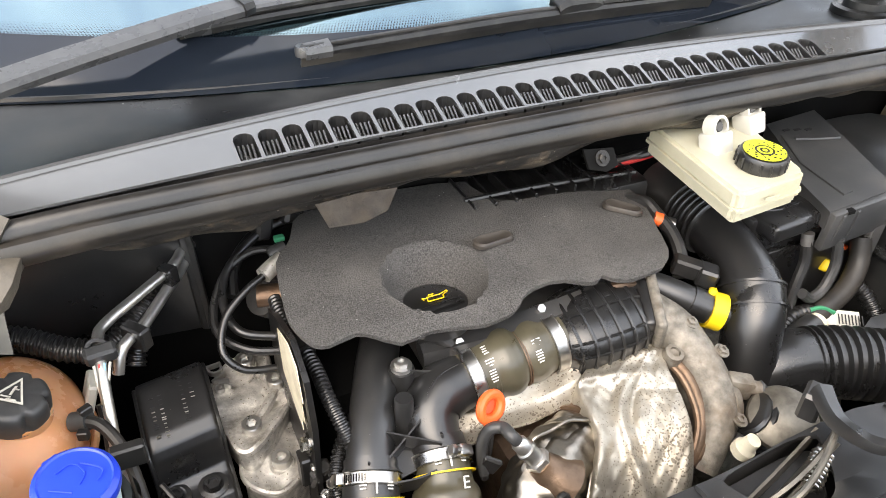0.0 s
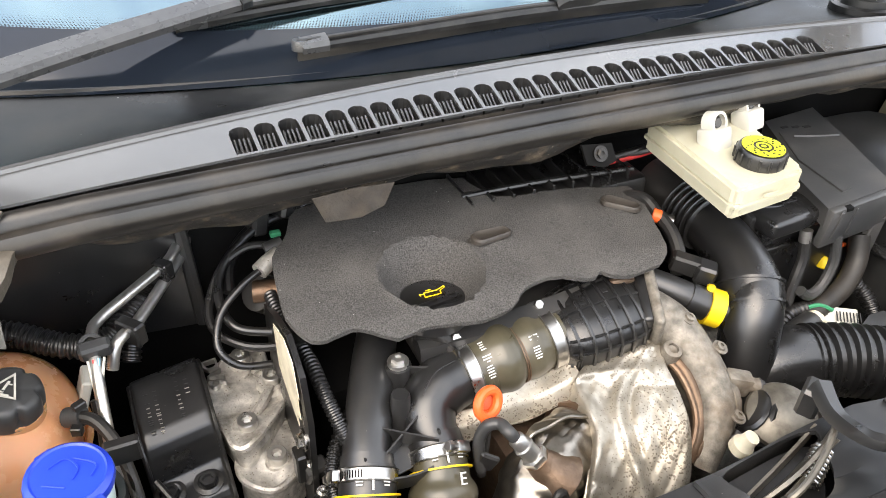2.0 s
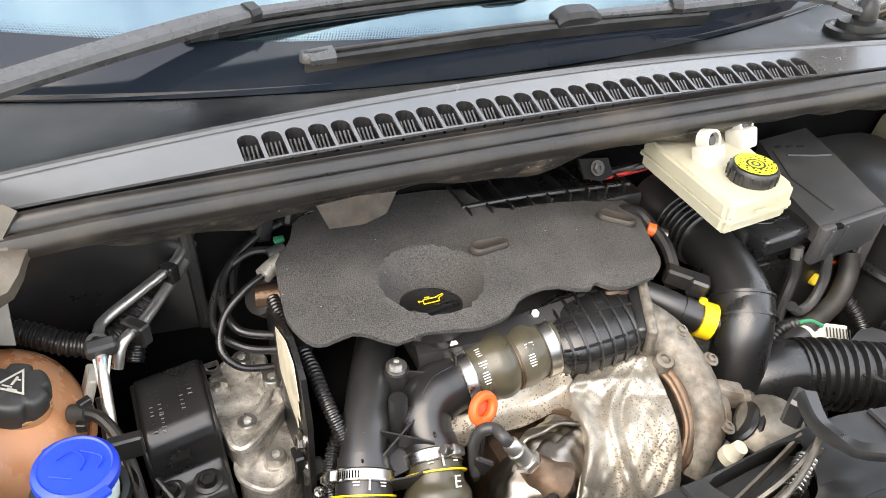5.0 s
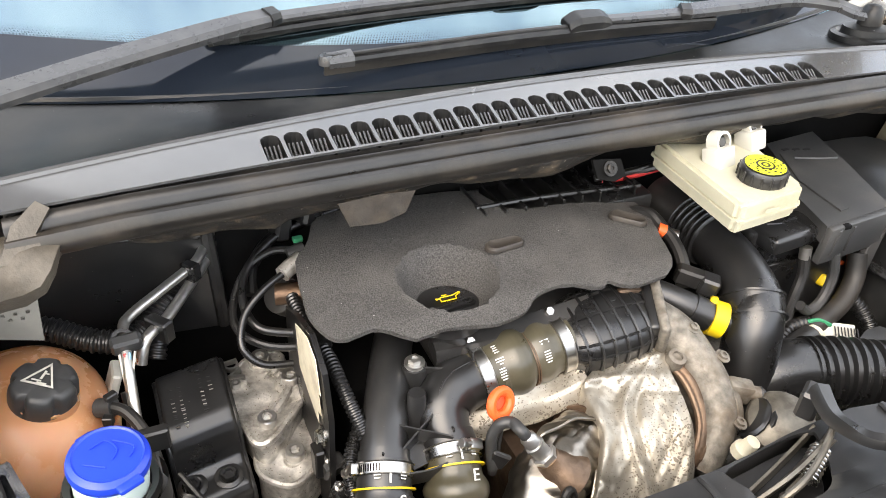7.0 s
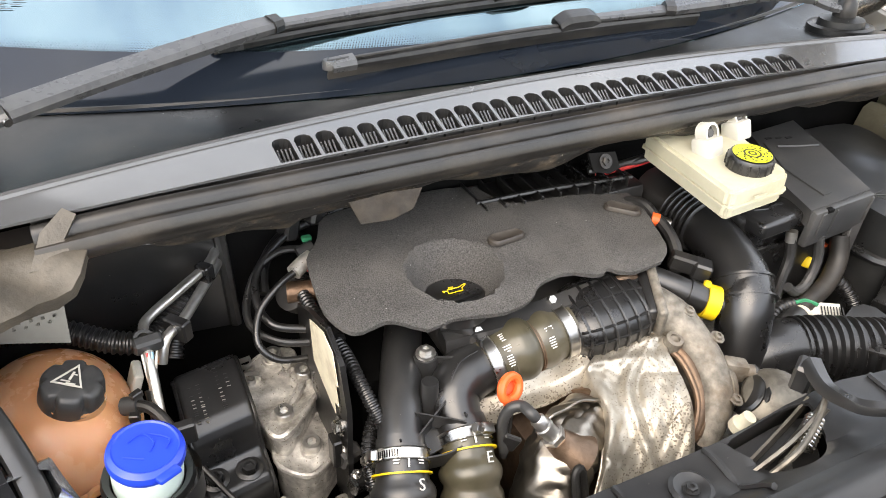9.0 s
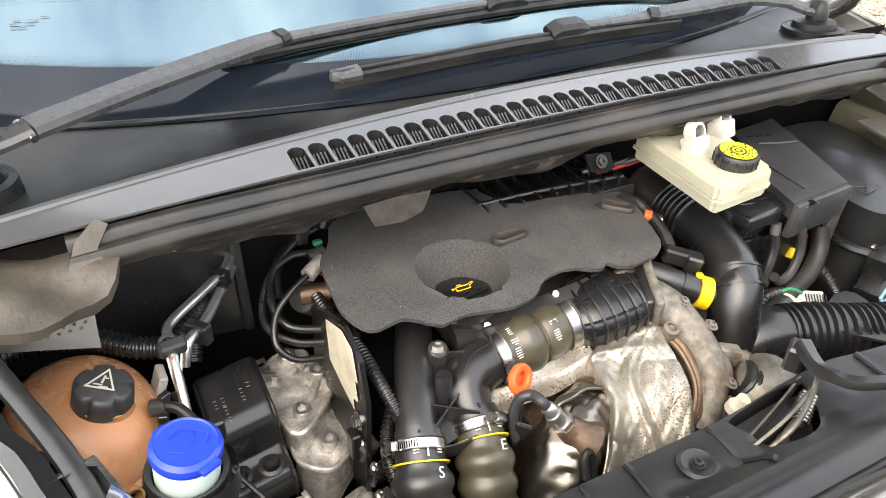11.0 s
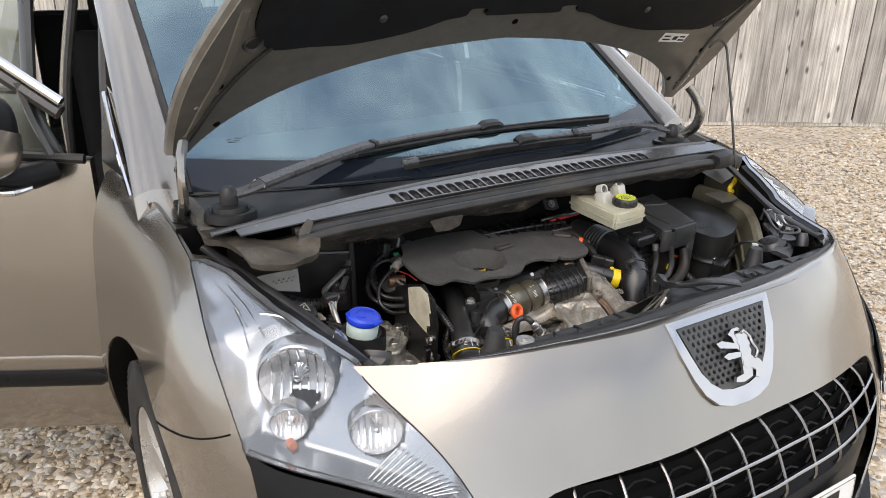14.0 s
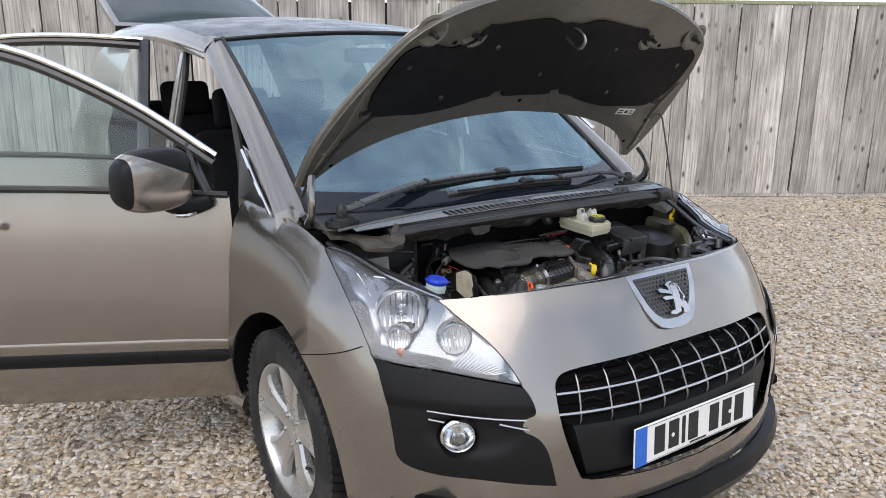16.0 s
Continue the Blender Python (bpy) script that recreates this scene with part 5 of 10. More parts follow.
def greenhouse():
    ws = part("windscreen", grid(lambda a, c: screen(2 * a - 1, c), 28, 20), M_SCREEN, car, "raked windscreen with dark lower band")
    ws.visible_shadow = False
    part("screen_band", grid(lambda a, c: screen((2 * a - 1) * 0.998, 0.001 + c * (0.055 + 0.045 * abs(2 * a - 1) ** 2)) + Vector((0, -0.0005, 0.0015)), 40, 4), M_BAND, ws, "black ceramic band along the foot of the glass")
    dots = bmesh.new()
    for r_ in range(5):
        for i in range(420):
            a = (i + 0.5 * (r_ % 2)) / 420
            v = 0.057 + 0.045 * abs(2 * a - 1) ** 2 + 0.0032 * r_
            p, q, r2 = screen(2 * a - 1, v), screen(2 * a - 0.99, v), screen(2 * a - 1, v + 0.01)
            ex, ey = (q - p).normalized(), (r2 - p).normalized()
            w = 0.0012 - 0.00018 * r_
            n_ = Vector((0, -0.0005, 0.0016))
            dots.faces.new([dots.verts.new(p + n_ + ex * w * dx + ey * w * dy) for dx, dy in ((-1, 0), (0, -1), (1, 0), (0, 1))])
    part("screen_dots", dots, M_BAND, ws, "dotted edge of the ceramic band", 0)
    for dx, dv, w in ((0.0, 0.0, 0.018), (-0.004, 0.005, 0.010), (0.012, 0.005, 0.012), (0.0, 0.010, 0.008), (0.016, 0.010, 0.014), (0.03, 0.014, 0.010)):
        p = screen(-0.80 + dx / 0.7, 0.135 + dv) + Vector((0, -0.001, 0.0018))
        ex, ey = Vector((1, -0.35, 0)).normalized(), Vector((0, 0.88, 0.47))
        bm = bmesh.new()
        bm.faces.new([bm.verts.new(p + ex * w * a + ey * 0.0006 * b) for a, b in ((-0.5, -1), (0.5, -1), (0.5, 1), (-0.5, 1))])
        part("glass_mark", bm, M_GREYBOX, ws, "", 0)
    for s in (-1, 1):
        def pillar(a, c):
            p = screen(s * 0.955, a) + Vector((0, 0, 0.004))
            outer = Vector((s * (0.822 - 0.115 * a), 0.11 + 0.98 * a, 1.008 + 0.515 * a + 0.035 * math.sin(math.pi * a)))
            q = p.lerp(outer, min(1, c * 1.4))
            q.z += 0.018 * math.sin(math.pi * min(1, c * 1.4))
            if c > 0.72:
                q += Vector((s * -0.03, 0.01, -0.02)) * (c - 0.72) / 0.28
            return q
        pl = part("windscreen_pillar", grid(lambda a, c: pillar(max(0, -0.05 + 1.05 * a), c) + Vector((0, -0.4, -1.4)) * max(0, 0.05 - 1.05 * a), 22, 8), M_PAINT, car, "bronze-grey windscreen pillar")
        part("pillar_seal", tube([screen(s * 0.95, k / 10) + Vector((s * 0.002, 0, 0.005)) for k in range(11)], 0.008, 6, 2), M_RUBBER, pl, "black windscreen seal")
        part("quarter_trim", tube([Vector((s * 0.816, 0.150, 0.995)), Vector((s * 0.812, 0.27, 1.08)), Vector((s * 0.800, 0.41, 1.17))], 0.0065, 8, 5), M_CHROME, pl, "slim chrome quarter-light strip")
        tri = bmesh.new()
        tri.faces.new([tri.verts.new(c) for c in ((s * 0.802, 0.19, 1.005), (s * 0.83, 0.39, 1.02), (s * 0.805, 0.42, 1.17))])
        part("quarter_panel", tri, M_BLACK, pl, "dark quarter-light panel", 0)
        tri = bmesh.new()
        tri.faces.new([tri.verts.new(c) for c in ((s * 0.797, 0.08, 0.985), (s * 0.80, 0.20, 1.0), (s * 0.79, 0.43, 1.185), (s * 0.785, 0.36, 1.165))])
        part("wing_corner", tri, M_PAINT, pl, "", 0)

    def roof(a, c):
        sx = 2 * a - 1
        f = screen(sx, 1.0)
        x = sx * (0.68 + 0.01 * min(1, c * 4))
        y = f.y + (3.05 - f.y) * c
        z = f.z + (1.645 - 1.555) * math.sin(math.pi * min(0.5, c * 1.1)) - 0.10 * max(0, c - 0.5) ** 2 * 4 * 0.6 - 0.02 * sx * sx * c
        return Vector((x, y, z))

    part("roof", grid(roof, 16, 24), M_ROOF, car, "dark glass roof panel")
    for s in (-1, 1):
        def rail(a, c):
            p = roof(0.5 + 0.5 * s, a)
            q = Vector((s * (0.712 + 0.03 * math.sin(math.pi * a)), p.y + 0.02, p.z - 0.075))
            r = p.lerp(q, c)
            r.x += s * 0.02 * math.sin(math.pi * c)
            return r
        part("roof_side", grid(rail, 24, 6), M_PAINT, car, "bronze-grey roof side rail")
    part("headlining", grid(lambda a, c: roof(a, c) + Vector((0, 0, -0.03)), 8, 10), M_DASH, car, "dark headlining")
    part("roof_front_edge", tube([screen(-1 + k / 8, 1.0) + Vector((0, -0.004, 0.002)) for k in range(17)], 0.007, 6, 2), M_RUBBER, car, "black strip at the top of the windscreen")


def cabin():
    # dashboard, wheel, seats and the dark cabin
    part("dashboard", grid(lambda a, c: Vector(((a - 0.5) * 1.38, 0.02 + 0.75 * c + 0.25 * (2 * a - 1) ** 2 * (1 - c), 0.965 + 0.03 * math.sin(math.pi * c) - 0.10 * max(0, c - 0.8) * 5)), 20, 10), M_DASHTOP, car, "dashboard top, sunlight in its paler grey colour")
    cx, cy, cz = -0.37, 0.90, 0.96
    ring = [(cx + 0.185 * math.cos(a), cy - 0.08 * math.sin(a), cz + 0.168 * math.sin(a)) for a in [2 * math.pi * k / 24 for k in range(25)]]
    part("steering_wheel", tube(ring, 0.014, 8, 2, cap=False), M_DASH, car, "black steering wheel")
    for x in (-0.37, 0.37):
        for y in (1.35, 2.25):
            st = part("seat", box((x, y + 0.12, 0.80), (0.5, 0.16, 0.66), 0.06, 3, (-14, 0, 0)), M_SEATS, car, "charcoal cloth seat")
            part("headrest", box((x, y + 0.22, 1.22), (0.27, 0.10, 0.19), 0.04, 3, (-10, 0, 0)), M_SEATS, st, "charcoal headrest")
            part("cushion", box((x, y - 0.2, 0.52), (0.5, 0.52, 0.18), 0.06, 3), M_SEATS, st, "charcoal seat cushion")
    part("cabin_floor", box((0, 1.75, 0.30), (1.62, 2.9, 0.08), 0.01, 1), M_DASH, car, "dark cabin floor")
    part("rear_bulkhead", box((0, 3.0, 0.75), (1.4, 0.1, 0.85), 0.02, 1), M_DASH, car, "dark rear seat back")
    m = part("interior_mirror", box((0.0, 0.98, 1.475), (0.22, 0.03, 0.065), 0.02, 3), M_BLACK, car, "black interior mirror")


def side_shell(s):
    """Sills, pillars and rear quarter on one side; the doors hang outside them."""
    part("sill", tube([(s * 0.80, 0.36, 0.27), (s * 0.82, 0.8, 0.26), (s * 0.82, 2.0, 0.26), (s * 0.81, 2.25, 0.27)], 0.075, 10, 4, flat=0.8), M_PAINT, car, "bronze-grey door sill")
    def pillar_b(a, c):
        z = 0.32 + 1.16 * a
        x = 0.80 - 0.125 * max(0, (z - 0.95) / 0.55) ** 1.2
        return Vector((s * (x - 0.01 * (abs(c - 0.5) > 0.4)), 1.32 + 0.10 * c + 0.05 * a, z))
    part("centre_pillar", grid(pillar_b, 16, 6), M_PAINT, car, "bronze-grey centre door pillar")
    def front_post(a, c):
        z = 0.32 + 0.70 * a
        return Vector((s * (0.80 + 0.03 * c), 0.34 + 0.05 * c, z))
    part("door_post", grid(front_post, 8, 3), M_PAINT_IN, car, "bronze-grey hinge post")
    def quarter(a, c):
        z = 0.25 + 1.33 * c
        x = 0.885 - 0.04 * max(0, 0.45 - z) / 0.25 - 0.24 * max(0, (z - 0.95) / 0.63) ** 1.15
        y = 2.2 + 1.28 * a + 0.12 * c * (1 - a)
        if a > 0.7:
            x -= 0.35 * ((a - 0.7) / 0.3) ** 2 * 0.5
        return Vector((s * x, y, z))
    part("rear_quarter", grid(quarter, 16, 20), M_PAINT, car, "bronze-grey rear quarter panel")
    seal = [(s * 0.795, 0.40, 0.38), (s * 0.80, 0.42, 0.95), (s * 0.79, 0.46, 1.15), (s * 0.72, 0.75, 1.36), (s * 0.665, 1.10, 1.51), (s * 0.67, 1.33, 1.53), (s * 0.71, 1.31, 1.35), (s * 0.79, 1.29, 0.95), (s * 0.795, 1.28, 0.40)]
    part("door_seal", tube(seal, 0.014, 8, 5), M_RUBBER, car, "black door aperture seal")


def door(s, hinge, swing, rear=False, closed=False):
    """A side door, hinged at its front edge; local y runs back along the closed door."""
    d = thing("rear_door" if rear else "front_door", "", "", (s * hinge[0], hinge[1], 0))
    d.parent = car
    tagged(d, label=("rear" if rear else "front") + " door in bronze-grey metallic, " + ("closed" if closed else "standing open"))
    d.rotation_euler = (0, 0, radians(-s * swing))
    L = 0.93 if not rear else 0.84

    def skin_d(a, c, out=0.0):
        z = c
        x = 0.035 * (1 - ((z - 0.62) / 0.42) ** 2) - 0.035 + out
        x -= 0.03 * max(0, 0.36 - z) / 0.1
        return Vector((s * x, a, z))

    low = [(0.005, 0.30), (0.02, 0.285), (L * 0.5, 0.28), (L - 0.02, 0.285), (L, 0.30), (L + 0.01, 0.6), (L + 0.005, 1.055), (L * 0.5, 1.045), (0.0, 1.02), (-0.012, 0.8), (-0.015, 0.6)]
    part("door_skin", sheet(low, [], skin_d, 0.06, 0.03, inward=(-s, 0, 0)), M_PAINT, d)
    part("inner_panel", box((s * -0.075, L / 2, 0.66), (0.06, L - 0.06, 0.72), 0.02, 2), M_DASH, d, "dark inner door lining")
    # rubbing strip, with its moulded ledge above
    def strip(a, c):
        prof = ((0.0, 0.480), (0.010, 0.476), (0.012, 0.468), (0.012, 0.444), (0.006, 0.434), (0.0, 0.433))
        k = min(len(prof) - 1, int(round(c * (len(prof) - 1))))
        taper = min(1, a / 0.03 + 0.15)
        return skin_d(0.015 + (L - 0.03) * a, 0.457 + (prof[k][1] - 0.457) * taper, prof[k][0])
    part("rubbing_strip", grid(strip, 30, 5), M_TRIM, d, "black door rubbing strip")
    part("ledge", tube([skin_d(0.03 + (L - 0.06) * k / 10, 0.505 + (0.004 if k else 0.0), -0.006) for k in range(11)], 0.012, 8, 2, flat=1.4), M_PAINT, d)
    # window frame with a bright waist-to-roof rail
    if not rear:
        top = [(-0.012, 0.03, 1.155), (-0.055, 0.30, 1.33), (-0.10, 0.62, 1.475), (-0.125, 0.88, 1.525), (-0.13, L - 0.01, 1.53)]
    else:
        top = [(-0.13, 0.0, 1.53), (-0.13, 0.3, 1.545), (-0.12, 0.6, 1.53), (-0.09, 0.76, 1.46)]
    top = [(s * x, y, z) for x, y, z in top]
    part("bright_rail", tube([(x + s * 0.008, y, z + 0.004) for x, y, z in top], 0.011, 8, 6), M_CHROME, d, "bright window surround rail")
    part("window_frame", tube([(x, y + 0.01, z - 0.022) for x, y, z in top], 0.018, 8, 6), M_BLACK, d, "black window frame")
    back = [(s * -0.02, L - 0.015, 1.05), (s * -0.08, L - 0.015, 1.3), (top[-1][0], top[-1][1] - 0.005, top[-1][2])]
    part("frame_post", tube(back, 0.042 if not rear else 0.02, 8, 5, flat=0.6), M_BLACK, d, "black window frame post")
    if rear:
        part("frame_post", tube([(s * -0.02, 0.02, 1.05), (s * -0.08, 0.01, 1.3), (s * -0.13, 0.0, 1.53)], 0.035, 8, 5, flat=0.6), M_BLACK, d, "black window frame post")
    else:
        part("frame_post", tube([(s * -0.015, 0.06, 1.02), (s * -0.025, 0.10, 1.12), (s * -0.028, 0.12, 1.2)], 0.022, 8, 5, flat=0.6), M_BLACK, d, "black mirror corner")
    part("waist_seal", tube([(s * -0.005, 0.0, 1.028), (s * -0.005, L / 2, 1.05), (s * -0.005, L, 1.06)], 0.012, 8, 5), M_RUBBER, d, "black waist seal")
    gl = bmesh.new()
    n = 14
    tp = smooth_path(top, 6)
    rows = []
    for i in range(n + 1):
        f = i / n
        p = tp[int(f * (len(tp) - 1))]
        rows.append((gl.verts.new((s * -0.02, max(0.05, p.y), 1.035)), gl.verts.new((p.x, p.y, p.z - 0.02))))
    for a, b in zip(rows, rows[1:]):
        gl.faces.new((a[0], b[0], b[1], a[1]))
    part("window_glass", gl, M_SIDE, d, "clear green-tinted window glass").visible_shadow = False
    if not rear:
        part("door_handle", tube([(s * 0.01, L - 0.20, 0.93), (s * 0.035, L - 0.17, 0.935), (s * 0.035, L - 0.06, 0.935), (s * 0.01, L - 0.03, 0.93)], 0.014, 10, 5), M_CHROME, d, "chrome door handle")
    else:
        part("door_handle", tube([(s * 0.01, L - 0.18, 0.95), (s * 0.035, L - 0.15, 0.955), (s * 0.035, L - 0.05, 0.955), (s * 0.01, L - 0.02, 0.95)], 0.014, 10, 5), M_CHROME, d, "chrome door handle")
    return d


def door_mirror(d, s):
    """Two-tone mirror housing on a black foot; built in the car's axes, then laid on its door."""
    inv = (Matrix.Translation(d.location) @ Matrix.Rotation(d.rotation_euler[2], 4, "Z")).inverted()
    c, ax, dp = Vector((s * 1.118, 0.335, 1.108)), Vector((s * 0.92, -0.39, 0)), Vector((s * 0.39, 0.92, 0))

    def shell(grow, keep):
        bm = bmesh.new()
        bmesh.ops.create_uvsphere(bm, u_segments=36, v_segments=24, radius=1)
        for v in bm.verts:
            x, y, z = v.co
            k = lambda t, p: math.copysign(abs(t) ** p, t)
            a, b, h = k(x, 0.55) * 0.132, k(y, 0.65) * 0.062, k(z, 0.58) * 0.096
            h *= 1.0 - 0.18 * (x > 0) * x
            v.co = c + (ax * a + dp * b + Vector((0, 0, h))) * grow
        if keep:
            gone = [f for f in bm.faces if not keep((f.calc_center_median() - c).dot(ax), (f.calc_center_median() - c).dot(dp), f.calc_center_median().z - c.z)]
            bmesh.ops.delete(bm, geom=gone, context="FACES")
        bmesh.ops.transform(bm, matrix=inv, verts=bm.verts)
        return bm

    m = part("door_mirror", shell(1.0, None), M_TRIM, d, "door mirror in black and bronze-grey on a black foot")
    cap = shell(1.025, None)
    for at, nor in (((0, 0.022, 0), dp), ((0, 0, 0), Vector((0, 0, 1)) - ax * 0.42), ((0, 0, 0), ax)):
        base = {0.022: c + dp * 0.022}.get(at[1], c + (Vector((0, 0, 0.052)) if nor != ax else ax * 0.104))
        g = list(cap.verts) + list(cap.edges) + list(cap.faces)
        bmesh.ops.bisect_plane(cap, geom=g, plane_co=inv @ base, plane_no=inv.to_3x3() @ nor, clear_outer=True)
    part("mirror_cap", cap, M_PAINT, m, "bronze-grey mirror cap")
    foot = tube([Vector((s * 0.93, 0.42, 1.005)), Vector((s * 0.985, 0.405, 1.0)), Vector((s * 1.04, 0.385, 1.01)), Vector((s * 1.08, 0.37, 1.03))], [0.035, 0.042, 0.040, 0.03], 14, 6, flat=0.75)
    bmesh.ops.transform(foot, matrix=inv, verts=foot.verts)
    part("mirror_foot", foot, M_TRIM, m, "black mirror foot")
    lamp = tube([Vector((s * 0.985, 0.362, 0.985)), Vector((s * 1.02, 0.348, 0.983)), Vector((s * 1.055, 0.342, 0.988))], [0.009, 0.013, 0.009], 10, 5, flat=0.7)
    bmesh.ops.transform(lamp, matrix=inv, verts=lamp.verts)
    part("indicator", lamp, M_CHROME, m, "clear indicator lamp")


def tailgate():
    def gate(a, c):
        x = (a - 0.5) * 1.16 * (1 - 0.08 * c)
        return Vector((x, 3.10 + 0.95 * c, 1.62 + 0.28 * c + 0.03 * math.sin(math.pi * a)))
    frame_o = [(-0.58, 0.0), (0.58, 0.0), (0.56, 0.95), (-0.56, 0.95)]
    frame_i = [(-0.545, 0.05), (0.545, 0.05), (0.52, 0.66), (-0.52, 0.66)]
    pl = lambda a, c: Vector((a, 3.10 + c * 0.92, 1.63 + 0.34 * c + 0.05 * (1 - (a / 0.58) ** 2)))
    t = part("tailgate", sheet(frame_o, [frame_i], pl, 0.08, 0.04), M_PAINT, car, "raised bronze-grey tailgate")
    part("tailgate_glass", sheet(frame_i, [], pl, 0.1), M_TEAL, t, "tinted rear screen").visible_shadow = False


front_bumper()
grille()
number_plate()
for side_ in (1, -1):
    fender(side_)
    headlight(side_)
    corner_trim(side_)
badge()
for x_, y_ in ((-0.763, 0.0), (0.763, 0.0), (-0.763, 2.613), (0.763, 2.613)):
    wheel(x_, y_)
SWING = bonnet()
bonnet_stay(SWING)
greenhouse()
cabin()
side_shell(-1)
side_shell(1)
door_mirror(door(-1, (0.868, 0.385), 62), -1)
door(-1, (0.868, 1.40), 64, rear=True)
door(1, (0.868, 0.385), 0, closed=True)
door(1, (0.868, 1.40), 0, rear=True, closed=True)
tailgate()
# ---- engine bay shell, scuttle and wipers ----
def bay_shell():
    # undertray colour carries the deep shade below the engine
    part("bay_floor", box((0, -0.32, 0.36), (1.5, 0.72, 0.04), 0.01, 1), M_VOID, car, "undertray below the engine, shade in its near-black colour")
    # bulkhead under the scuttle; its shade is put into the near-black colour
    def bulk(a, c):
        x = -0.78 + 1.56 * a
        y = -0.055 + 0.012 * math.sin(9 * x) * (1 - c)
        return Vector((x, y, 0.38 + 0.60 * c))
    part("bulkhead", grid(bulk, 24, 14), M_VOID, car, "bulkhead behind the engine, shade in its near-black colour")
    side = part("bulkhead_panel", grid(lambda a, c: Vector((-0.70 + 0.285 * a, -0.100 + 0.030 * a - 0.01 * (c - 0.5), 0.775 + 0.165 * c - 0.05 * a * (1 - c))), 10, 6), M_BLACK, car, "dark painted side panel of the bulkhead")
    part("panel_fold", tube([(-0.425, -0.073, 0.94), (-0.420, -0.070, 0.85), (-0.415, -0.068, 0.73)], 0.008, 8, 4), M_BLACK_M, side)
    part("panel_fold", tube([(-0.60, -0.094, 0.905), (-0.50, -0.084, 0.885), (-0.43, -0.076, 0.870)], 0.005, 8, 4), M_BLACK_M, side)
    # dirty folded strip that shows below the bonnet seal
    def crust(a, c):
        x = -0.70 + 1.33 * a
        low = 0.938 + 0.004 * math.sin(7.3 * x) + 0.003 * math.sin(57 * x) + 0.006 * math.sin(23 * x) - 0.008 * (-0.5 < x < -0.35)
        return Vector((x, -0.206 + 0.006 * math.sin(31 * x) * c + 0.03 * c * c, 0.970 - (0.970 - low) * c))
    part("bulkhead_lip", grid(crust, 90, 5), M_DIRTY, car, "dirty sealed metal lip below the bonnet seal")
    lip = bpy.data.objects["bulkhead_lip"]
    part("lip_tab", sheet([(-0.305, 0.962), (-0.264, 0.964), (-0.222, 0.962), (-0.236, 0.944), (-0.262, 0.938), (-0.296, 0.940)], [], lambda a, c: Vector((a, -0.214 - 0.5 * (0.96 - c), c)), 0.01, 0.004), M_EARTH, lip, "muddy brown bracket tab")
    plate = part("lip_bracket", sheet([(-0.008, 0.962), (0.030, 0.958), (0.034, 0.940), (0.018, 0.936), (-0.004, 0.942)], [], lambda a, c: Vector((a, -0.216 - 0.5 * (0.96 - c), c)), 0.01, 0.004), M_VOID, lip, "dirty black pressed bracket with a stud")
    part("stud", bolt((0.013, -0.2225, 0.951), (0, -0.8, 0.5), 0.006, 0.004), M_DIRTY, plate, "dull round stud")
    for s in (-1, 1):
        def wing_in(a, c):
            y = -0.54 + 0.52 * a
            x = 0.595 + 0.155 * min(1, a * 2.8)
            top = interp(y, [-0.54, -0.36, -0.24, -0.02], [0.66, 0.66, 0.88, 0.90])
            return Vector((s * x, y, 0.40 + (top - 0.40) * c))
        # left wing is near-black, its shade put into the colour
        part("inner_wing", grid(wing_in, 16, 8), M_OLIVE if s > 0 else M_VOID, car, "painted inner wing" if s > 0 else "inner wing, shade in its near-black colour")
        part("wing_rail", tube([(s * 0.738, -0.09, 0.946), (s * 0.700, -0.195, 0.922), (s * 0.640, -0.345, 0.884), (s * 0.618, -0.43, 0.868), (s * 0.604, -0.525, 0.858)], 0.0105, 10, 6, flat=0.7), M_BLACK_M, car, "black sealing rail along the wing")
    # left leg has its shade in the colour, the right one its paint
    part("chassis_leg", box((-0.62, -0.38, 0.52), (0.09, 0.5, 0.14), 0.01, 2), M_VOID, car, "chassis leg, shade in its near-black colour")
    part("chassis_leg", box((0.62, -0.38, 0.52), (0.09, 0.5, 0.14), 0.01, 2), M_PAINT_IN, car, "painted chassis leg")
    # left shelf with pressed lettering
    shelf = sheet([(-0.70, 0.905), (-0.65, 0.906), (-0.588, 0.905), (-0.591, 0.862), (-0.63, 0.872), (-0.70, 0.888)], [], lambda a, c: Vector((a, -0.186 - 0.35 * (0.90 - c), c)), 0.03, 0.003)
    sf = part("shelf_plate", shelf, M_PAINT_IN, car, "dusty painted metal shelf with stamped marks")
    for k in range(9):
        part("stamp", box((-0.640 + 0.0052 * k, -0.1905 - 0.0018 * (k % 2), 0.892 - 0.005 * (k % 2)), (0.0032, 0.0016, 0.003), 0.0006, 1), M_PAINT_IN, sf, "", 0)
    # olive inner wing wall that wraps round the air filter, with a turned top flange
    def strut_wall(a, c):
        x = interp(a, [0, 0.2, 0.45, 0.65, 0.85, 1.0], [0.700, 0.702, 0.658, 0.592, 0.520, 0.462])
        y = interp(a, [0, 0.2, 0.45, 0.65, 0.85, 1.0], [-0.070, -0.165, -0.272, -0.345, -0.412, -0.465])
        top = 0.858 - 0.03 * a * a
        if c > 0.9:
            return Vector((x + 0.012 * (c - 0.9) / 0.1, y - 0.010 * (c - 0.9) / 0.1, top))
        return Vector((x - 0.030 * (0.9 - c) + 0.006 * math.sin(6 * c), y + 0.022 * (0.9 - c), 0.66 + (top - 0.66) * c / 0.9))
    wall = part("strut_wall", grid(strut_wall, 24, 14), M_OLIVE, car, "olive-painted inner wing wall beside the air filter")
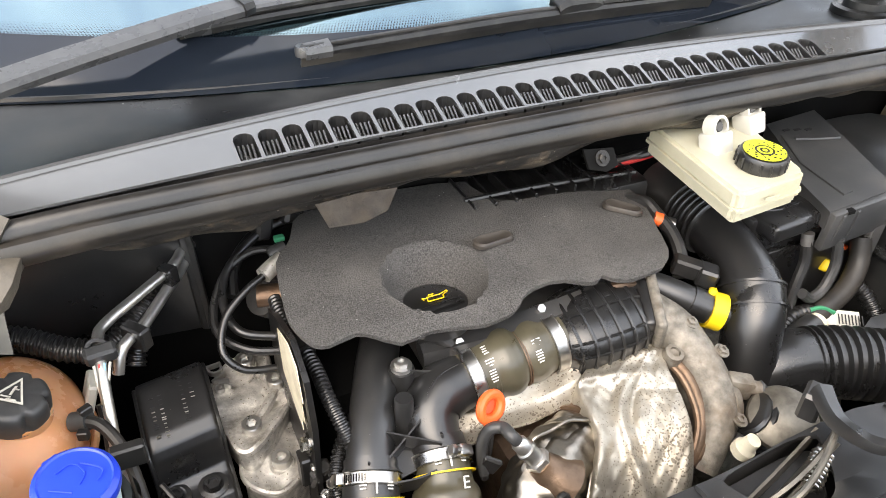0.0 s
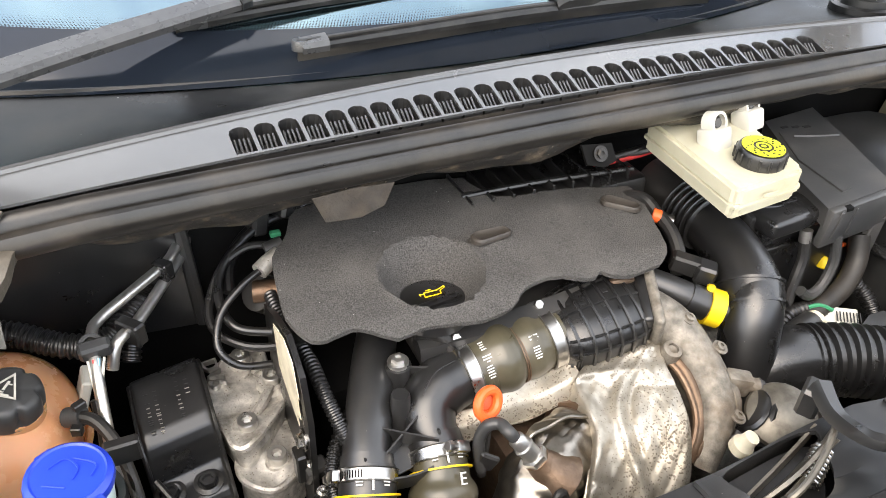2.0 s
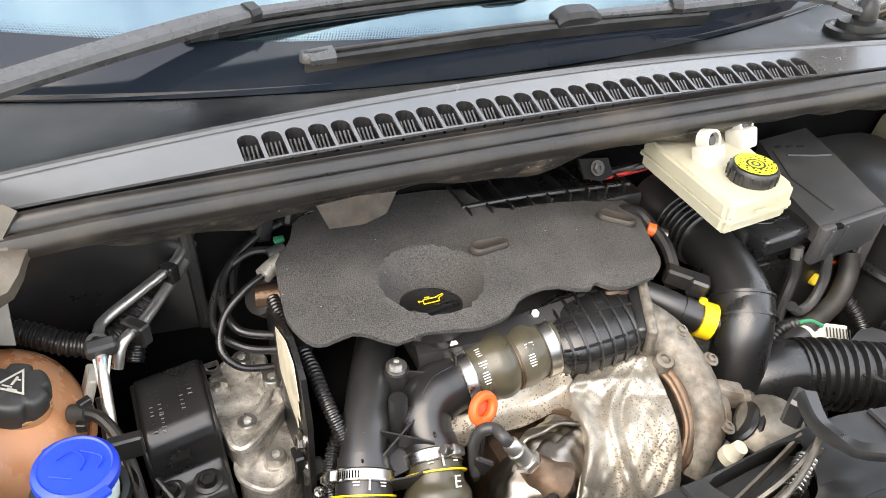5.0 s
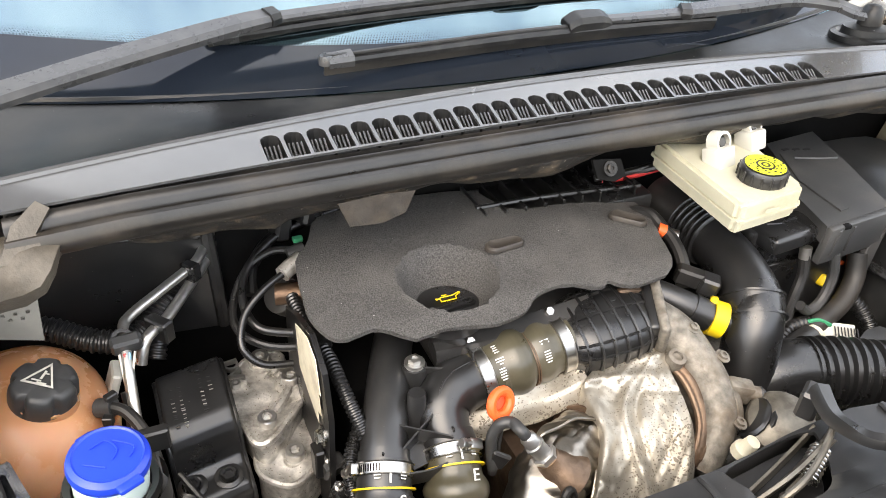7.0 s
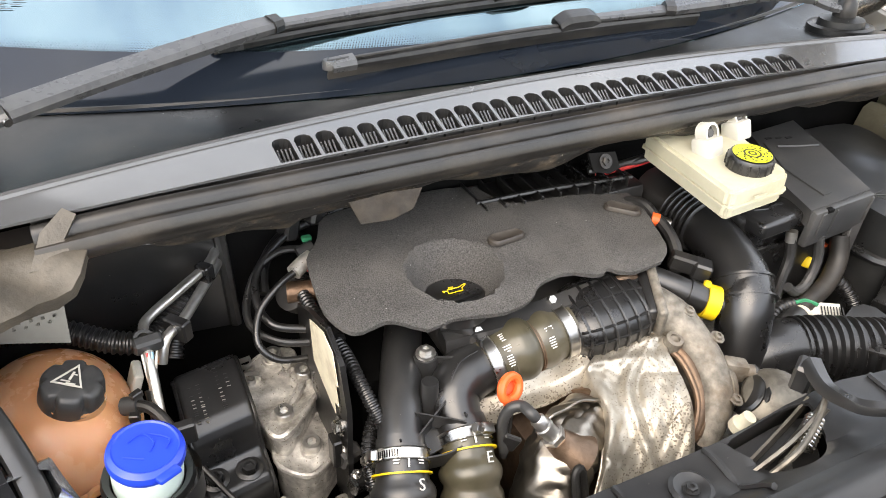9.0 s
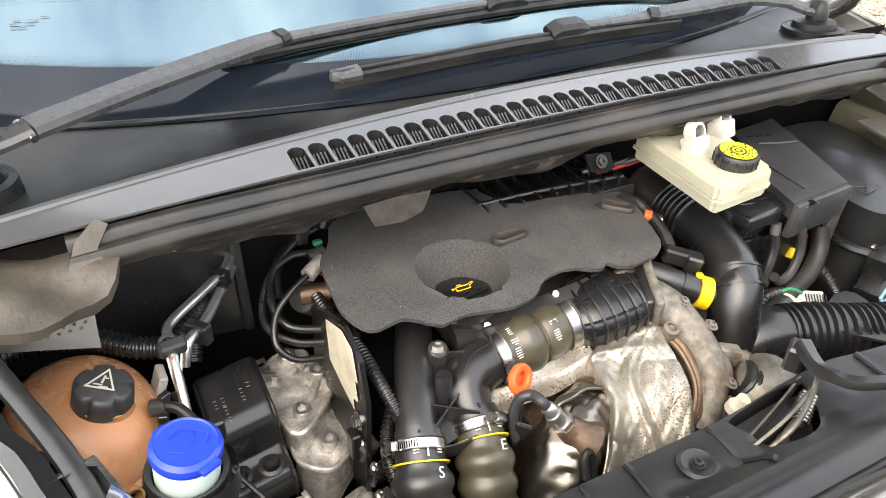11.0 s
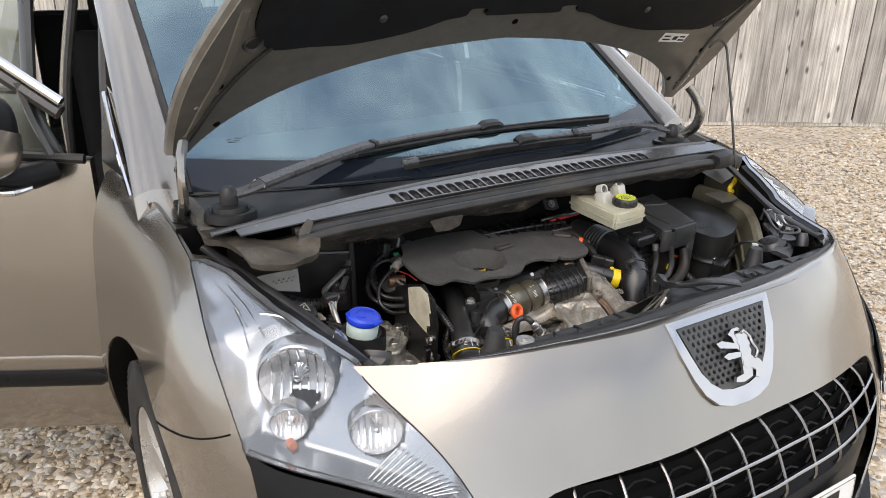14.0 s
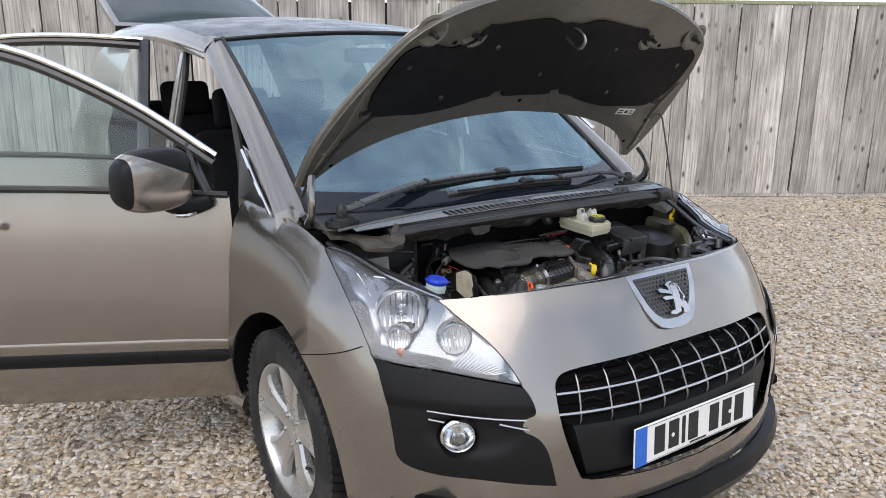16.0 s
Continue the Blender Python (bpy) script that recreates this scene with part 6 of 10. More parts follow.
    for c0 in (0.45, 0.66):
        part("wall_swage", tube([strut_wall(0.2 + 0.07 * k, c0 - 0.02 * k) + Vector((-0.001, 0.001, 0)) for k in range(10)], 0.0045, 8, 3), M_OLIVE, wall, "pressed swage")
    part("stay_bracket", sheet([(0.620, -0.160), (0.606, -0.232), (0.630, -0.240), (0.668, -0.236), (0.700, -0.190), (0.676, -0.166)], [], lambda a, c: Vector((a, c, 0.866)), 0.03, 0.004), M_PAINT_IN, car, "painted bracket for the bonnet stay")


def bow(x):
    return -0.168 - 0.07 * x * x


def strip_back(x):
    return -0.088 - 0.15 * (x - 0.03) ** 2


VENT_N, VENT_X0, VENT_PITCH = 31, -0.352, 0.02375


def vent_turn(x):
    """The slots fan out towards the passenger end."""
    return -0.24 * (x - VENT_X0) / 0.71


def strip_surface(a, c):
    """a along x, c in metres back from the strip's front edge."""
    return Vector((a, bow(a) + c, 1.000 + 0.16 * c - 0.5 * c * c))


def scuttle():
    xs0, xs1 = -0.70, 0.635
    n = 40
    front = [(xs0 + (xs1 - xs0) * k / n, 0.0) for k in range(n + 1)]
    back = [(x, strip_back(x) - bow(x)) for x, _ in front][::-1]
    holes = []
    for i in range(VENT_N):
        x = VENT_X0 + VENT_PITCH * i
        w = 0.0101
        lp = [(x - w, 0.003), (x + w, 0.003), (x + w, 0.036)]
        lp += [(x + w * math.cos(t), 0.036 + 0.010 * math.sin(t)) for t in [math.pi * k / 6 for k in range(1, 6)]]
        lp += [(x - w, 0.036)]
        ca, sa = math.cos(vent_turn(x)), math.sin(vent_turn(x))
        holes.append([(x + (p - x) * ca - q * sa, (p - x) * sa + q * ca) for p, q in lp])
    sc = part("scuttle_strip", sheet(front + back, holes, strip_surface, 0.05, 0.003), M_STRIP, car, "satin dark grey scuttle strip with a row of air vents")
    cup = None
    for i in range(VENT_N):
        x = VENT_X0 + VENT_PITCH * i
        p = strip_surface(x, 0.0)
        if cup is None:
            bm = bmesh.new()
            loop = [(-0.0101, 0.003), (0.0101, 0.003), (0.0101, 0.036)] + [(0.0101 * math.cos(t), 0.036 + 0.010 * math.sin(t)) for t in [math.pi * k / 6 for k in range(1, 6)]] + [(-0.0101, 0.036)]
            up = [bm.verts.new((a, c, 0.16 * c - 0.5 * c * c - 0.001)) for a, c in loop]
            dn = [bm.verts.new((a * 0.94, c * 0.97 + 0.002, 0.16 * c - 0.026)) for a, c in loop]
            for k in range(len(loop)):
                bm.faces.new((up[k], up[(k + 1) % len(loop)], dn[(k + 1) % len(loop)], dn[k]))
            bm.faces.new(dn[::-1])
            cup = bpy.data.meshes.new("vent")
            bm.to_mesh(cup)
            bm.free()
            cup.materials.append(M_BLACK_M)
            bars = box((0, 0, 0), (0.0021, 0.030, 0.0030), 0.0006, 1, (24, 0, 0))
            bar = bpy.data.meshes.new("vent_bar")
            bars.to_mesh(bar)
            bars.free()
            bar.materials.append(M_STRIP)
        ob = new("vent", cup)
        ob.parent = sc
        ob.location = p
        ob.rotation_euler = (0, 0, vent_turn(x))
        for k in range(4):
            ob = new("vent_bar", bar)
            ob.parent = sc
            ob.location = p + Matrix.Rotation(vent_turn(x), 3, "Z") @ Vector((-0.0066 + 0.0044 * k, 0.0165, -0.0050))
            ob.rotation_euler = (0, 0, vent_turn(x))
    # black trough between the strip and the glass
    def trough(a, c):
        x = -0.745 + 1.425 * a
        yb = strip_back(x) - 0.002
        yg = -0.045 + 0.275 * x * x + 0.012
        z0 = strip_surface(x, strip_back(x) - bow(x)).z - 0.002
        z = z0 + (0.997 - z0) * c - 0.010 * math.sin(math.pi * min(1, c * 1.02)) - 0.012 * min(1, max(0, abs(x) - 0.55) * 8) * math.sin(math.pi * c)
        return Vector((x, yb + (yg - yb) * c, z))
    part("scuttle_panel", grid(trough, 60, 12), M_COWL, car, "satin black plastic scuttle panel, dusty")
    part("scuttle_edge", tube([trough(k / 24 * 0.955, 0.0) + Vector((0, 0, 0.001)) for k in range(25)], 0.0048, 8, 2), M_STRIP, car, "slim grey edge bead")
    part("glass_seal", tube([trough(k / 24, 0.97) + Vector((0, 0, 0.002)) for k in range(25)], 0.004, 6, 2), M_RUBBER, car, "black rubber seal at the foot of the windscreen")
    # front lip of the strip and the dark gap
    prof = [(-0.003, -0.001), (-0.005, -0.014), (-0.010, -0.015), (-0.011, -0.004), (-0.015, 0.001), (-0.020, 0.0), (-0.024, -0.005), (-0.026, -0.012), (-0.030, -0.013), (-0.034, -0.009), (-0.039, -0.010), (-0.043, -0.018), (-0.043, -0.026), (-0.036, -0.034)]
    seal = bmesh.new()
    rows = []
    for k in range(61):
        x = -0.595 + 1.20 * k / 60
        rows.append([seal.verts.new((x, bow(x) * 0.35 - 0.168 * 0.65 + y, 0.996 + z - 0.02 * max(0, abs(x) - 0.5) * 2)) for y, z in prof])
    for a, b in zip(rows, rows[1:]):
        for i in range(len(prof) - 1):
            seal.faces.new((a[i], b[i], b[i + 1], a[i + 1]))
    bmesh.ops.recalc_face_normals(seal, faces=seal.faces)
    part("bonnet_seal", seal, M_SEAL, car, "long black rubber bonnet seal, dusty brown in places", 50)
    # moulded foam ends
    def flap(a, c):
        wave = 0.005 * math.sin(55 * a + 25 * c) + 0.003 * math.sin(120 * c + 60 * a)
        drop = 0.35 * max(0, -0.215 - c) + 0.10 * max(0, a + 0.60) * (c < -0.15)
        return Vector((a, c, 0.976 + wave - drop + 0.12 * max(0, c + 0.12)))
    rim = curve2([(-0.722, 0.09), (-0.735, -0.03), (-0.745, -0.12), (-0.715, -0.172), (-0.698, -0.245), (-0.648, -0.276), (-0.60, -0.262), (-0.563, -0.242), (-0.555, -0.192), (-0.618, -0.186), (-0.669, -0.160), (-0.690, -0.120), (-0.706, 0.03)], 3)
    fo = sheet(rim, [], flap, 0.012, 0.013)
    foam = part("foam_end", fo, material("grey_brown_foam", (0.062, 0.054, 0.043), 0.5, 0, 0.3, 30, bump=0.4, bump_scale=160, dirt=(0.13, 0.11, 0.085), dirt_amount=0.6, dirt_scale=14), car, "grey-brown moulded foam at the end of the bonnet seal")
    part("foam_fin", sheet([(-0.602, 0.968), (-0.566, 0.968), (-0.570, 0.985), (-0.556, 1.000), (-0.566, 1.006), (-0.588, 0.992)], [], lambda a, c: Vector((a, -0.225 + (c - 0.97) * 0.9, c)), 0.02, 0.010), foam.data.materials[0], foam)
    part("seal_end", flat_blade([(0.575, -0.208, 0.962), (0.62, -0.200, 0.962), (0.665, -0.176, 0.958), (0.70, -0.140, 0.950)], [0.034, 0.044, 0.040, 0.026], [0.030, 0.034, 0.030, 0.022]), M_RUBBER, car, "angular black rubber end of the bonnet seal")
    for x, y in ((-0.673, -0.06), (0.579, -0.058)):
        w = part("pivot_well", lathe([(0.052, -0.004), (0.050, 0.012), (0.042, 0.014), (0.036, 0.010), (0.034, 0.022), (0.020, 0.026), (0, 0.026)], (x, y, 0.990), (0, 0.05, 1), 28), M_COWL, car, "stepped black wiper pivot collar")


def flat_blade(pts, w, h):
    """A bar of rectangular section along a line: w across, h high."""
    path = smooth_path(pts, 12)
    bm = bmesh.new()
    rows = []
    for i, p in enumerate(path):
        d = (path[min(i + 1, len(path) - 1)] - path[max(i - 1, 0)]).normalized()
        side = d.cross(Vector((0, -0.3, 1))).normalized()
        up = side.cross(d)
        f = i / (len(path) - 1) * (len(w) - 1)
        k = min(int(f), len(w) - 2)
        ww, hh = w[k] + (w[k + 1] - w[k]) * (f - k), h[k] + (h[k + 1] - h[k]) * (f - k)
        rows.append([bm.verts.new(p + side * a * ww + up * b * hh) for a, b in ((-0.5, 0), (-0.5, 0.6), (-0.32, 1.0), (0.32, 1.0), (0.5, 0.6), (0.5, 0))])
    for a, b in zip(rows, rows[1:]):
        for i in range(6):
            bm.faces.new((a[i], b[i], b[(i + 1) % 6], a[(i + 1) % 6]))
    bm.faces.new(rows[0])
    bm.faces.new(rows[-1][::-1])
    bmesh.ops.recalc_face_normals(bm, faces=bm.faces)
    return bm


def wiper(pivot, arm, blade, clip_at):
    w = part("wiper", lathe([(0, 0.022), (0.010, 0.020), (0.016, 0.012), (0.0175, 0.0), (0.0175, -0.012), (0.014, -0.03), (0, -0.03)], pivot, (0, 0.05, 1), 24), M_WIPER, car, "black windscreen wiper")
    a0, a1 = Vector(arm[0]), Vector(arm[1])
    d0 = (a1 - a0).normalized()
    part("knuckle", flat_blade([pivot, Vector(pivot).lerp(a0, 0.5) + Vector((0, 0, -0.004)), a0 + d0 * 0.006], [0.024, 0.026, 0.030], [0.010, 0.011, 0.010]), M_ARM, w, "grey wiper knuckle", 20)
    side = d0.cross(Vector((0, -0.3, 1))).normalized()
    part("hinge_pin", tube([a0 - side * 0.0165 + Vector((0, 0, 0.002)), a0 + side * 0.0165 + Vector((0, 0, 0.002))], 0.0045, 12, 2), M_STEEL, w, "bright hinge pin")
    half = len(arm) // 2
    part("arm", flat_blade([a0 + d0 * 0.004] + arm[1:half + 1], [0.034, 0.033, 0.029, 0.024], [0.011, 0.012, 0.012, 0.011]), M_ARM, w, "flat pressed wiper arm, satin grey", 20)
    e = Vector(arm[half])
    part("arm_sleeve", flat_blade([e - d0 * 0.010, e + d0 * 0.004], [0.026, 0.022], [0.0135, 0.0125]), M_WIPER, w, "", 20)
    part("rod", flat_blade(arm[half:], [0.017, 0.014, 0.013], [0.007, 0.007, 0.006]), M_ARM, w, "slim flat wiper rod", 20)
    part("blade", flat_blade(blade, [0.011, 0.016, 0.018, 0.016, 0.011], [0.007, 0.009, 0.010, 0.009, 0.007]), M_WIPER, w, "flat black wiper blade", 20)
    part("blade_ridge", flat_blade([Vector(p) + Vector((0, -0.002, 0.008)) for p in blade], [0.004, 0.005, 0.004], [0.004, 0.004, 0.004]), M_WIPER, w, "", 20)
    part("squeegee", flat_blade([Vector(p) + Vector((0, 0, -0.012)) for p in blade], [0.004, 0.004], [0.013, 0.013]), M_RUBBER, w, "rubber wiping edge")
    b0, b1 = Vector(blade[0]), Vector(blade[1])
    bd = (b1 - b0).normalized()
    part("end_cap", join(flat_blade([b0 + bd * 0.004, b0 + bd * 0.034], [0.019, 0.021], [0.011, 0.0125]), lathe([(0, 0.0115), (0.008, 0.011), (0.0095, 0.007), (0.0095, 0.0)], b0 + bd * 0.004, (0, 0, 1), 16)), M_ARM, w, "grey blade end cap", 30)
    d = (Vector(blade[-1]) - b0).normalized()
    c = Vector(clip_at)
    part("clip", flat_blade([c - d * 0.032, c - d * 0.018 + Vector((0, 0, 0.003)), c + d * 0.018 + Vector((0, 0, 0.003)), c + d * 0.036], [0.024, 0.027, 0.026, 0.018], [0.010, 0.017, 0.016, 0.008]), M_WIPER, w, "black wiper blade clip", 20)
    return w


bay_shell()
scuttle()
wiper((-0.673, -0.058, 1.03), [(-0.605, -0.049, 1.04), (-0.49, 0.0, 1.048), (-0.36, 0.033, 1.062), (-0.30, 0.042, 1.068), (-0.18, 0.045, 1.073), (0.03, 0.048, 1.078)],
      [(-0.375, 0.056, 1.044), (-0.218, 0.053, 1.055), (-0.011, 0.049, 1.063), (0.237, 0.056, 1.060), (0.44, 0.055, 1.055)], (0.03, 0.05, 1.072))
wiper((0.579, -0.058, 1.025), [(0.53, -0.03, 1.04), (0.46, -0.004, 1.045), (0.36, -0.002, 1.042), (0.26, -0.006, 1.042), (0.17, -0.010, 1.044), (0.10, -0.009, 1.046)],
      [(-0.262, -0.028, 1.034), (-0.148, -0.020, 1.034), (0.01, -0.016, 1.036), (0.195, -0.008, 1.032), (0.33, 0.003, 1.024)], (0.10, -0.010, 1.04))


def slam_panel():
    """Black plastic panel across the front, over the radiator."""
    def edge_front(x):
        return -0.666 + 0.52 * max(0, abs(x) - 0.14) ** 2.1
    def place(a, c):
        yf, yb = edge_front(a), -0.546 - 0.012 * min(1, max(0, (a - 0.08) / 0.06)) + 0.30 * max(0, abs(a) - 0.42) ** 1.6
        y = yf + (yb - yf) * c
        k = min(1, max(0, (c - 0.30) / 0.35))
        fall = 0.020 + 0.020 / (1 + math.exp((a + 0.02) / 0.02))
        z = 0.876 + 0.006 * math.exp(-((c - 0.12) / 0.10) ** 2) - fall * k * k * (3 - 2 * k) + 0.003 * (math.sin(52 * a) > 0.2) * (0.62 < c < 0.92)
        return Vector((a, y, z - 0.06 * max(0, abs(a) - 0.33)))
    notch = [(-0.070, 0.95), (-0.065, 0.76), (-0.055, 0.54), (-0.042, 0.45), (-0.022, 0.47), (0.0, 0.58), (0.014, 0.78), (0.018, 0.95), (-0.03, 0.985)]
    out = [(-0.565 + 1.13 * k / 30, 0.0) for k in range(31)] + [(0.565 - 1.13 * k / 30, 1.0) for k in range(31)]
    hole = curve2(notch, 4)
    def scaled(a, c):
        return place(a, c * 10)
    sp = part("slam_panel", sheet([(a, c / 10) for a, c in out], [[(a, c / 10) for a, c in hole]], scaled, 0.016, 0.004), M_SLAM, car, "matt black plastic panel across the front of the bay")
    part("latch_well", sheet([(a, c / 10) for a, c in curve2([(a * 1.1, c) for a, c in notch], 4)], [], lambda a, c: place(a, c * 10) + Vector((0, 0, -0.022)), 0.016, 0.004), M_SLAM, sp, "black moulded well below the catch")
    part("panel_skirt", grid(lambda a, c: place(-0.565 + 1.13 * a, 1.0) + Vector((0, 0.006 * c, -0.07 * c)), 30, 3), M_SLAM, sp)
    part("front_band", grid(lambda a, c: place(-0.53 + 1.06 * a, 0.34 * c) + Vector((0, -0.004 * (1 - c), 0.0035 + 0.005 * math.sin(math.pi * min(1, 0.15 + c)) - 0.010 * (c > 0.99))), 40, 8), M_SLAM, sp, "smooth satin black band along the front edge")
    part("front_seal", tube([place(-0.52 + 1.04 * k / 24, 0.0) + Vector((0, -0.007, 0.002)) for k in range(25)], 0.004, 8, 3), M_RUBBER, sp, "thin black rubber front seal")
    # gap filler to the painted nose edge
    part("nose_gutter", grid(lambda a, c: (place(-0.565 + 1.13 * a, 0.0) + Vector((0, 0, -0.002))).lerp(skin2(0.66 * (1 - 2 * a), 0.886 - 0.014 * abs(1 - 2 * a), -0.006), c) + Vector((0, 0, -0.008 * math.sin(math.pi * c))), 30, 3), M_SLAM, sp, "dark gutter behind the nose panel")
    for x in (-0.44, -0.30, -0.25, -0.20, -0.10, 0.10, 0.17, 0.24, 0.32, 0.40):
        part("rib", tube([place(x + 0.006 * c, c) + Vector((0, 0, 0.0015)) for c in (0.36, 0.44, 0.52, 0.60, 0.72, 0.86, 0.98)], 0.0032, 6, 3), M_SLAM, sp)
    for x, y, z in ((-0.135, -0.578, 0.840), (0.26, -0.590, 0.860), (0.20, -0.655, 0.880)):
        part("screw", join(lathe([(0.018, -0.004), (0.020, 0.0), (0.016, 0.002), (0.010, -0.001), (0, -0.001)], (x, y, z), (0, 0, 1), 20), bolt((x, y, z - 0.001), (0, 0, 1), 0.005, 0.004)), M_SLAM, sp, "black fixing screw in a dished seat")
    part("washer_bolt", join(lathe([(0, 0.003), (0.015, 0.003), (0.016, 0.0), (0.016, -0.004)], (-0.364, -0.614, 0.884), (0, 0, 1), 24), bolt((-0.364, -0.614, 0.887), (0, 0, 1), 0.006, 0.003)), M_ALUPIPE, sp, "plated bolt with a wide washer")
    for x, y in ((-0.29, -0.645), (0.05, -0.650)):
        part("slot", box((x, y, 0.868), (0.014, 0.007, 0.034), 0.001, 1), M_VOID, sp, "", 0)
    for x, y, z in ((-0.390, -0.566, 0.874), (0.348, -0.530, 0.864)):
        part("bump_stop", lathe([(0, 0.018), (0.012, 0.018), (0.0145, 0.014), (0.020, -0.018), (0.026, -0.026), (0.026, -0.06), (0, -0.06)], (x, y, z), (0, 0, 1), 24), M_RUBBER, sp, "black rubber bump stop")
    # white-headed plug beside the right stop
    part("white_plug", lathe([(0, 0.012), (0.007, 0.011), (0.008, 0.0), (0.012, -0.003), (0.012, -0.02)], (0.393, -0.496, 0.860), (0, 0, 1), 14), M_LUG, sp, "white plastic plug")
    # catch
    ct = part("bonnet_catch", flat_blade([(-0.060, -0.560, 0.822), (-0.020, -0.556, 0.832), (0.020, -0.546, 0.840), (0.060, -0.530, 0.846)], [0.004, 0.005, 0.005, 0.004], [0.022, 0.030, 0.030, 0.020]), M_CATCH, sp, "greasy steel bonnet catch with a spring")
    for dy, z in ((-0.010, 0.846), (0.012, 0.842)):
        part("catch_plate", sheet([(-0.050, 0.0), (-0.012, 0.004), (0.030, 0.018), (0.044, 0.030), (0.036, 0.036), (0.010, 0.026), (-0.020, 0.018), (-0.052, 0.012)], [], lambda a, c, dy=dy, z=z: Vector((a + 0.004, -0.552 + dy + 0.25 * a, z - 0.018 + c)), 0.02, 0.0025), M_CATCH, ct)
    ax = Vector((0.86, 0.42, 0.16)).normalized()
    sd = ax.cross(Vector((0, 0, 1))).normalized()
    up = sd.cross(ax)
    part("catch_spring", tube([Vector((-0.006, -0.568, 0.850)) + ax * (0.0006 * k) + (sd * math.cos(k * math.pi / 4) + up * math.sin(k * math.pi / 4)) * 0.0085 for k in range(64)], 0.0017, 6, 1), M_STEEL, ct, "coil spring")
    part("catch_hook", tube([(-0.050, -0.575, 0.842), (-0.020, -0.574, 0.858), (0.015, -0.560, 0.866), (0.040, -0.545, 0.876), (0.050, -0.538, 0.870)], 0.0030, 8, 5), M_CATCH, ct)
    part("catch_rivet", disc(0.006, 0.006, (-0.030, -0.572, 0.842), (0, -0.7, 0.7), 12), M_STEEL, ct)
    lev = part("release_lever", flat_blade([(0.043, -0.531, 0.862), (0.028, -0.563, 0.862), (0.022, -0.596, 0.876), (0.040, -0.615, 0.884), (0.063, -0.626, 0.888), (0.098, -0.641, 0.886), (0.130, -0.652, 0.880)], [0.018, 0.014, 0.012, 0.012, 0.013, 0.016, 0.019], [0.013, 0.012, 0.010, 0.010, 0.009, 0.007, 0.005]), M_BLACK_M, sp, "black plastic release lever")
    part("release_post", box((0.043, -0.528, 0.850), (0.026, 0.018, 0.030), 0.003, 1, (0, 0, 30)), M_BLACK_M, lev)
    ct.location = (-0.012, -0.020, -0.004)
    lev.location = (0.0, 0.0, 0.010)
    for x, y, z in ((0.0, -0.664, 0.8775),):
        part("sticker", sheet([(0.0, 0.0), (0.030, 0.004), (0.042, 0.012), (0.034, 0.020), (0.006, 0.018)], [], lambda a, c: Vector((x - 0.02 + a, y + c, z + 0.0085)), 0.02, 0.001), M_LABEL, sp, "small pale sticker")


slam_panel()
# ---- engine bay things ----
def engine_block():
    e = thing("engine", "dark engine block below the sound cover", "engine", (-0.1, -0.2, 0.38))
    # block is near-black: the shade under the cover is in its colour
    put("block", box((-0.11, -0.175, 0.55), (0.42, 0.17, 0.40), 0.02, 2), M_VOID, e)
    put("rear_manifold", box((0.02, -0.095, 0.815), (0.28, 0.10, 0.07), 0.010, 2), M_BLACK, e, "ribbed black manifold")
    for k in range(9):
        put("manifold_rib", box((-0.095 + 0.028 * k, -0.102, 0.856), (0.0035, 0.075, 0.016), 0.001, 1), M_BLACK, e)
    put("manifold_ledge", tube([(-0.10, -0.118, 0.862), (0.0, -0.122, 0.862), (0.14, -0.132, 0.858)], 0.0035, 8, 4), M_BLACK, e)
    put("rocker_cover", box((-0.07, -0.20, 0.785), (0.30, 0.17, 0.05), 0.012, 2), M_BLACK_M, e, "black rocker cover below the felt")
    put("front_ledge", flat_blade([(-0.222, -0.272, 0.782), (-0.13, -0.282, 0.788), (-0.02, -0.285, 0.800), (0.05, -0.285, 0.806)], [0.03, 0.03], [0.028, 0.028]), M_BLACK_M, e, "dark ledge under the cover edge")
    put("gearbox", box((0.22, -0.28, 0.52), (0.26, 0.26, 0.22), 0.04, 3), M_ALU, e, "cast gearbox housing")
    put("exhaust_side", box((-0.06, -0.36, 0.62), (0.22, 0.16, 0.18), 0.03, 2), M_RUSTY, e)


M_MOUNT = material("brown_black_rubber", (0.040, 0.034, 0.029), 0.5, 0, 0.2, 60, bump=0.1, bump_scale=300, dirt=(0.10, 0.085, 0.07), dirt_amount=0.4, dirt_scale=20)


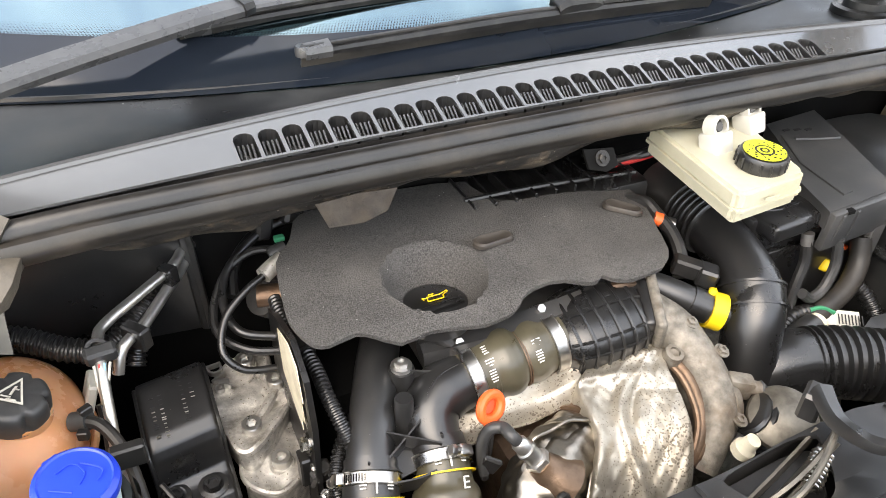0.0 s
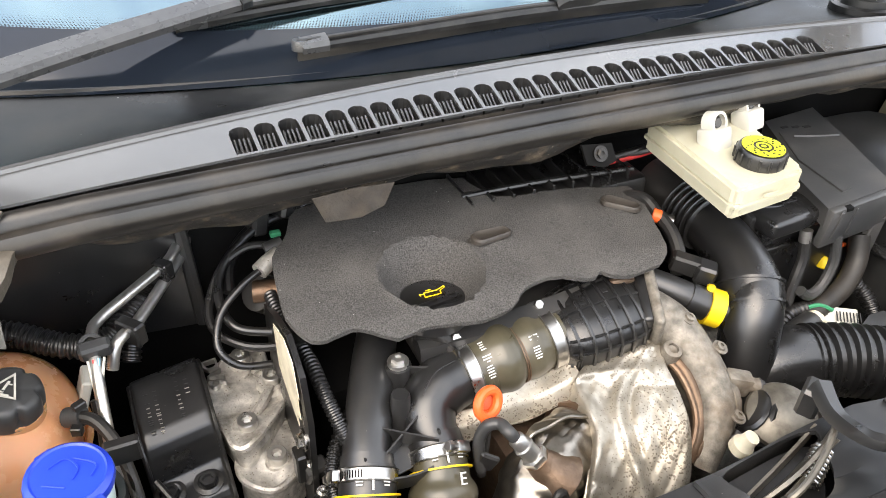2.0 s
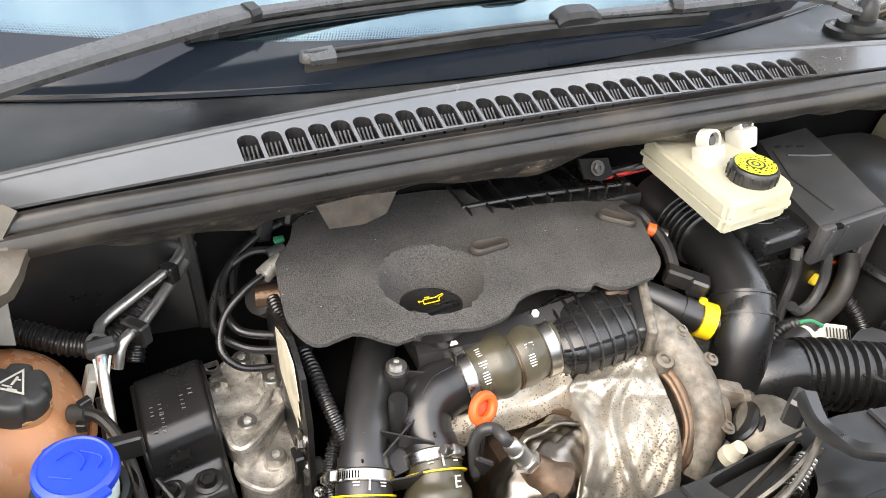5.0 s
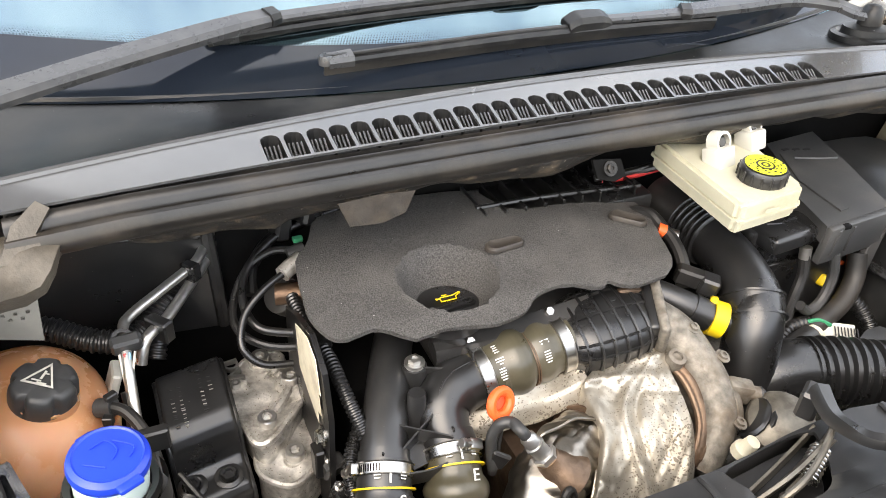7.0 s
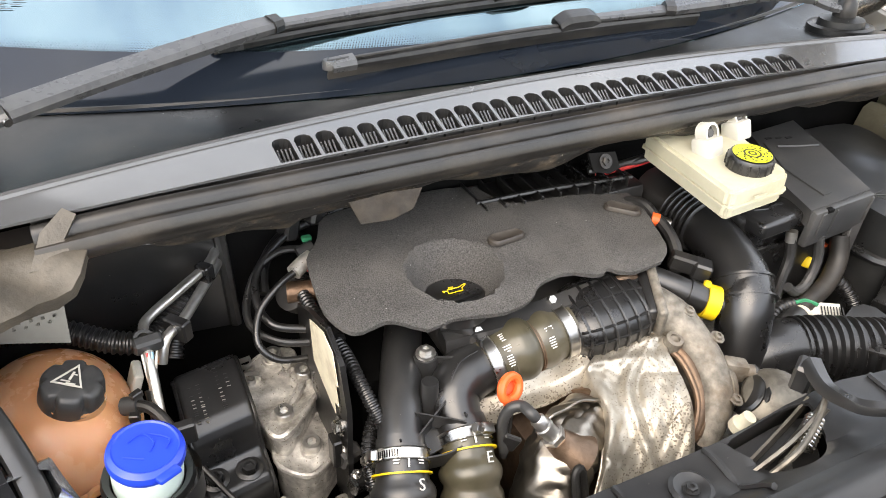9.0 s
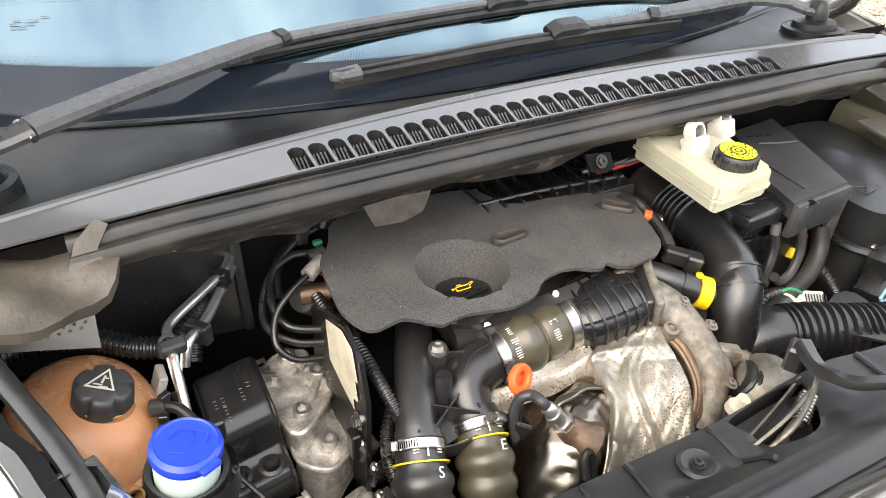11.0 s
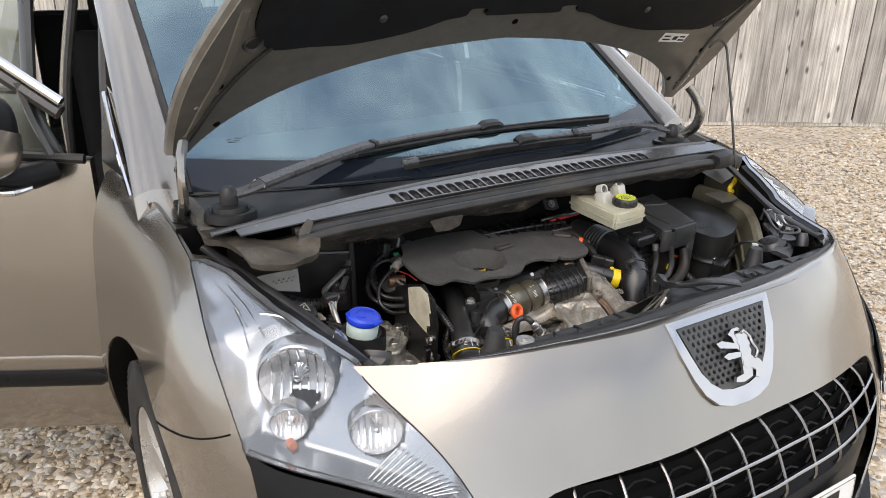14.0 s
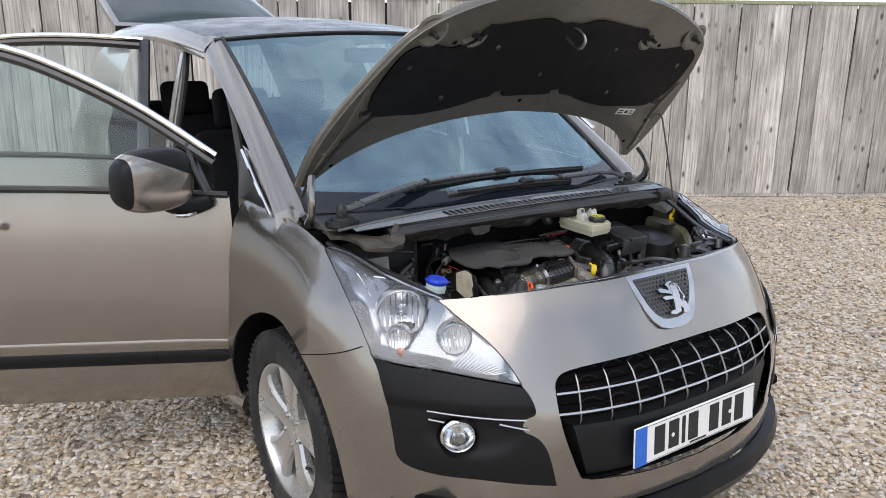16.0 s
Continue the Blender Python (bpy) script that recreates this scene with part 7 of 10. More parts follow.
def engine_cover():
    e = thing("engine_cover", "charcoal felt engine sound cover with an oil filler opening", "engine cover", (-0.1, -0.2, 0.83))
    out = [(-0.338, -0.150), (-0.312, -0.112), (-0.290, -0.070), (-0.20, -0.060), (-0.090, -0.070), (-0.076, -0.092), (-0.064, -0.122), (-0.04, -0.134), (0.02, -0.138), (0.110, -0.140), (0.126, -0.146), (0.121, -0.182), (0.097, -0.240), (0.082, -0.276), (0.074, -0.290), (0.054, -0.306),
           (0.012, -0.312), (-0.010, -0.306), (-0.020, -0.297), (-0.032, -0.303), (-0.052, -0.296), (-0.069, -0.289), (-0.099, -0.290), (-0.118, -0.298), (-0.132, -0.308), (-0.167, -0.313), (-0.214, -0.306), (-0.236, -0.306), (-0.256, -0.309), (-0.270, -0.300), (-0.295, -0.285), (-0.323, -0.291), (-0.340, -0.280), (-0.349, -0.245), (-0.347, -0.205)]
    ox, oy = -0.194, -0.256
    hole = [(ox + 0.0285 * math.cos(t), oy + 0.0235 * math.sin(t)) for t in [2 * math.pi * k / 28 for k in range(28)]]

    def place(a, c):
        d = math.hypot((a - ox - 0.004) / 0.055, (c - oy - 0.021) / 0.056)
        z = 0.858 - 0.10 * max(0, a - 0.0) + 0.004 * math.sin(8 * a) * math.sin(13 * c)
        z -= 0.034 * (1 - d ** 3.2) if d < 1 else 0
        z += 0.0035 * math.exp(-((d - 1.05) / 0.06) ** 2) + 0.0009 * math.sin(41 * a + 2 * math.sin(23 * c)) * math.sin(37 * c)
        front = max(0, -0.285 - c)
        z -= 0.25 * front
        for px, py in ((-0.107, -0.210), (0.081, -0.203)):
            z += 0.004 * math.exp(-(((a - px) / 0.03) ** 2 + ((c - py) / 0.022) ** 2))
        return Vector((a, c, z))

    outline = [(q.x, q.y) for q in smooth_path([(x, y, 0) for x, y in out], 3, True)]
    rng = random.Random(3)
    outline = [(x + rng.uniform(-0.0008, 0.0008), y + rng.uniform(-0.0008, 0.0008)) for x, y in outline]
    put("felt", sheet(outline, [hole], place, 0.0065, 0.006), M_FELT, e, "woven charcoal felt moulding", 60)
    cap = put("oil_filler_cap", lathe([(0.040, -0.012), (0.040, 0.0), (0.034, 0.004), (0.0, 0.005)], (ox - 0.002, oy + 0.004, 0.830), (0, 0, 1), 36), M_BLACK, e, "black oil filler cap with a yellow symbol")
    put("cap_grip", box((ox - 0.002, oy - 0.004, 0.836), (0.062, 0.010, 0.008), 0.003, 2, (0, 0, 8)), M_BLACK, cap)
    # oil-can symbol
    w0 = Vector((ox + 0.002, oy + 0.012, 0.8362))
    can = [(-0.010, -0.003), (0.008, -0.003), (0.009, 0.002), (0.016, 0.006), (0.015, 0.0075), (0.006, 0.004), (-0.009, 0.004), (-0.010, -0.003)]
    sym = join(*[tube([w0 + Vector((*p, 0)), w0 + Vector((*q, 0))], 0.0007, 5, 1) for p, q in list(zip(can, can[1:])) + [((-0.010, 0.002), (-0.0145, 0.004)), ((-0.0145, 0.004), (-0.0135, 0.0005)), ((-0.003, 0.004), (-0.003, 0.0065)), ((-0.006, 0.007), (0.000, 0.007))]])
    put("oil_symbol", sym, M_YELLOW, cap, "yellow oil-can symbol", 0)
    for px, py, ang in ((-0.107, -0.210, 3), (0.076, -0.198, -50)):
        bm = bmesh.new()
        rows = []
        for h, k in ((0.0, 1.0), (0.004, 0.98), (0.006, 0.85), (0.004, 0.62), (0.0035, 0.0)):
            rows.append([bm.verts.new((k * ((0.016 if math.cos(t) > 0 else -0.016) + (0.010 if math.cos(t) < 0 else 0.008) * math.cos(t)), k * (0.0105 if math.cos(t) < 0 else 0.0085) * math.sin(t) * (1 if abs(math.cos(t)) > 0.02 else 0.8), h)) for t in [2 * math.pi * (j + 0.5) / 24 for j in range(24)]])
        for a, b in zip(rows, rows[1:]):
            for j in range(24):
                bm.faces.new((a[j], a[(j + 1) % 24], b[(j + 1) % 24], b[j]))
        bmesh.ops.transform(bm, matrix=Matrix.Translation(place(px, py) + Vector((0, 0, 0.001))) @ Matrix.Rotation(radians(ang), 4, "Z"), verts=bm.verts)
        bmesh.ops.recalc_face_normals(bm, faces=bm.faces)
        put("rubber_mount", bm, M_MOUNT, e, "keyhole-shaped brown-black rubber mount")


def clamp(path_a, path_b, r, parent, worm=(0, 0, 1)):
    """A worm-drive hose clamp between two points of a hose: rolled band, slotted housing, hex screw."""
    a, b = Vector(path_a), Vector(path_b)
    ax = (b - a).normalized()
    w = (b - a).length
    c = put("hose_clamp", lathe([(r, 0), (r + 0.0026, 0.0002), (r + 0.0016, 0.0014), (r + 0.0013, w * 0.5), (r + 0.0016, w - 0.0014), (r + 0.0026, w - 0.0002), (r, w)], a, ax, 40), M_STEEL, parent, "bright steel hose clamp")
    up = (Vector(worm) - Vector(worm).dot(ax) * ax).normalized()
    side = ax.cross(up)
    m = (a + b) / 2 + up * (r + 0.0055)
    f = facing(m, side, up)
    house = box((0, 0, 0), (0.017, 0.0085, w * 0.9), 0.002, 2)
    bmesh.ops.transform(house, matrix=f, verts=house.verts)
    put("clamp_housing", house, M_STEEL, c, "pressed clamp housing")
    put("clamp_screw", join(tube([m + side * 0.007, m + side * 0.013], 0.0044, 10, 2), lathe([(0, 0.006), (0.0048, 0.006), (0.0055, 0.005), (0.0055, 0)], m + side * 0.013, side, 6)), M_STEEL, c, "hex clamp screw")
    for k in range(9):
        q = math.radians(14 + 5.5 * k)
        d = up * math.cos(q) - side * math.sin(q)
        g = facing(a.lerp(b, 0.5) + d * (r + 0.0015), ax, d.cross(ax))
        slot = box((0, 0, 0), (w * 0.55, 0.0011, 0.0007))
        bmesh.ops.transform(slot, matrix=g, verts=slot.verts)
        put("clamp_slot", slot, M_VOID, c, "", 0)
    return c


def hose_print(at, along, out, parent, widths, pitch=0.0036):
    """Rows of small printed bars on a hose, at a point of its surface."""
    along, out = Vector(along).normalized(), Vector(out).normalized()
    across = along.cross(out)
    for k, w in enumerate(widths):
        p = Vector(at) + across * pitch * (k - len(widths) / 2) + out * 0.0004
        bar = box((0, 0, 0), (w, 0.0013, 0.0006))
        bmesh.ops.transform(bar, matrix=facing(p, along, across), verts=bar.verts)
        put("hose_mark", bar, M_WHITE_INK, parent, "", 0)


def charge_pipes():
    """Black moulded pipe pair with its web, and the smoked hoses."""
    p = thing("charge_air_pipe", "black moulded charge air pipes joined by a cross-ribbed web", "air pipe", (-0.26, -0.30, 0.70))
    left = [(-0.232, -0.185, 0.774), (-0.250, -0.225, 0.777), (-0.268, -0.262, 0.775), (-0.290, -0.310, 0.766), (-0.305, -0.345, 0.753), (-0.316, -0.376, 0.737)]
    put("pipe", tube(left, [0.0225, 0.0225, 0.023, 0.0235, 0.024, 0.0245], 28, 8), M_BLACK_M, p, "long black moulded pipe", 60)
    right = [(-0.160, -0.304, 0.772), (-0.190, -0.306, 0.769), (-0.214, -0.312, 0.766), (-0.232, -0.326, 0.758), (-0.237, -0.347, 0.747), (-0.237, -0.372, 0.734)]
    put("elbow", tube(right, [0.0295, 0.031, 0.032, 0.030, 0.026, 0.0255], 28, 8), M_BLACK, p, "black moulded elbow", 60)
    put("mould_line", tube([Vector(q) + Vector((-0.006, -0.004, r)) for q, r in zip(right[1:], (0.0303, 0.0312, 0.029, 0.025, 0.0245))], 0.0012, 6, 6), M_BLACK, p)
    def deck(a, c):
        return Vector((a, c, 0.754 + 0.34 * (c + 0.33)))
    web = sheet([(-0.272, -0.262), (-0.240, -0.268), (-0.222, -0.298), (-0.240, -0.325), (-0.236, -0.368), (-0.302, -0.378), (-0.296, -0.335), (-0.280, -0.285)], [], deck, 0.03, 0.004)
    put("web", web, M_BLACK_M, p, "flat black web between the pipes")
    for a, b, h in (((-0.296, -0.334, 0.755), (-0.240, -0.368, 0.748), 0.022), ((-0.302, -0.366, 0.742), (-0.238, -0.330, 0.757), 0.022), ((-0.252, -0.284, 0.772), (-0.218, -0.300, 0.772), 0.024), ((-0.272, -0.290, 0.766), (-0.252, -0.282, 0.768), 0.02)):
        put("web_rib", flat_blade([a, Vector(a).lerp(Vector(b), 0.5), b], [0.0028, 0.0028], [h, h]), M_BLACK_M, p)
    put("web_rib", flat_blade([(-0.304, -0.378, 0.728), (-0.270, -0.384, 0.728), (-0.234, -0.378, 0.728)], [0.003, 0.003], [0.026, 0.026]), M_BLACK_M, p)
    put("web_post", lathe([(0, 0.034), (0.0085, 0.034), (0.0098, 0.031), (0.0105, 0.004), (0.014, -0.004)], (-0.262, -0.326, 0.759), (0, 0, 1), 20), M_BLACK_M, p, "black plastic stud")
    put("web_boss", lathe([(0.010, 0.014), (0.0135, 0.013), (0.0145, -0.01)], (-0.249, -0.287, 0.780), (0, 0, 1), 20), M_BLACK_M, p)
    put("web_bolt", join(lathe([(0, 0.003), (0.0105, 0.003), (0.0115, 0.0), (0.0115, -0.002)], (-0.249, -0.287, 0.793), (0, 0, 1), 20), bolt((-0.249, -0.287, 0.796), (0, 0, 1), 0.0075, 0.007)), M_ALUPIPE, p, "plated flange bolt")
    for q in ((-0.314, -0.366, 0.764), (-0.237, -0.362, 0.764), (-0.190, -0.303, 0.801)):
        put("key_fin", box(q, (0.0025, 0.014, 0.010), 0.0006, 1, (-25, 0, -8)), M_BLACK, p)
    put("pipe_collar", tube([(-0.3075, -0.352, 0.750), (-0.312, -0.365, 0.743)], 0.0262, 28, 2), M_BLACK_M, p)
    put("pipe_collar", tube([(-0.237, -0.352, 0.7445), (-0.237, -0.364, 0.738)], 0.0280, 28, 2), M_BLACK, p)
    # short hose between the elbow and the resonator: two soft bellies with a wire ring in the fold
    h1 = thing("charge_hose", "smoked translucent silicone hose with steel clamps", "hose", (-0.13, -0.30, 0.76))
    ax = [(-0.190, -0.3055, 0.7685), (-0.158, -0.304, 0.774), (-0.130, -0.3035, 0.778), (-0.102, -0.303, 0.7815), (-0.070, -0.303, 0.785)]
    prof = [0.0312, 0.0316, 0.0316, 0.0318, 0.0322, 0.0335, 0.0368, 0.0388, 0.0392, 0.0378, 0.0328, 0.0352, 0.0366, 0.0364, 0.0340, 0.0322, 0.0318, 0.0316, 0.0316]
    put("hose", tube(ax, prof, 36, 12), M_HOSE, h1, "olive-brown smoked silicone hose", 60)
    axis = (Vector(ax[-1]) - Vector(ax[0])).normalized()
    for t, r in ((0.235, 0.0330), (0.275, 0.0336), (0.555, 0.0346), (0.575, 0.0344)):
        q = Vector(ax[0]).lerp(Vector(ax[-1]), t)
        put("hose_ring", tube([q - axis * 0.0007, q + axis * 0.0007], r, 36, 2), M_HOSE if t < 0.4 else M_RUSTY, h1, "raised ring round the hose")
    clamp(Vector(ax[0]) + axis * 0.004, Vector(ax[0]) + axis * 0.018, 0.0326, h1, (0.0, 0.75, 0.72))
    clamp(Vector(ax[-1]) - axis * 0.019, Vector(ax[-1]) - axis * 0.005, 0.0328, h1, (0.0, 0.72, 0.75))
    for t, r in ((0.245, 0.0335), (0.69, 0.0360)):
        q = Vector(ax[0]).lerp(Vector(ax[-1]), t)
        for deg, widths in ((8, (0.006, 0.005, 0.007, 0.006)), (34, (0.010, 0.010, 0.004)), (58, (0.007, 0.008, 0.007, 0.008, 0.006))):
            o = Vector((-0.12, -math.sin(radians(deg)), math.cos(radians(deg))))
            hose_print(q + o.normalized() * r, axis, o, h1, widths, 0.0030)
    for axis, name in ((((-0.310, -0.360, 0.746), (-0.321, -0.390, 0.726), (-0.328, -0.415, 0.694), (-0.331, -0.435, 0.64)), "a"), (((-0.237, -0.360, 0.740), (-0.243, -0.388, 0.724), (-0.251, -0.414, 0.694), (-0.257, -0.436, 0.64)), "b")):
        h = thing("intercooler_hose", "smoked silicone intercooler hose with yellow rings", "hose", axis[1], group="intercooler hoses")
        put("hose", tube(axis, [0.0278 if k < 8 else 0.0285 + 0.0062 * abs(math.sin(math.pi * (k - 8) / 6)) ** 0.8 for k in range(33)], 36, 10), M_HOSE if name == "b" else M_BLACK_M, h, "bellied silicone hose", 60)
        path = smooth_path(axis, 12)
        for k in (9, 16, 23):
            q, d = path[k], (path[k + 1] - path[k]).normalized()
            put("yellow_ring", tube([q - d * 0.0009, q + d * 0.0009], 0.0318, 36, 2), M_YELLOW, h, "yellow ring")
        clamp(path[2], path[2] + (path[5] - path[2]).normalized() * 0.013, 0.0285, h, (0.6, 0.1, 1) if name == "b" else (-0.9, -0.5, -0.1))
        for k, high in ((5, 0.0300), (12, 0.0343)):
            d = (path[k + 1] - path[k - 1]).normalized()
            o = Vector((0.05, -0.45, 0.85)) if k == 5 else Vector((0.35, -0.50, 0.75))
            o = (o - o.dot(d) * d).normalized()
            if k == 12:
                lettering("E" if name == "b" else "S", 0.017, facing(path[k] + o * high, (-d).cross(o), -d), M_WHITE_INK, h, "hose_letter")
            else:
                bm = box((0, 0, 0), (0.0020, 0.018, 0.0008))
                bmesh.ops.transform(bm, matrix=facing(path[k + 1] + o * high, (-d).cross(o), -d), verts=bm.verts)
                put("hose_mark", bm, M_WHITE_INK, h, "white printed mark", 0)
                for lean in (-0.5, 0.45):
                    o2 = (o + d.cross(o) * lean).normalized()
                    hose_print(path[k + 1] + o2 * high, d.cross(o2), o2, h, (0.006, 0.007, 0.005), 0.0030)


def resonator():
    r = thing("resonator", "black ribbed plastic resonator box on the turbo inlet", "resonator", (0.0, -0.31, 0.78))
    m = Matrix.Translation((-0.022, -0.305, 0.790)) @ Matrix.Rotation(radians(-4), 4, "Z") @ Matrix.Rotation(radians(-7), 4, "Y") @ Matrix.Rotation(radians(14), 4, "X")

    def t(bm):
        bmesh.ops.transform(bm, matrix=m, verts=bm.verts)
        return bm

    def section(x, grow=0.0, n=36):
        k = (1 - min(1, abs(x / 0.058)) ** 3.2) ** 0.5
        out = []
        for i in range(n):
            a = 2 * math.pi * i / n
            ca, sa = math.cos(a), math.sin(a)
            out.append(Vector((x, (0.018 + 0.029 * k + grow) * math.copysign(abs(ca) ** 0.72, ca), (0.014 + 0.022 * k + grow) * math.copysign(abs(sa) ** 0.72, sa))))
        return out

    bm = bmesh.new()
    xs = [-0.052, -0.050, -0.047, -0.042, -0.034, -0.022, 0.0, 0.022, 0.034, 0.042, 0.047, 0.050]
    rings = [[bm.verts.new(p) for p in section(x)] for x in xs]
    for a, b in zip(rings, rings[1:]):
        for i in range(36):
            bm.faces.new((a[i], a[(i + 1) % 36], b[(i + 1) % 36], b[i]))
    bm.faces.new(rings[0][::-1])
    bm.faces.new(rings[-1])
    bmesh.ops.recalc_face_normals(bm, faces=bm.faces)
    put("body", t(bm), M_BLACK, r, "black moulded body", 60)
    for k in range(6):
        x = -0.040 + 0.0155 * k
        s = section(x, 0.0012)
        put("cross_rib", t(tube(s + s[:1], 0.0021, 6, 1, cap=False)), M_BLACK, r)
    for a in (-12, 22, 52, 90, 128, 158, 190, 215):
        i = round(a / 360 * 36) % 36
        put("long_rib", t(tube([section(x, 0.0012)[i] for x in (-0.048, -0.042, -0.02, 0.02, 0.042, 0.047)], 0.0019, 6, 4)), M_BLACK, r)
    for x, y in ((-0.018, 0.006), (0.004, -0.004), (0.012, 0.012), (0.020, -0.012)):
        put("moulded_mark", t(box((x, y, 0.0365), (0.007, 0.005, 0.0012), 0.0004, 1)), M_BLACK, r)
    put("neck", t(tube([(-0.075, 0, -0.002), (-0.045, 0, 0)], [0.0305, 0.0315], 28, 3)), M_BLACK, r)
    put("neck_ring", t(tube([(-0.0555, 0, -0.001), (-0.0515, 0, -0.001)], 0.0335, 28, 2)), M_BLACK, r)
    put("flange", box((0.032, -0.315, 0.795), (0.014, 0.068, 0.066), 0.005, 3, (16, -6, -24)), M_BLACK, r, "black mounting flange")
    put("flange_bolt", join(lathe([(0.0048, 0.002), (0.0068, 0.002), (0.0072, -0.004)], (0.019, -0.299, 0.816), (-0.9, -0.3, 0.35), 18), lathe([(0, 0.0006), (0.0048, 0.0006)], (0.019, -0.299, 0.816), (-0.9, -0.3, 0.35), 6)), M_STEEL, r, "plated socket bolt")


def turbo():
    t = thing("turbocharger", "cast turbocharger housing, weathered and rust-stained", "turbocharger", (0.05, -0.40, 0.72))
    neck = [(0.036, -0.314, 0.793), (0.056, -0.335, 0.784), (0.066, -0.358, 0.772), (0.072, -0.390, 0.754), (0.067, -0.417, 0.738), (0.052, -0.438, 0.718), (0.028, -0.452, 0.688)]
    put("scroll", tube(neck, [0.029, 0.0265, 0.024, 0.0225, 0.021, 0.020, 0.020], 28, 8), M_TURBO, t, "cast aluminium scroll", 60)
    put("scroll_ridge", tube([Vector(q) + Vector((0.010, -0.004, 0.017)) for q in neck[1:6]], 0.0035, 8, 6), M_TURBO, t, "casting ridge")
    put("inlet_flange", box((0.041, -0.320, 0.795), (0.012, 0.080, 0.078), 0.006, 3, (16, -6, -24)), M_TURBO, t, "cast flange")
    put("face_plate", lathe([(0, 0.004), (0.050, 0.004), (0.056, 0.0), (0.057, -0.010), (0.050, -0.014)], (0.058, -0.392, 0.715), (-1, -0.35, 0.35), 36), M_TURBO, t, "cast face of the housing", 50)
    band = [(0.043, -0.360, 0.768), (0.049, -0.380, 0.762), (0.050, -0.402, 0.750), (0.045, -0.424, 0.736), (0.030, -0.442, 0.722), (0.008, -0.455, 0.708)]
    put("v_band", tube(band, 0.008, 12, 7, flat=0.6), M_RUSTY, t, "rust-brown clamp band")
    put("v_band_lip", tube([Vector(q) + Vector((0.010, 0.001, 0.002)) for q in band], 0.0042, 10, 7), M_RUSTY, t)
    put("v_band_lip", tube([Vector(q) + Vector((-0.010, -0.003, -0.002)) for q in band], 0.0042, 10, 7), M_RUSTY, t)
    put("oil_union", join(lathe([(0.006, 0.012), (0.0105, 0.011), (0.0115, 0.0), (0.0115, -0.02)], (0.038, -0.366, 0.772), (0.0, -0.35, 1), 18), lathe([(0, 0.006), (0.006, 0.008)], (0.038, -0.366, 0.772), (0.0, -0.35, 1), 18)), M_TURBO, t, "hollow oil union")
    put("side_boss", join(box((0.098, -0.413, 0.748), (0.030, 0.020, 0.026), 0.004, 2, (0, 10, -25)), tube([(0.105, -0.418, 0.748), (0.120, -0.426, 0.746)], 0.0085, 12, 2)), M_TURBO, t, "cast boss with a spigot")
    put("side_bolt", bolt((0.119, -0.425, 0.746), (1, -0.5, 0), 0.006, 0.006), M_BLACK_M, t)
    for q in ((0.068, -0.352, 0.801), (0.091, -0.384, 0.777), (0.074, -0.446, 0.737)):
        put("housing_bolt", bolt(q, (0.2, -0.3, 1), 0.006, 0.005), M_TURBO, t, "dull bolt head")


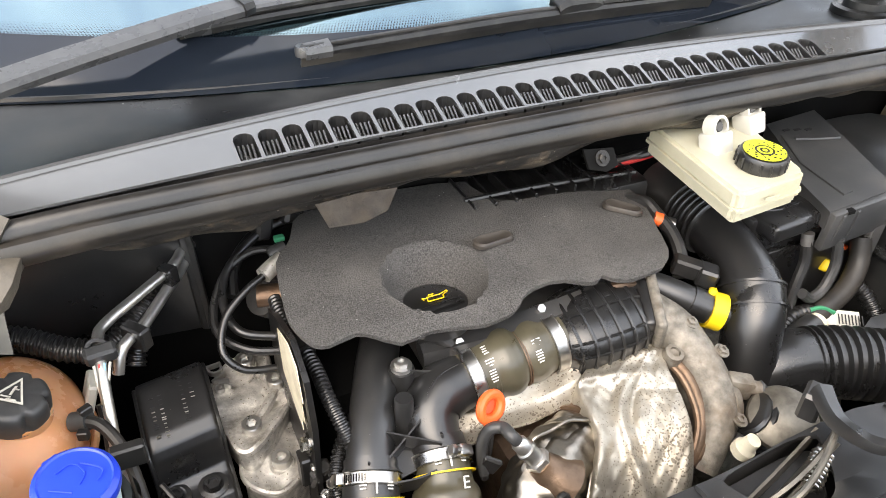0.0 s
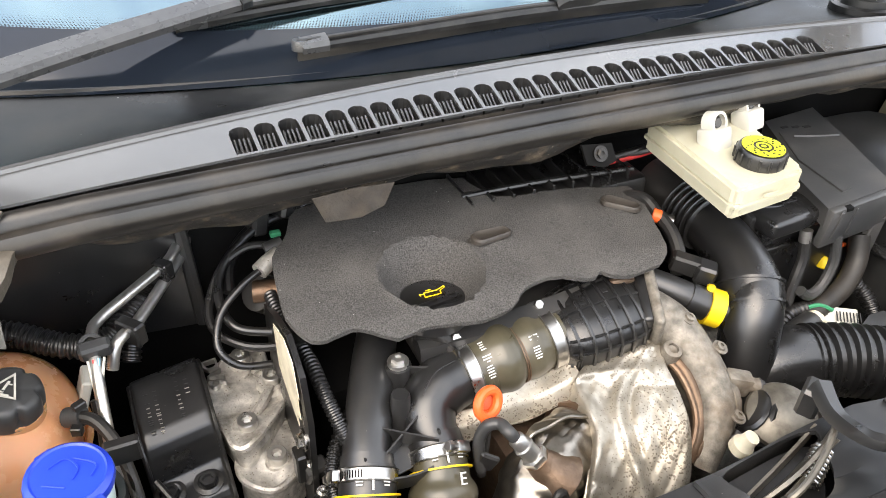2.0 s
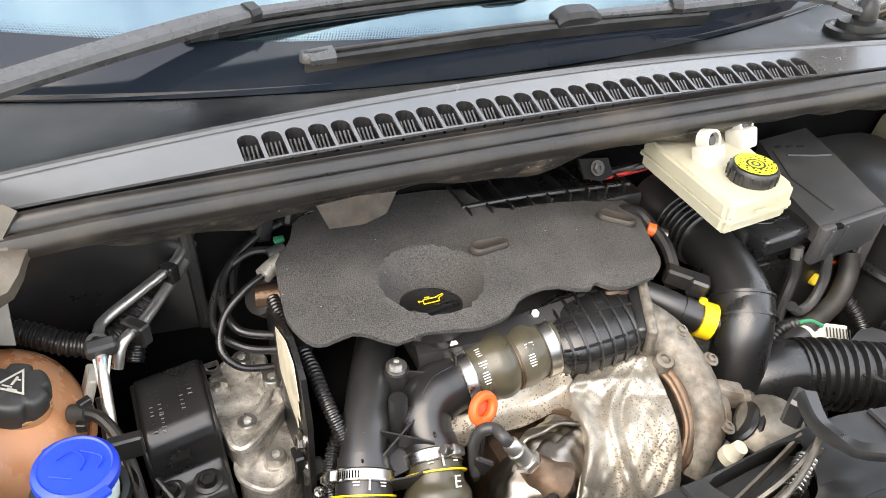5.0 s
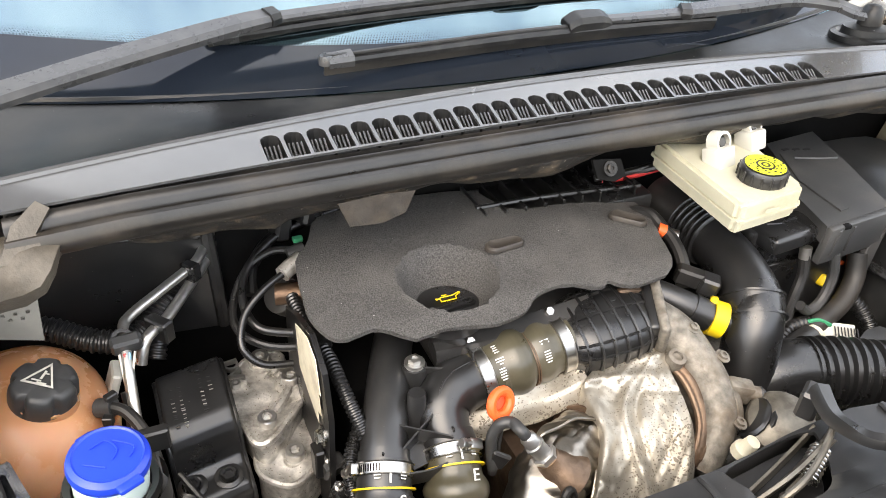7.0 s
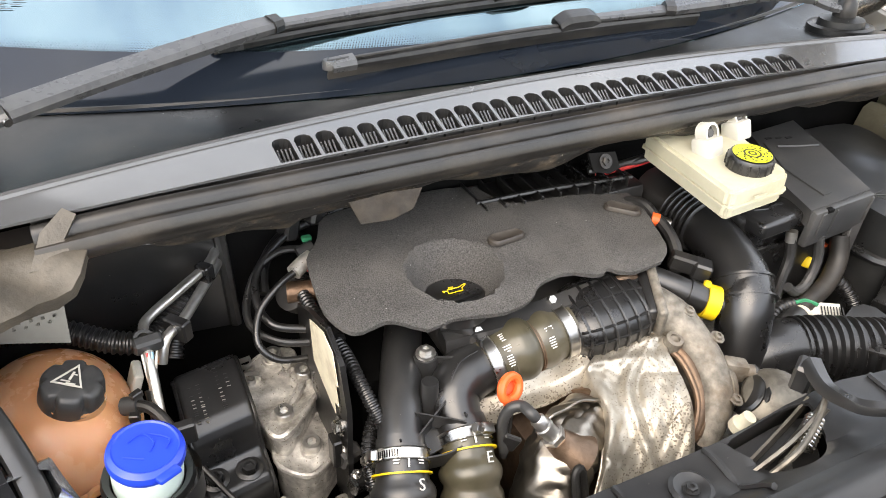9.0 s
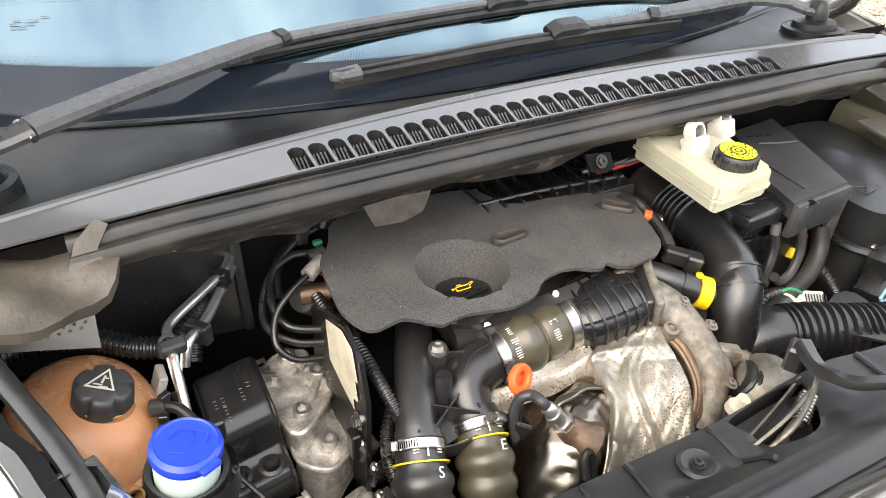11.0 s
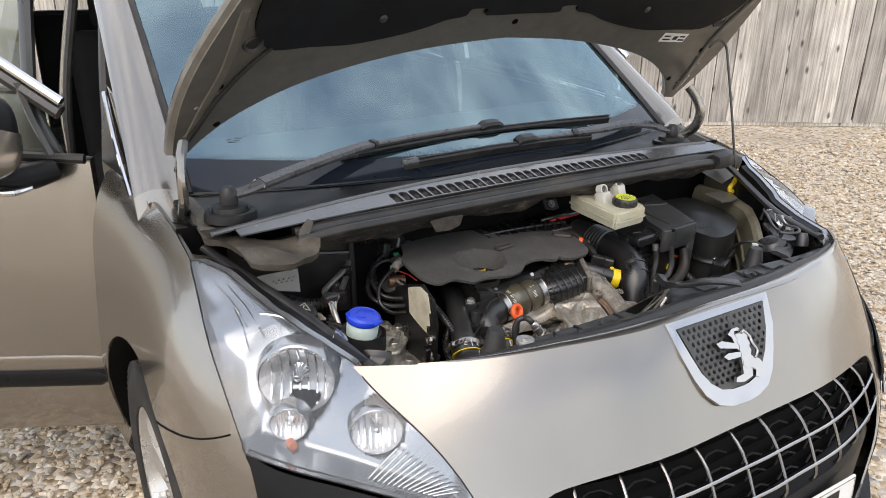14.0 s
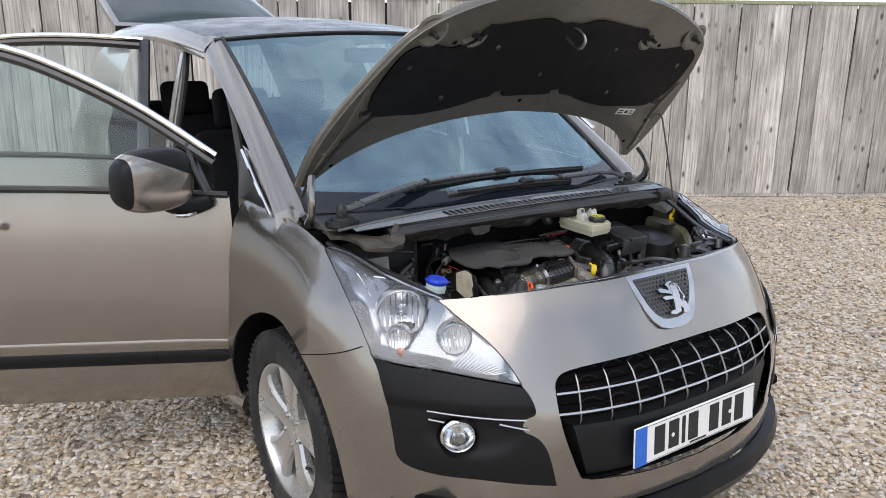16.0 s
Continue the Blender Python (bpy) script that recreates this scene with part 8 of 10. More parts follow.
def heat_shield():
    h = thing("heat_shield", "pressed aluminium heat shield, speckled with brown spots", "heat shield", (-0.03, -0.40, 0.72))
    # six cross-sections from the rear edge down to the front: left lip, middle, right shoulder
    ribs = [((-0.056, -0.335, 0.765), (0.008, -0.343, 0.778), (0.043, -0.352, 0.770)),
            ((-0.083, -0.351, 0.762), (-0.020, -0.364, 0.773), (0.033, -0.376, 0.771)),
            ((-0.091, -0.374, 0.761), (-0.027, -0.392, 0.762), (0.026, -0.410, 0.766)),
            ((-0.095, -0.412, 0.757), (-0.041, -0.429, 0.749), (0.018, -0.440, 0.756)),
            ((-0.120, -0.449, 0.742), (-0.061, -0.461, 0.721), (-0.004, -0.472, 0.734)),
            ((-0.142, -0.470, 0.715), (-0.082, -0.484, 0.688), (-0.02, -0.494, 0.695))]
    lines = [smooth_path([r[k] for r in ribs], 8) for k in range(3)]

    def place(a, c):
        f = c * (len(lines[0]) - 1)
        i = min(int(f), len(lines[0]) - 2)
        l, m, r = [q[i].lerp(q[i + 1], f - i) for q in lines]
        p = l * (1 - a) * (1 - 2 * a) + m * 4 * a * (1 - a) + r * a * (2 * a - 1)
        # rolled lip over the pipe, shoulder that drops to the clamp band
        p += Vector((0.004, -0.002, -0.022)) * max(0, 0.07 - a) / 0.07 + Vector((0.004, 0, -0.034)) * (max(0, a - 0.92) / 0.08) ** 1.5
        z = 0.007 * math.exp(-((a - 0.10) / 0.07) ** 2) * min(1, c * 3)
        s = 0.60 - 0.16 * math.sin(math.pi * min(1, max(0, (c - 0.28) / 0.7)) * 1.4)
        z += 0.008 * math.exp(-((a - s + 0.12) / 0.05) ** 2) * min(1, max(0, (c - 0.25) / 0.15))
        z -= 0.005 * math.exp(-((a - s) / 0.035) ** 2) * min(1, max(0, (c - 0.25) / 0.15))
        z += 0.007 * math.exp(-((c - 0.18 - 0.10 * a) / 0.05) ** 2) * (1 - a)
        z -= 0.006 * math.exp(-((c - 0.33 - 0.05 * a) / 0.025) ** 2) * max(0, a - 0.35)
        z += 0.006 * math.exp(-((c - 0.08) / 0.05) ** 2 - ((a - 0.72) / 0.18) ** 2)
        z -= 0.006 * math.exp(-((c - 0.82) / 0.02) ** 2) * max(0, 1 - 3.2 * a)
        z += 0.0012 * math.sin(23 * a + 11 * c) * math.sin(17 * c + 3 * a) + 0.0006 * math.sin(61 * a) * math.sin(47 * c)
        return p + Vector((-0.35, -0.45, 0.82)) * z

    put("shield", grid(place, 64, 72), M_SHIELD, h, "", 70)
    put("shield_edge", tube([place(0.0, k / 20) for k in range(21)], 0.0016, 6, 2), M_SHIELD, h)
    put("shield_edge", tube([place(k / 16, 1.0) for k in range(17)], 0.0016, 6, 2), M_SHIELD, h)
    put("shield_edge", tube([place(k / 16, 0.0) for k in range(17)], 0.0016, 6, 2), M_SHIELD, h)
    # flatter wing that runs on under the hose
    def wing(a, c):
        x = -0.205 + 0.140 * a
        y = -0.300 - (0.050 + 0.012 * a) * c
        z = 0.728 + 0.024 * a + 0.010 * math.sin(math.pi * c) + 0.006 * c - 0.014 * max(0, c - 0.85) / 0.15 + 0.003 * math.sin(11 * a + 5 * c) + 0.004 * math.exp(-((c - 0.55 - 0.1 * math.sin(6 * a)) / 0.07) ** 2)
        return Vector((x, y, z))
    put("shield_wing", grid(wing, 32, 18), M_SHIELD, h, "flat wing of the shield", 70)
    put("shield_edge", tube([wing(k / 16, 1.0) for k in range(17)], 0.0016, 6, 2), M_SHIELD, h)
    # crossed strokes pressed into the front
    n = Vector((-0.35, -0.45, 0.82)).normalized()
    for da, dc in ((0.06, 0.035), (0.07, -0.03), (0.0, 0.055)):
        put("pressed_mark", tube([place(0.74 - da, 0.66 - dc) + n * 0.0002, place(0.74, 0.66) + n * 0.0006, place(0.74 + da, 0.66 + dc) + n * 0.0002], 0.0010, 6, 4), M_SHIELD, h)


def downpipe():
    d = thing("exhaust_downpipe", "foil-wrapped exhaust downpipe with a rusty sensor boss", "exhaust pipe", (-0.13, -0.42, 0.68))
    spine = [(-0.070, -0.380, 0.712), (-0.095, -0.392, 0.716), (-0.125, -0.405, 0.716), (-0.150, -0.420, 0.702), (-0.166, -0.434, 0.670), (-0.170, -0.442, 0.61)]
    body = tube(spine, [0.035, 0.037, 0.039, 0.041, 0.044, 0.045], 56, 12)
    path = [Vector(p) for p in spine]
    for v in body.verts:
        near = min(path, key=lambda q: (q - v.co).length)
        out = (v.co - near).normalized()
        u = v.co * 1.0
        fold = abs(math.sin(95 * u.x + 60 * u.z + 3 * math.sin(70 * u.y))) ** 0.6 - 0.6
        fold += 0.7 * math.sin(150 * u.y - 80 * u.x + 2 * math.sin(90 * u.z))
        v.co += out * (0.0022 * fold + 0.0008 * math.sin(310 * u.x + 270 * u.y))
    put("foil_wrap", body, M_FOIL, d, "crumpled silver foil wrap", 30)
    # standing lip of foil at the top, like a turned collar
    def lip(a, c):
        ang = radians(-35 + 190 * a)
        r = 0.034 + 0.010 * c + 0.002 * math.sin(17 * a)
        return Vector((-0.118 + r * 1.15 * math.cos(ang), -0.390 - 0.016 * c + 0.010 * math.sin(ang), 0.738 + 0.026 * math.sin(ang) * (0.6 + 0.4 * c) + 0.002 * math.sin(25 * a + 5 * c)))
    put("foil_lip", grid(lip, 40, 6), M_FOIL, d, "standing lip of bright foil", 40)
    put("foil_edge", tube([lip(k / 20, 1.0) for k in range(21)], 0.0018, 6, 2), M_FOIL, d)
    put("collar", tube([(-0.066, -0.378, 0.712), (-0.084, -0.387, 0.7145)], [0.040, 0.039], 32, 3), M_RUSTY, d, "heat-blued rusty collar")
    put("collar_ring", tube([(-0.084, -0.387, 0.7145), (-0.087, -0.3885, 0.715)], 0.0415, 32, 2), M_RUSTY, d)
    axis = Vector((-0.46, 0.24, 0.62)).normalized()
    base = Vector((-0.147, -0.424, 0.737))
    put("boss", lathe([(0.031, -0.016), (0.026, -0.006), (0.020, 0.003), (0.0155, 0.010), (0.0135, 0.018), (0, 0.018)], base, axis, 28), M_RUSTY, d, "rusty sensor boss", 50)
    s = put("oxygen_sensor", join(lathe([(0.0135, 0.0), (0.0135, 0.008), (0.010, 0.009)], base + axis * 0.016, axis, 6), lathe([(0.0095, 0.0), (0.0095, 0.013), (0.0105, 0.014), (0.0105, 0.017), (0.0085, 0.018), (0.0085, 0.028), (0.0065, 0.031), (0, 0.031)], base + axis * 0.024, axis, 20)), M_ALUPIPE, d, "steel oxygen sensor")
    tip = base + axis * 0.052
    put("sensor_lead", tube([tip, tip + axis * 0.012, (-0.186, -0.392, 0.785), (-0.197, -0.386, 0.780), (-0.203, -0.384, 0.757), (-0.200, -0.388, 0.72)], 0.0062, 12, 8), M_GREYBOX, s, "thick grey-black sensor lead")
    put("sensor_bracket", box((-0.197, -0.392, 0.735), (0.020, 0.006, 0.026), 0.002, 1, (10, 20, -30)), M_BLACK_M, s)
    put("sensor_lead", tube([(-0.160, -0.470, 0.715), (-0.156, -0.458, 0.735), (-0.148, -0.457, 0.736), (-0.148, -0.470, 0.70), (-0.155, -0.48, 0.66)], 0.005, 10, 6), M_RUBBER, d, "black cable loop")


def dipstick():
    o = thing("dipstick", "oil dipstick with an orange ring handle", "dipstick", (-0.188, -0.372, 0.76))
    ring = [Vector((-0.187, -0.368, 0.790)) + Vector((0.0125 * math.cos(a), 0.004 * math.cos(a) + 0.006 * math.sin(a), 0.0105 * math.sin(a))) for a in [2 * math.pi * k / 20 for k in range(21)]]
    put("handle", tube(ring, 0.0052, 10, 2, cap=False), M_ORANGE, o, "orange plastic ring")
    put("handle_web", lathe([(0.0125, 0.002), (0.0115, -0.004), (0.009, -0.007), (0, -0.008)], (-0.187, -0.364, 0.788), (-0.1, -0.75, 0.65), 22), M_ORANGE, o)
    put("collar", tube([(-0.188, -0.372, 0.780), (-0.189, -0.374, 0.770)], 0.007, 10, 2), M_ORANGE, o)
    put("tube", tube([(-0.189, -0.374, 0.772), (-0.195, -0.38, 0.70)], 0.005, 8, 2), M_BLACK_M, o)


def intake():
    i = thing("air_intake_pipe", "wide black moulded air intake pipe with a ribbed collar", "air pipe", (0.2, -0.30, 0.74))
    path = [(0.196, -0.110, 0.815), (0.204, -0.160, 0.814), (0.203, -0.212, 0.812), (0.192, -0.278, 0.808), (0.179, -0.330, 0.795), (0.162, -0.358, 0.770), (0.146, -0.380, 0.70)]
    put("pipe", tube(path[2:], [0.033, 0.034, 0.035, 0.034, 0.034], 26, 8), M_BLACK, i, "smooth black intake pipe")
    for k in range(6):
        q = Vector(path[0]).lerp(Vector(path[2]), 0.62 + 0.088 * k)
        d = (Vector(path[2]) - Vector(path[0])).normalized()
        put("collar_rib", lathe([(0.036, -0.001), (0.0408, 0.0004), (0.0412, 0.0022), (0.0400, 0.0034), (0.036, 0.0044)], q, d, 36), M_BLACK, i, "", 50)
    put("collar", tube([path[0], path[1], path[2]], [0.035, 0.036, 0.036], 26, 6), M_BLACK, i, "ribbed rubber collar")
    q, d = Vector((0.181, -0.325, 0.797)), Vector((-0.35, -0.72, -0.60)).normalized()
    put("joint_band", tube([q, q + d * 0.026], [0.0375, 0.0375], 28, 2), M_BLACK, i, "stepped joint band")
    put("joint_lip", tube([q + d * 0.026, q + d * 0.029], 0.0405, 28, 2), M_BLACK, i)
    put("joint_lip", tube([q, q + d * 0.003], 0.0395, 28, 2), M_BLACK, i)
    a = thing("air_hose", "black corrugated air hose to the filter", "hose", (0.30, -0.43, 0.68))
    put("elbow", tube([(0.150, -0.372, 0.695), (0.178, -0.379, 0.708), (0.206, -0.385, 0.714), (0.235, -0.394, 0.713)], [0.036, 0.040, 0.042, 0.042], 24, 6), M_BLACK, a, "smooth black elbow")
    put("corrugated_hose", tube([(0.230, -0.392, 0.713), (0.27, -0.408, 0.714), (0.315, -0.432, 0.713), (0.37, -0.455, 0.712), (0.43, -0.47, 0.71)], 0.045, 26, 8, ribs=88, depth=0.13), M_BLACK, a, "corrugated black hose")
    y = thing("breather_pipe", "black breather pipe with a yellow locking ring", "pipe", (0.09, -0.33, 0.77))
    put("pipe", tube([(0.010, -0.250, 0.806), (0.036, -0.264, 0.806), (0.064, -0.281, 0.804), (0.090, -0.304, 0.797), (0.106, -0.318, 0.790)], 0.0165, 16, 6), M_BLACK_M, y)
    put("locking_ring", tube([(0.117, -0.3265, 0.785), (0.131, -0.336, 0.781)], 0.0225, 28, 2), M_YELLOW, y, "yellow locking ring")
    put("ring_tab", box((0.124, -0.322, 0.804), (0.014, 0.010, 0.008), 0.002, 1, (0, 20, 45)), M_YELLOW, y)
    put("connector", tube([(0.100, -0.313, 0.792), (0.118, -0.327, 0.785)], 0.019, 20, 2), M_BLACK, y)
    put("spigot", tube([(0.130, -0.335, 0.781), (0.152, -0.349, 0.776)], 0.013, 14, 2), M_BLACK, y)
    put("sensor_body", box((0.121, -0.284, 0.812), (0.045, 0.020, 0.022), 0.003, 1, (0, 10, -40)), M_RUBBER, y, "black sensor plug")
    put("sensor_plug", box((0.134, -0.298, 0.808), (0.024, 0.025, 0.024), 0.003, 1, (0, 10, -40)), M_BLACK_M, y)
    c = thing("fuel_union", "small union with an orange clip beside the cover", "pipe clip", (0.125, -0.22, 0.80))
    put("clip", tube([(0.118, -0.208, 0.838), (0.126, -0.214, 0.836)], 0.009, 12, 2), M_ORANGE, c, "orange clip")
    put("union", tube([(0.122, -0.21, 0.836), (0.140, -0.222, 0.832)], 0.007, 12, 2), M_STEEL, c)
    put("hose", tube([(0.112, -0.160, 0.838), (0.122, -0.182, 0.845), (0.126, -0.205, 0.838), (0.128, -0.235, 0.828), (0.122, -0.262, 0.815), (0.110, -0.28, 0.80)], 0.0085, 10, 6), M_BLACK_M, c, "black hose")
    for k, (dx, dz) in enumerate(((0.0, 0.0), (0.012, 0.004), (-0.012, 0.006))):
        put("pipe", tube([(0.10 + dx, -0.10, 0.855 + dz), (0.15 + dx, -0.11, 0.862 + dz), (0.21 + dx, -0.10, 0.86 + dz)], 0.005, 8, 5), M_BLACK if k else M_RED, c)


def brake_reservoir():
    r = thing("brake_fluid_reservoir", "yellowed white plastic brake fluid reservoir with a black cap", "reservoir", (0.17, -0.25, 0.90))
    x0, x1, y0, y1 = 0.118, 0.226, -0.326, -0.150
    out = [(x0 + 0.014, y1), (x0, y0 + 0.006), (x0 + 0.006, y0), (x1 - 0.01, y0 + 0.008), (x1, y0 + 0.018), (x1 + 0.03, y1)]

    def slab(z0, z1, grow):
        bm = bmesh.new()
        cx, cy = 0.175, -0.24
        lo = [bm.verts.new((cx + (x - cx) * grow, cy + (y - cy) * grow, z0)) for x, y in out]
        hi = [bm.verts.new((cx + (x - cx) * grow, cy + (y - cy) * grow, z1)) for x, y in out]
        bm.faces.new(lo[::-1])
        bm.faces.new(hi)
        for k in range(len(out)):
            bm.faces.new((lo[k], lo[(k + 1) % len(out)], hi[(k + 1) % len(out)], hi[k]))
        bmesh.ops.bevel(bm, geom=list(bm.edges), offset=0.004, segments=2, affect="EDGES")
        bmesh.ops.recalc_face_normals(bm, faces=bm.faces)
        return bm

    put("body", slab(0.898, 0.918, 0.97), M_WHITE, r, "white plastic tank")
    put("top", slab(0.915, 0.938, 0.99), M_WHITE, r, "white plastic tank top")
    put("weld_seam", slab(0.913, 0.918, 1.025), M_WHITE, r, "weld seam")
    for x, y, a in ((0.164, -0.225, 10), (0.236, -0.200, 10)):
        put("lug", join(box((x, y - 0.006, 0.945), (0.030, 0.028, 0.026), 0.004, 2, (-18, 0, a)), lathe([(0.010, -0.008), (0.0135, -0.008), (0.0135, 0.008), (0.010, 0.008)], (x, y, 0.962), (0.2, -0.9, 0.35), 20)), M_LUG, r, "white fixing lug")
        put("lug_bolt", lathe([(0, 0.006), (0.0055, 0.006), (0.0095, 0.002), (0.0095, -0.006)], (x, y, 0.962), (0.2, -0.9, 0.35), 16), M_BLACK, r, "dark fixing stud")
    c = put("cap", lathe([(0.0265, 0.0), (0.0275, 0.003), (0.0275, 0.016), (0.0255, 0.0195), (0.0, 0.020)], (0.184, -0.283, 0.937), (0, -0.05, 1), 32), M_BLACK, r, "black screw cap with lime-yellow print")
    for k in range(16):
        a = 2 * math.pi * k / 16
        put("cap_knurl", box((0.184 + 0.0275 * math.cos(a), -0.283 + 0.0275 * math.sin(a), 0.946), (0.003, 0.003, 0.014), 0.0008, 1, (0, 0, math.degrees(a))), M_BLACK, c)
    put("cap_print", join(lathe([(0.011, 0.0), (0.0235, 0.0)], (0.184, -0.284, 0.9575), (0, -0.05, 1), 32), lathe([(0.0055, 0.0), (0.0085, 0.0)], (0.184, -0.284, 0.9576), (0, -0.05, 1), 24), lathe([(0, 0.0), (0.003, 0.0)], (0.184, -0.284, 0.9577), (0, -0.05, 1), 16)), M_LIME, c, "lime-yellow printed rings", 0)
    rng = random.Random(2)
    for k in range(30):
        a = 2 * math.pi * k / 30 + rng.uniform(-0.05, 0.05)
        rr = 0.0135 + 0.004 * (k % 3)
        put("print_bar", box((0.184 + rr * math.cos(a), -0.284 + rr * math.sin(a), 0.958), (0.0014, 0.0026, 0.0006), 0, 1, (0, 0, math.degrees(a))), M_INK, c, "", 0)
    put("front_mark", box((0.165, -0.3275, 0.925), (0.02, 0.001, 0.004), 0, 1), M_WHITE, r)


def battery_side():
    b = thing("fuse_box", "dusty dark grey plastic fuse box beside the battery", "fuse box", (0.40, -0.18, 0.78))
    top = [(0.300, -0.306), (0.318, -0.240), (0.352, -0.190), (0.392, -0.100), (0.495, -0.090), (0.470, -0.170), (0.424, -0.296), (0.360, -0.302)]
    put("lid", sheet(top, [], lambda a, c: Vector((a, c, 0.862 + 0.02 * (c + 0.26))), 0.06, 0.026, inward=(0, 0, -1)), M_GREYBOX, b, "dusty grey lid", 20)
    put("front_cover", box((0.362, -0.303, 0.832), (0.122, 0.012, 0.056), 0.003, 2, (4, 0, 4)), M_GREYBOX, b, "grey front cover")
    put("cover_leg", box((0.412, -0.299, 0.786), (0.026, 0.010, 0.075), 0.002, 1, (0, 4, 4)), M_GREYBOX, b)
    put("side_flank", box((0.440, -0.235, 0.838), (0.012, 0.12, 0.046), 0.003, 1, (0, 0, -16)), M_GREYBOX, b)
    for x, w in ((0.318, 0.006), (0.345, 0.004), (0.420, 0.006)):
        put("cover_rib", box((x, -0.311 + 0.07 * (x - 0.318), 0.836), (w, 0.006, 0.040), 0.001, 1, (4, 0, 4)), M_GREYBOX, b)
    put("cover_notch", box((0.330, -0.310, 0.857), (0.012, 0.008, 0.006), 0.001, 1), M_VOID, b, "", 0)
    put("lid_step", sheet([(0.345, -0.285), (0.352, -0.205), (0.385, -0.135), (0.398, -0.139), (0.368, -0.21), (0.362, -0.283)], [], lambda a, c: Vector((a, c, 0.8645 + 0.02 * (c + 0.26))), 0.05, 0.003), M_GREYBOX, b, "low step on the lid")
    put("lid_crease", tube([(0.398, -0.150, 0.8648), (0.430, -0.162, 0.8646), (0.462, -0.170, 0.8644)], 0.0022, 6, 3), M_GREYBOX, b)
    for k in range(3):
        put("lid_mark", box((0.405 + 0.016 * k, -0.125 - 0.005 * k, 0.8655), (0.011, 0.005, 0.0008)), M_INK, b, "", 0)
    t = thing("battery_tray", "black plastic battery housing", "battery", (0.32, -0.2, 0.70))
    put("housing", box((0.335, -0.185, 0.755), (0.20, 0.17, 0.16), 0.010, 2), M_BLACK, t)
    put("side_tab", box((0.272, -0.272, 0.838), (0.090, 0.050, 0.024), 0.006, 3, (0, 0, 4)), M_BLACK, t, "black terminal cover")
    put("tab_mark", tube([(0.245, -0.262, 0.8505), (0.262, -0.268, 0.8515), (0.280, -0.262, 0.8505), (0.298, -0.262, 0.8505)], 0.0012, 6, 4), M_BLACK, t)
    put("side_tab", box((0.235, -0.255, 0.82), (0.03, 0.03, 0.05), 0.004, 2), M_BLACK, t)
    put("tray_rib", box((0.30, -0.275, 0.79), (0.16, 0.006, 0.006), 0.001, 1), M_BLACK, t)
    put("tray_front", box((0.30, -0.272, 0.74), (0.18, 0.006, 0.10), 0.004, 1), M_BLACK, t)
    c = thing("battery_cables", "black and grey battery cables with a yellow clip", "cable", (0.34, -0.28, 0.74))
    put("cable", tube([(0.296, -0.292, 0.816), (0.296, -0.300, 0.785), (0.284, -0.308, 0.755), (0.270, -0.318, 0.72)], 0.0075, 10, 6), M_BLACK_M, c, "black cable")
    put("terminal", tube([(0.296, -0.291, 0.822), (0.296, -0.294, 0.806)], 0.0078, 12, 2), M_ALUPIPE, c, "pale taped cable end")
    put("cable", tube([(0.336, -0.306, 0.812), (0.340, -0.312, 0.775), (0.326, -0.318, 0.745), (0.302, -0.322, 0.738), (0.282, -0.322, 0.752)], 0.0068, 10, 6), M_GREYBOX, c, "grey cable loop")
    put("cable", tube([(0.402, -0.292, 0.790), (0.396, -0.306, 0.758), (0.370, -0.320, 0.735), (0.330, -0.330, 0.722), (0.28, -0.338, 0.712)], 0.0135, 12, 6), M_RUBBER, c, "thick taped loom")
    put("yellow_clip", box((0.376, -0.276, 0.738), (0.016, 0.014, 0.018), 0.004, 2, (0, 30, 20)), M_YELLOW, c, "yellow clip")
    put("orange_tag", box((0.395, -0.278, 0.765), (0.014, 0.008, 0.006), 0.001, 1, (0, 20, 10)), M_ORANGE, c, "orange tag")
    put("corrugated_sleeve", tube([(0.385, -0.31, 0.735), (0.398, -0.33, 0.72), (0.400, -0.355, 0.70), (0.385, -0.375, 0.69)], 0.011, 12, 6, ribs=160, depth=0.18), M_BLACK, c, "corrugated black sleeve")
    put("corrugated_sleeve", tube([(0.25, -0.335, 0.712), (0.27, -0.328, 0.722), (0.30, -0.328, 0.722), (0.32, -0.338, 0.714)], 0.010, 12, 6, ribs=160, depth=0.18), M_BLACK, c, "corrugated black sleeve")
    put("connector", tube([(0.235, -0.360, 0.712), (0.270, -0.352, 0.716), (0.288, -0.348, 0.716)], [0.015, 0.017, 0.017], 16, 3), M_BLACK_M, c, "round black connector")
    put("connector_ring", tube([(0.286, -0.349, 0.716), (0.298, -0.346, 0.716)], 0.015, 16, 2), M_LABEL, c, "pale connector ring")
    put("green_wire", tube([(0.295, -0.332, 0.728), (0.31, -0.336, 0.73), (0.325, -0.345, 0.724)], 0.003, 8, 4), M_GREEN, c, "green wire")
    tag = put("tag", box((0.330, -0.352, 0.718), (0.050, 0.024, 0.003), 0.001, 1, (25, 0, -32)), M_LUG, c, "white paper tag")
    for k in range(8):
        put("tag_bar", box((0.326 + 0.0035 * k, -0.3535 - 0.0022 * k, 0.7205), (0.0014, 0.014, 0.0008), 0, 1, (25, 0, -32)), M_INK, tag, "", 0)


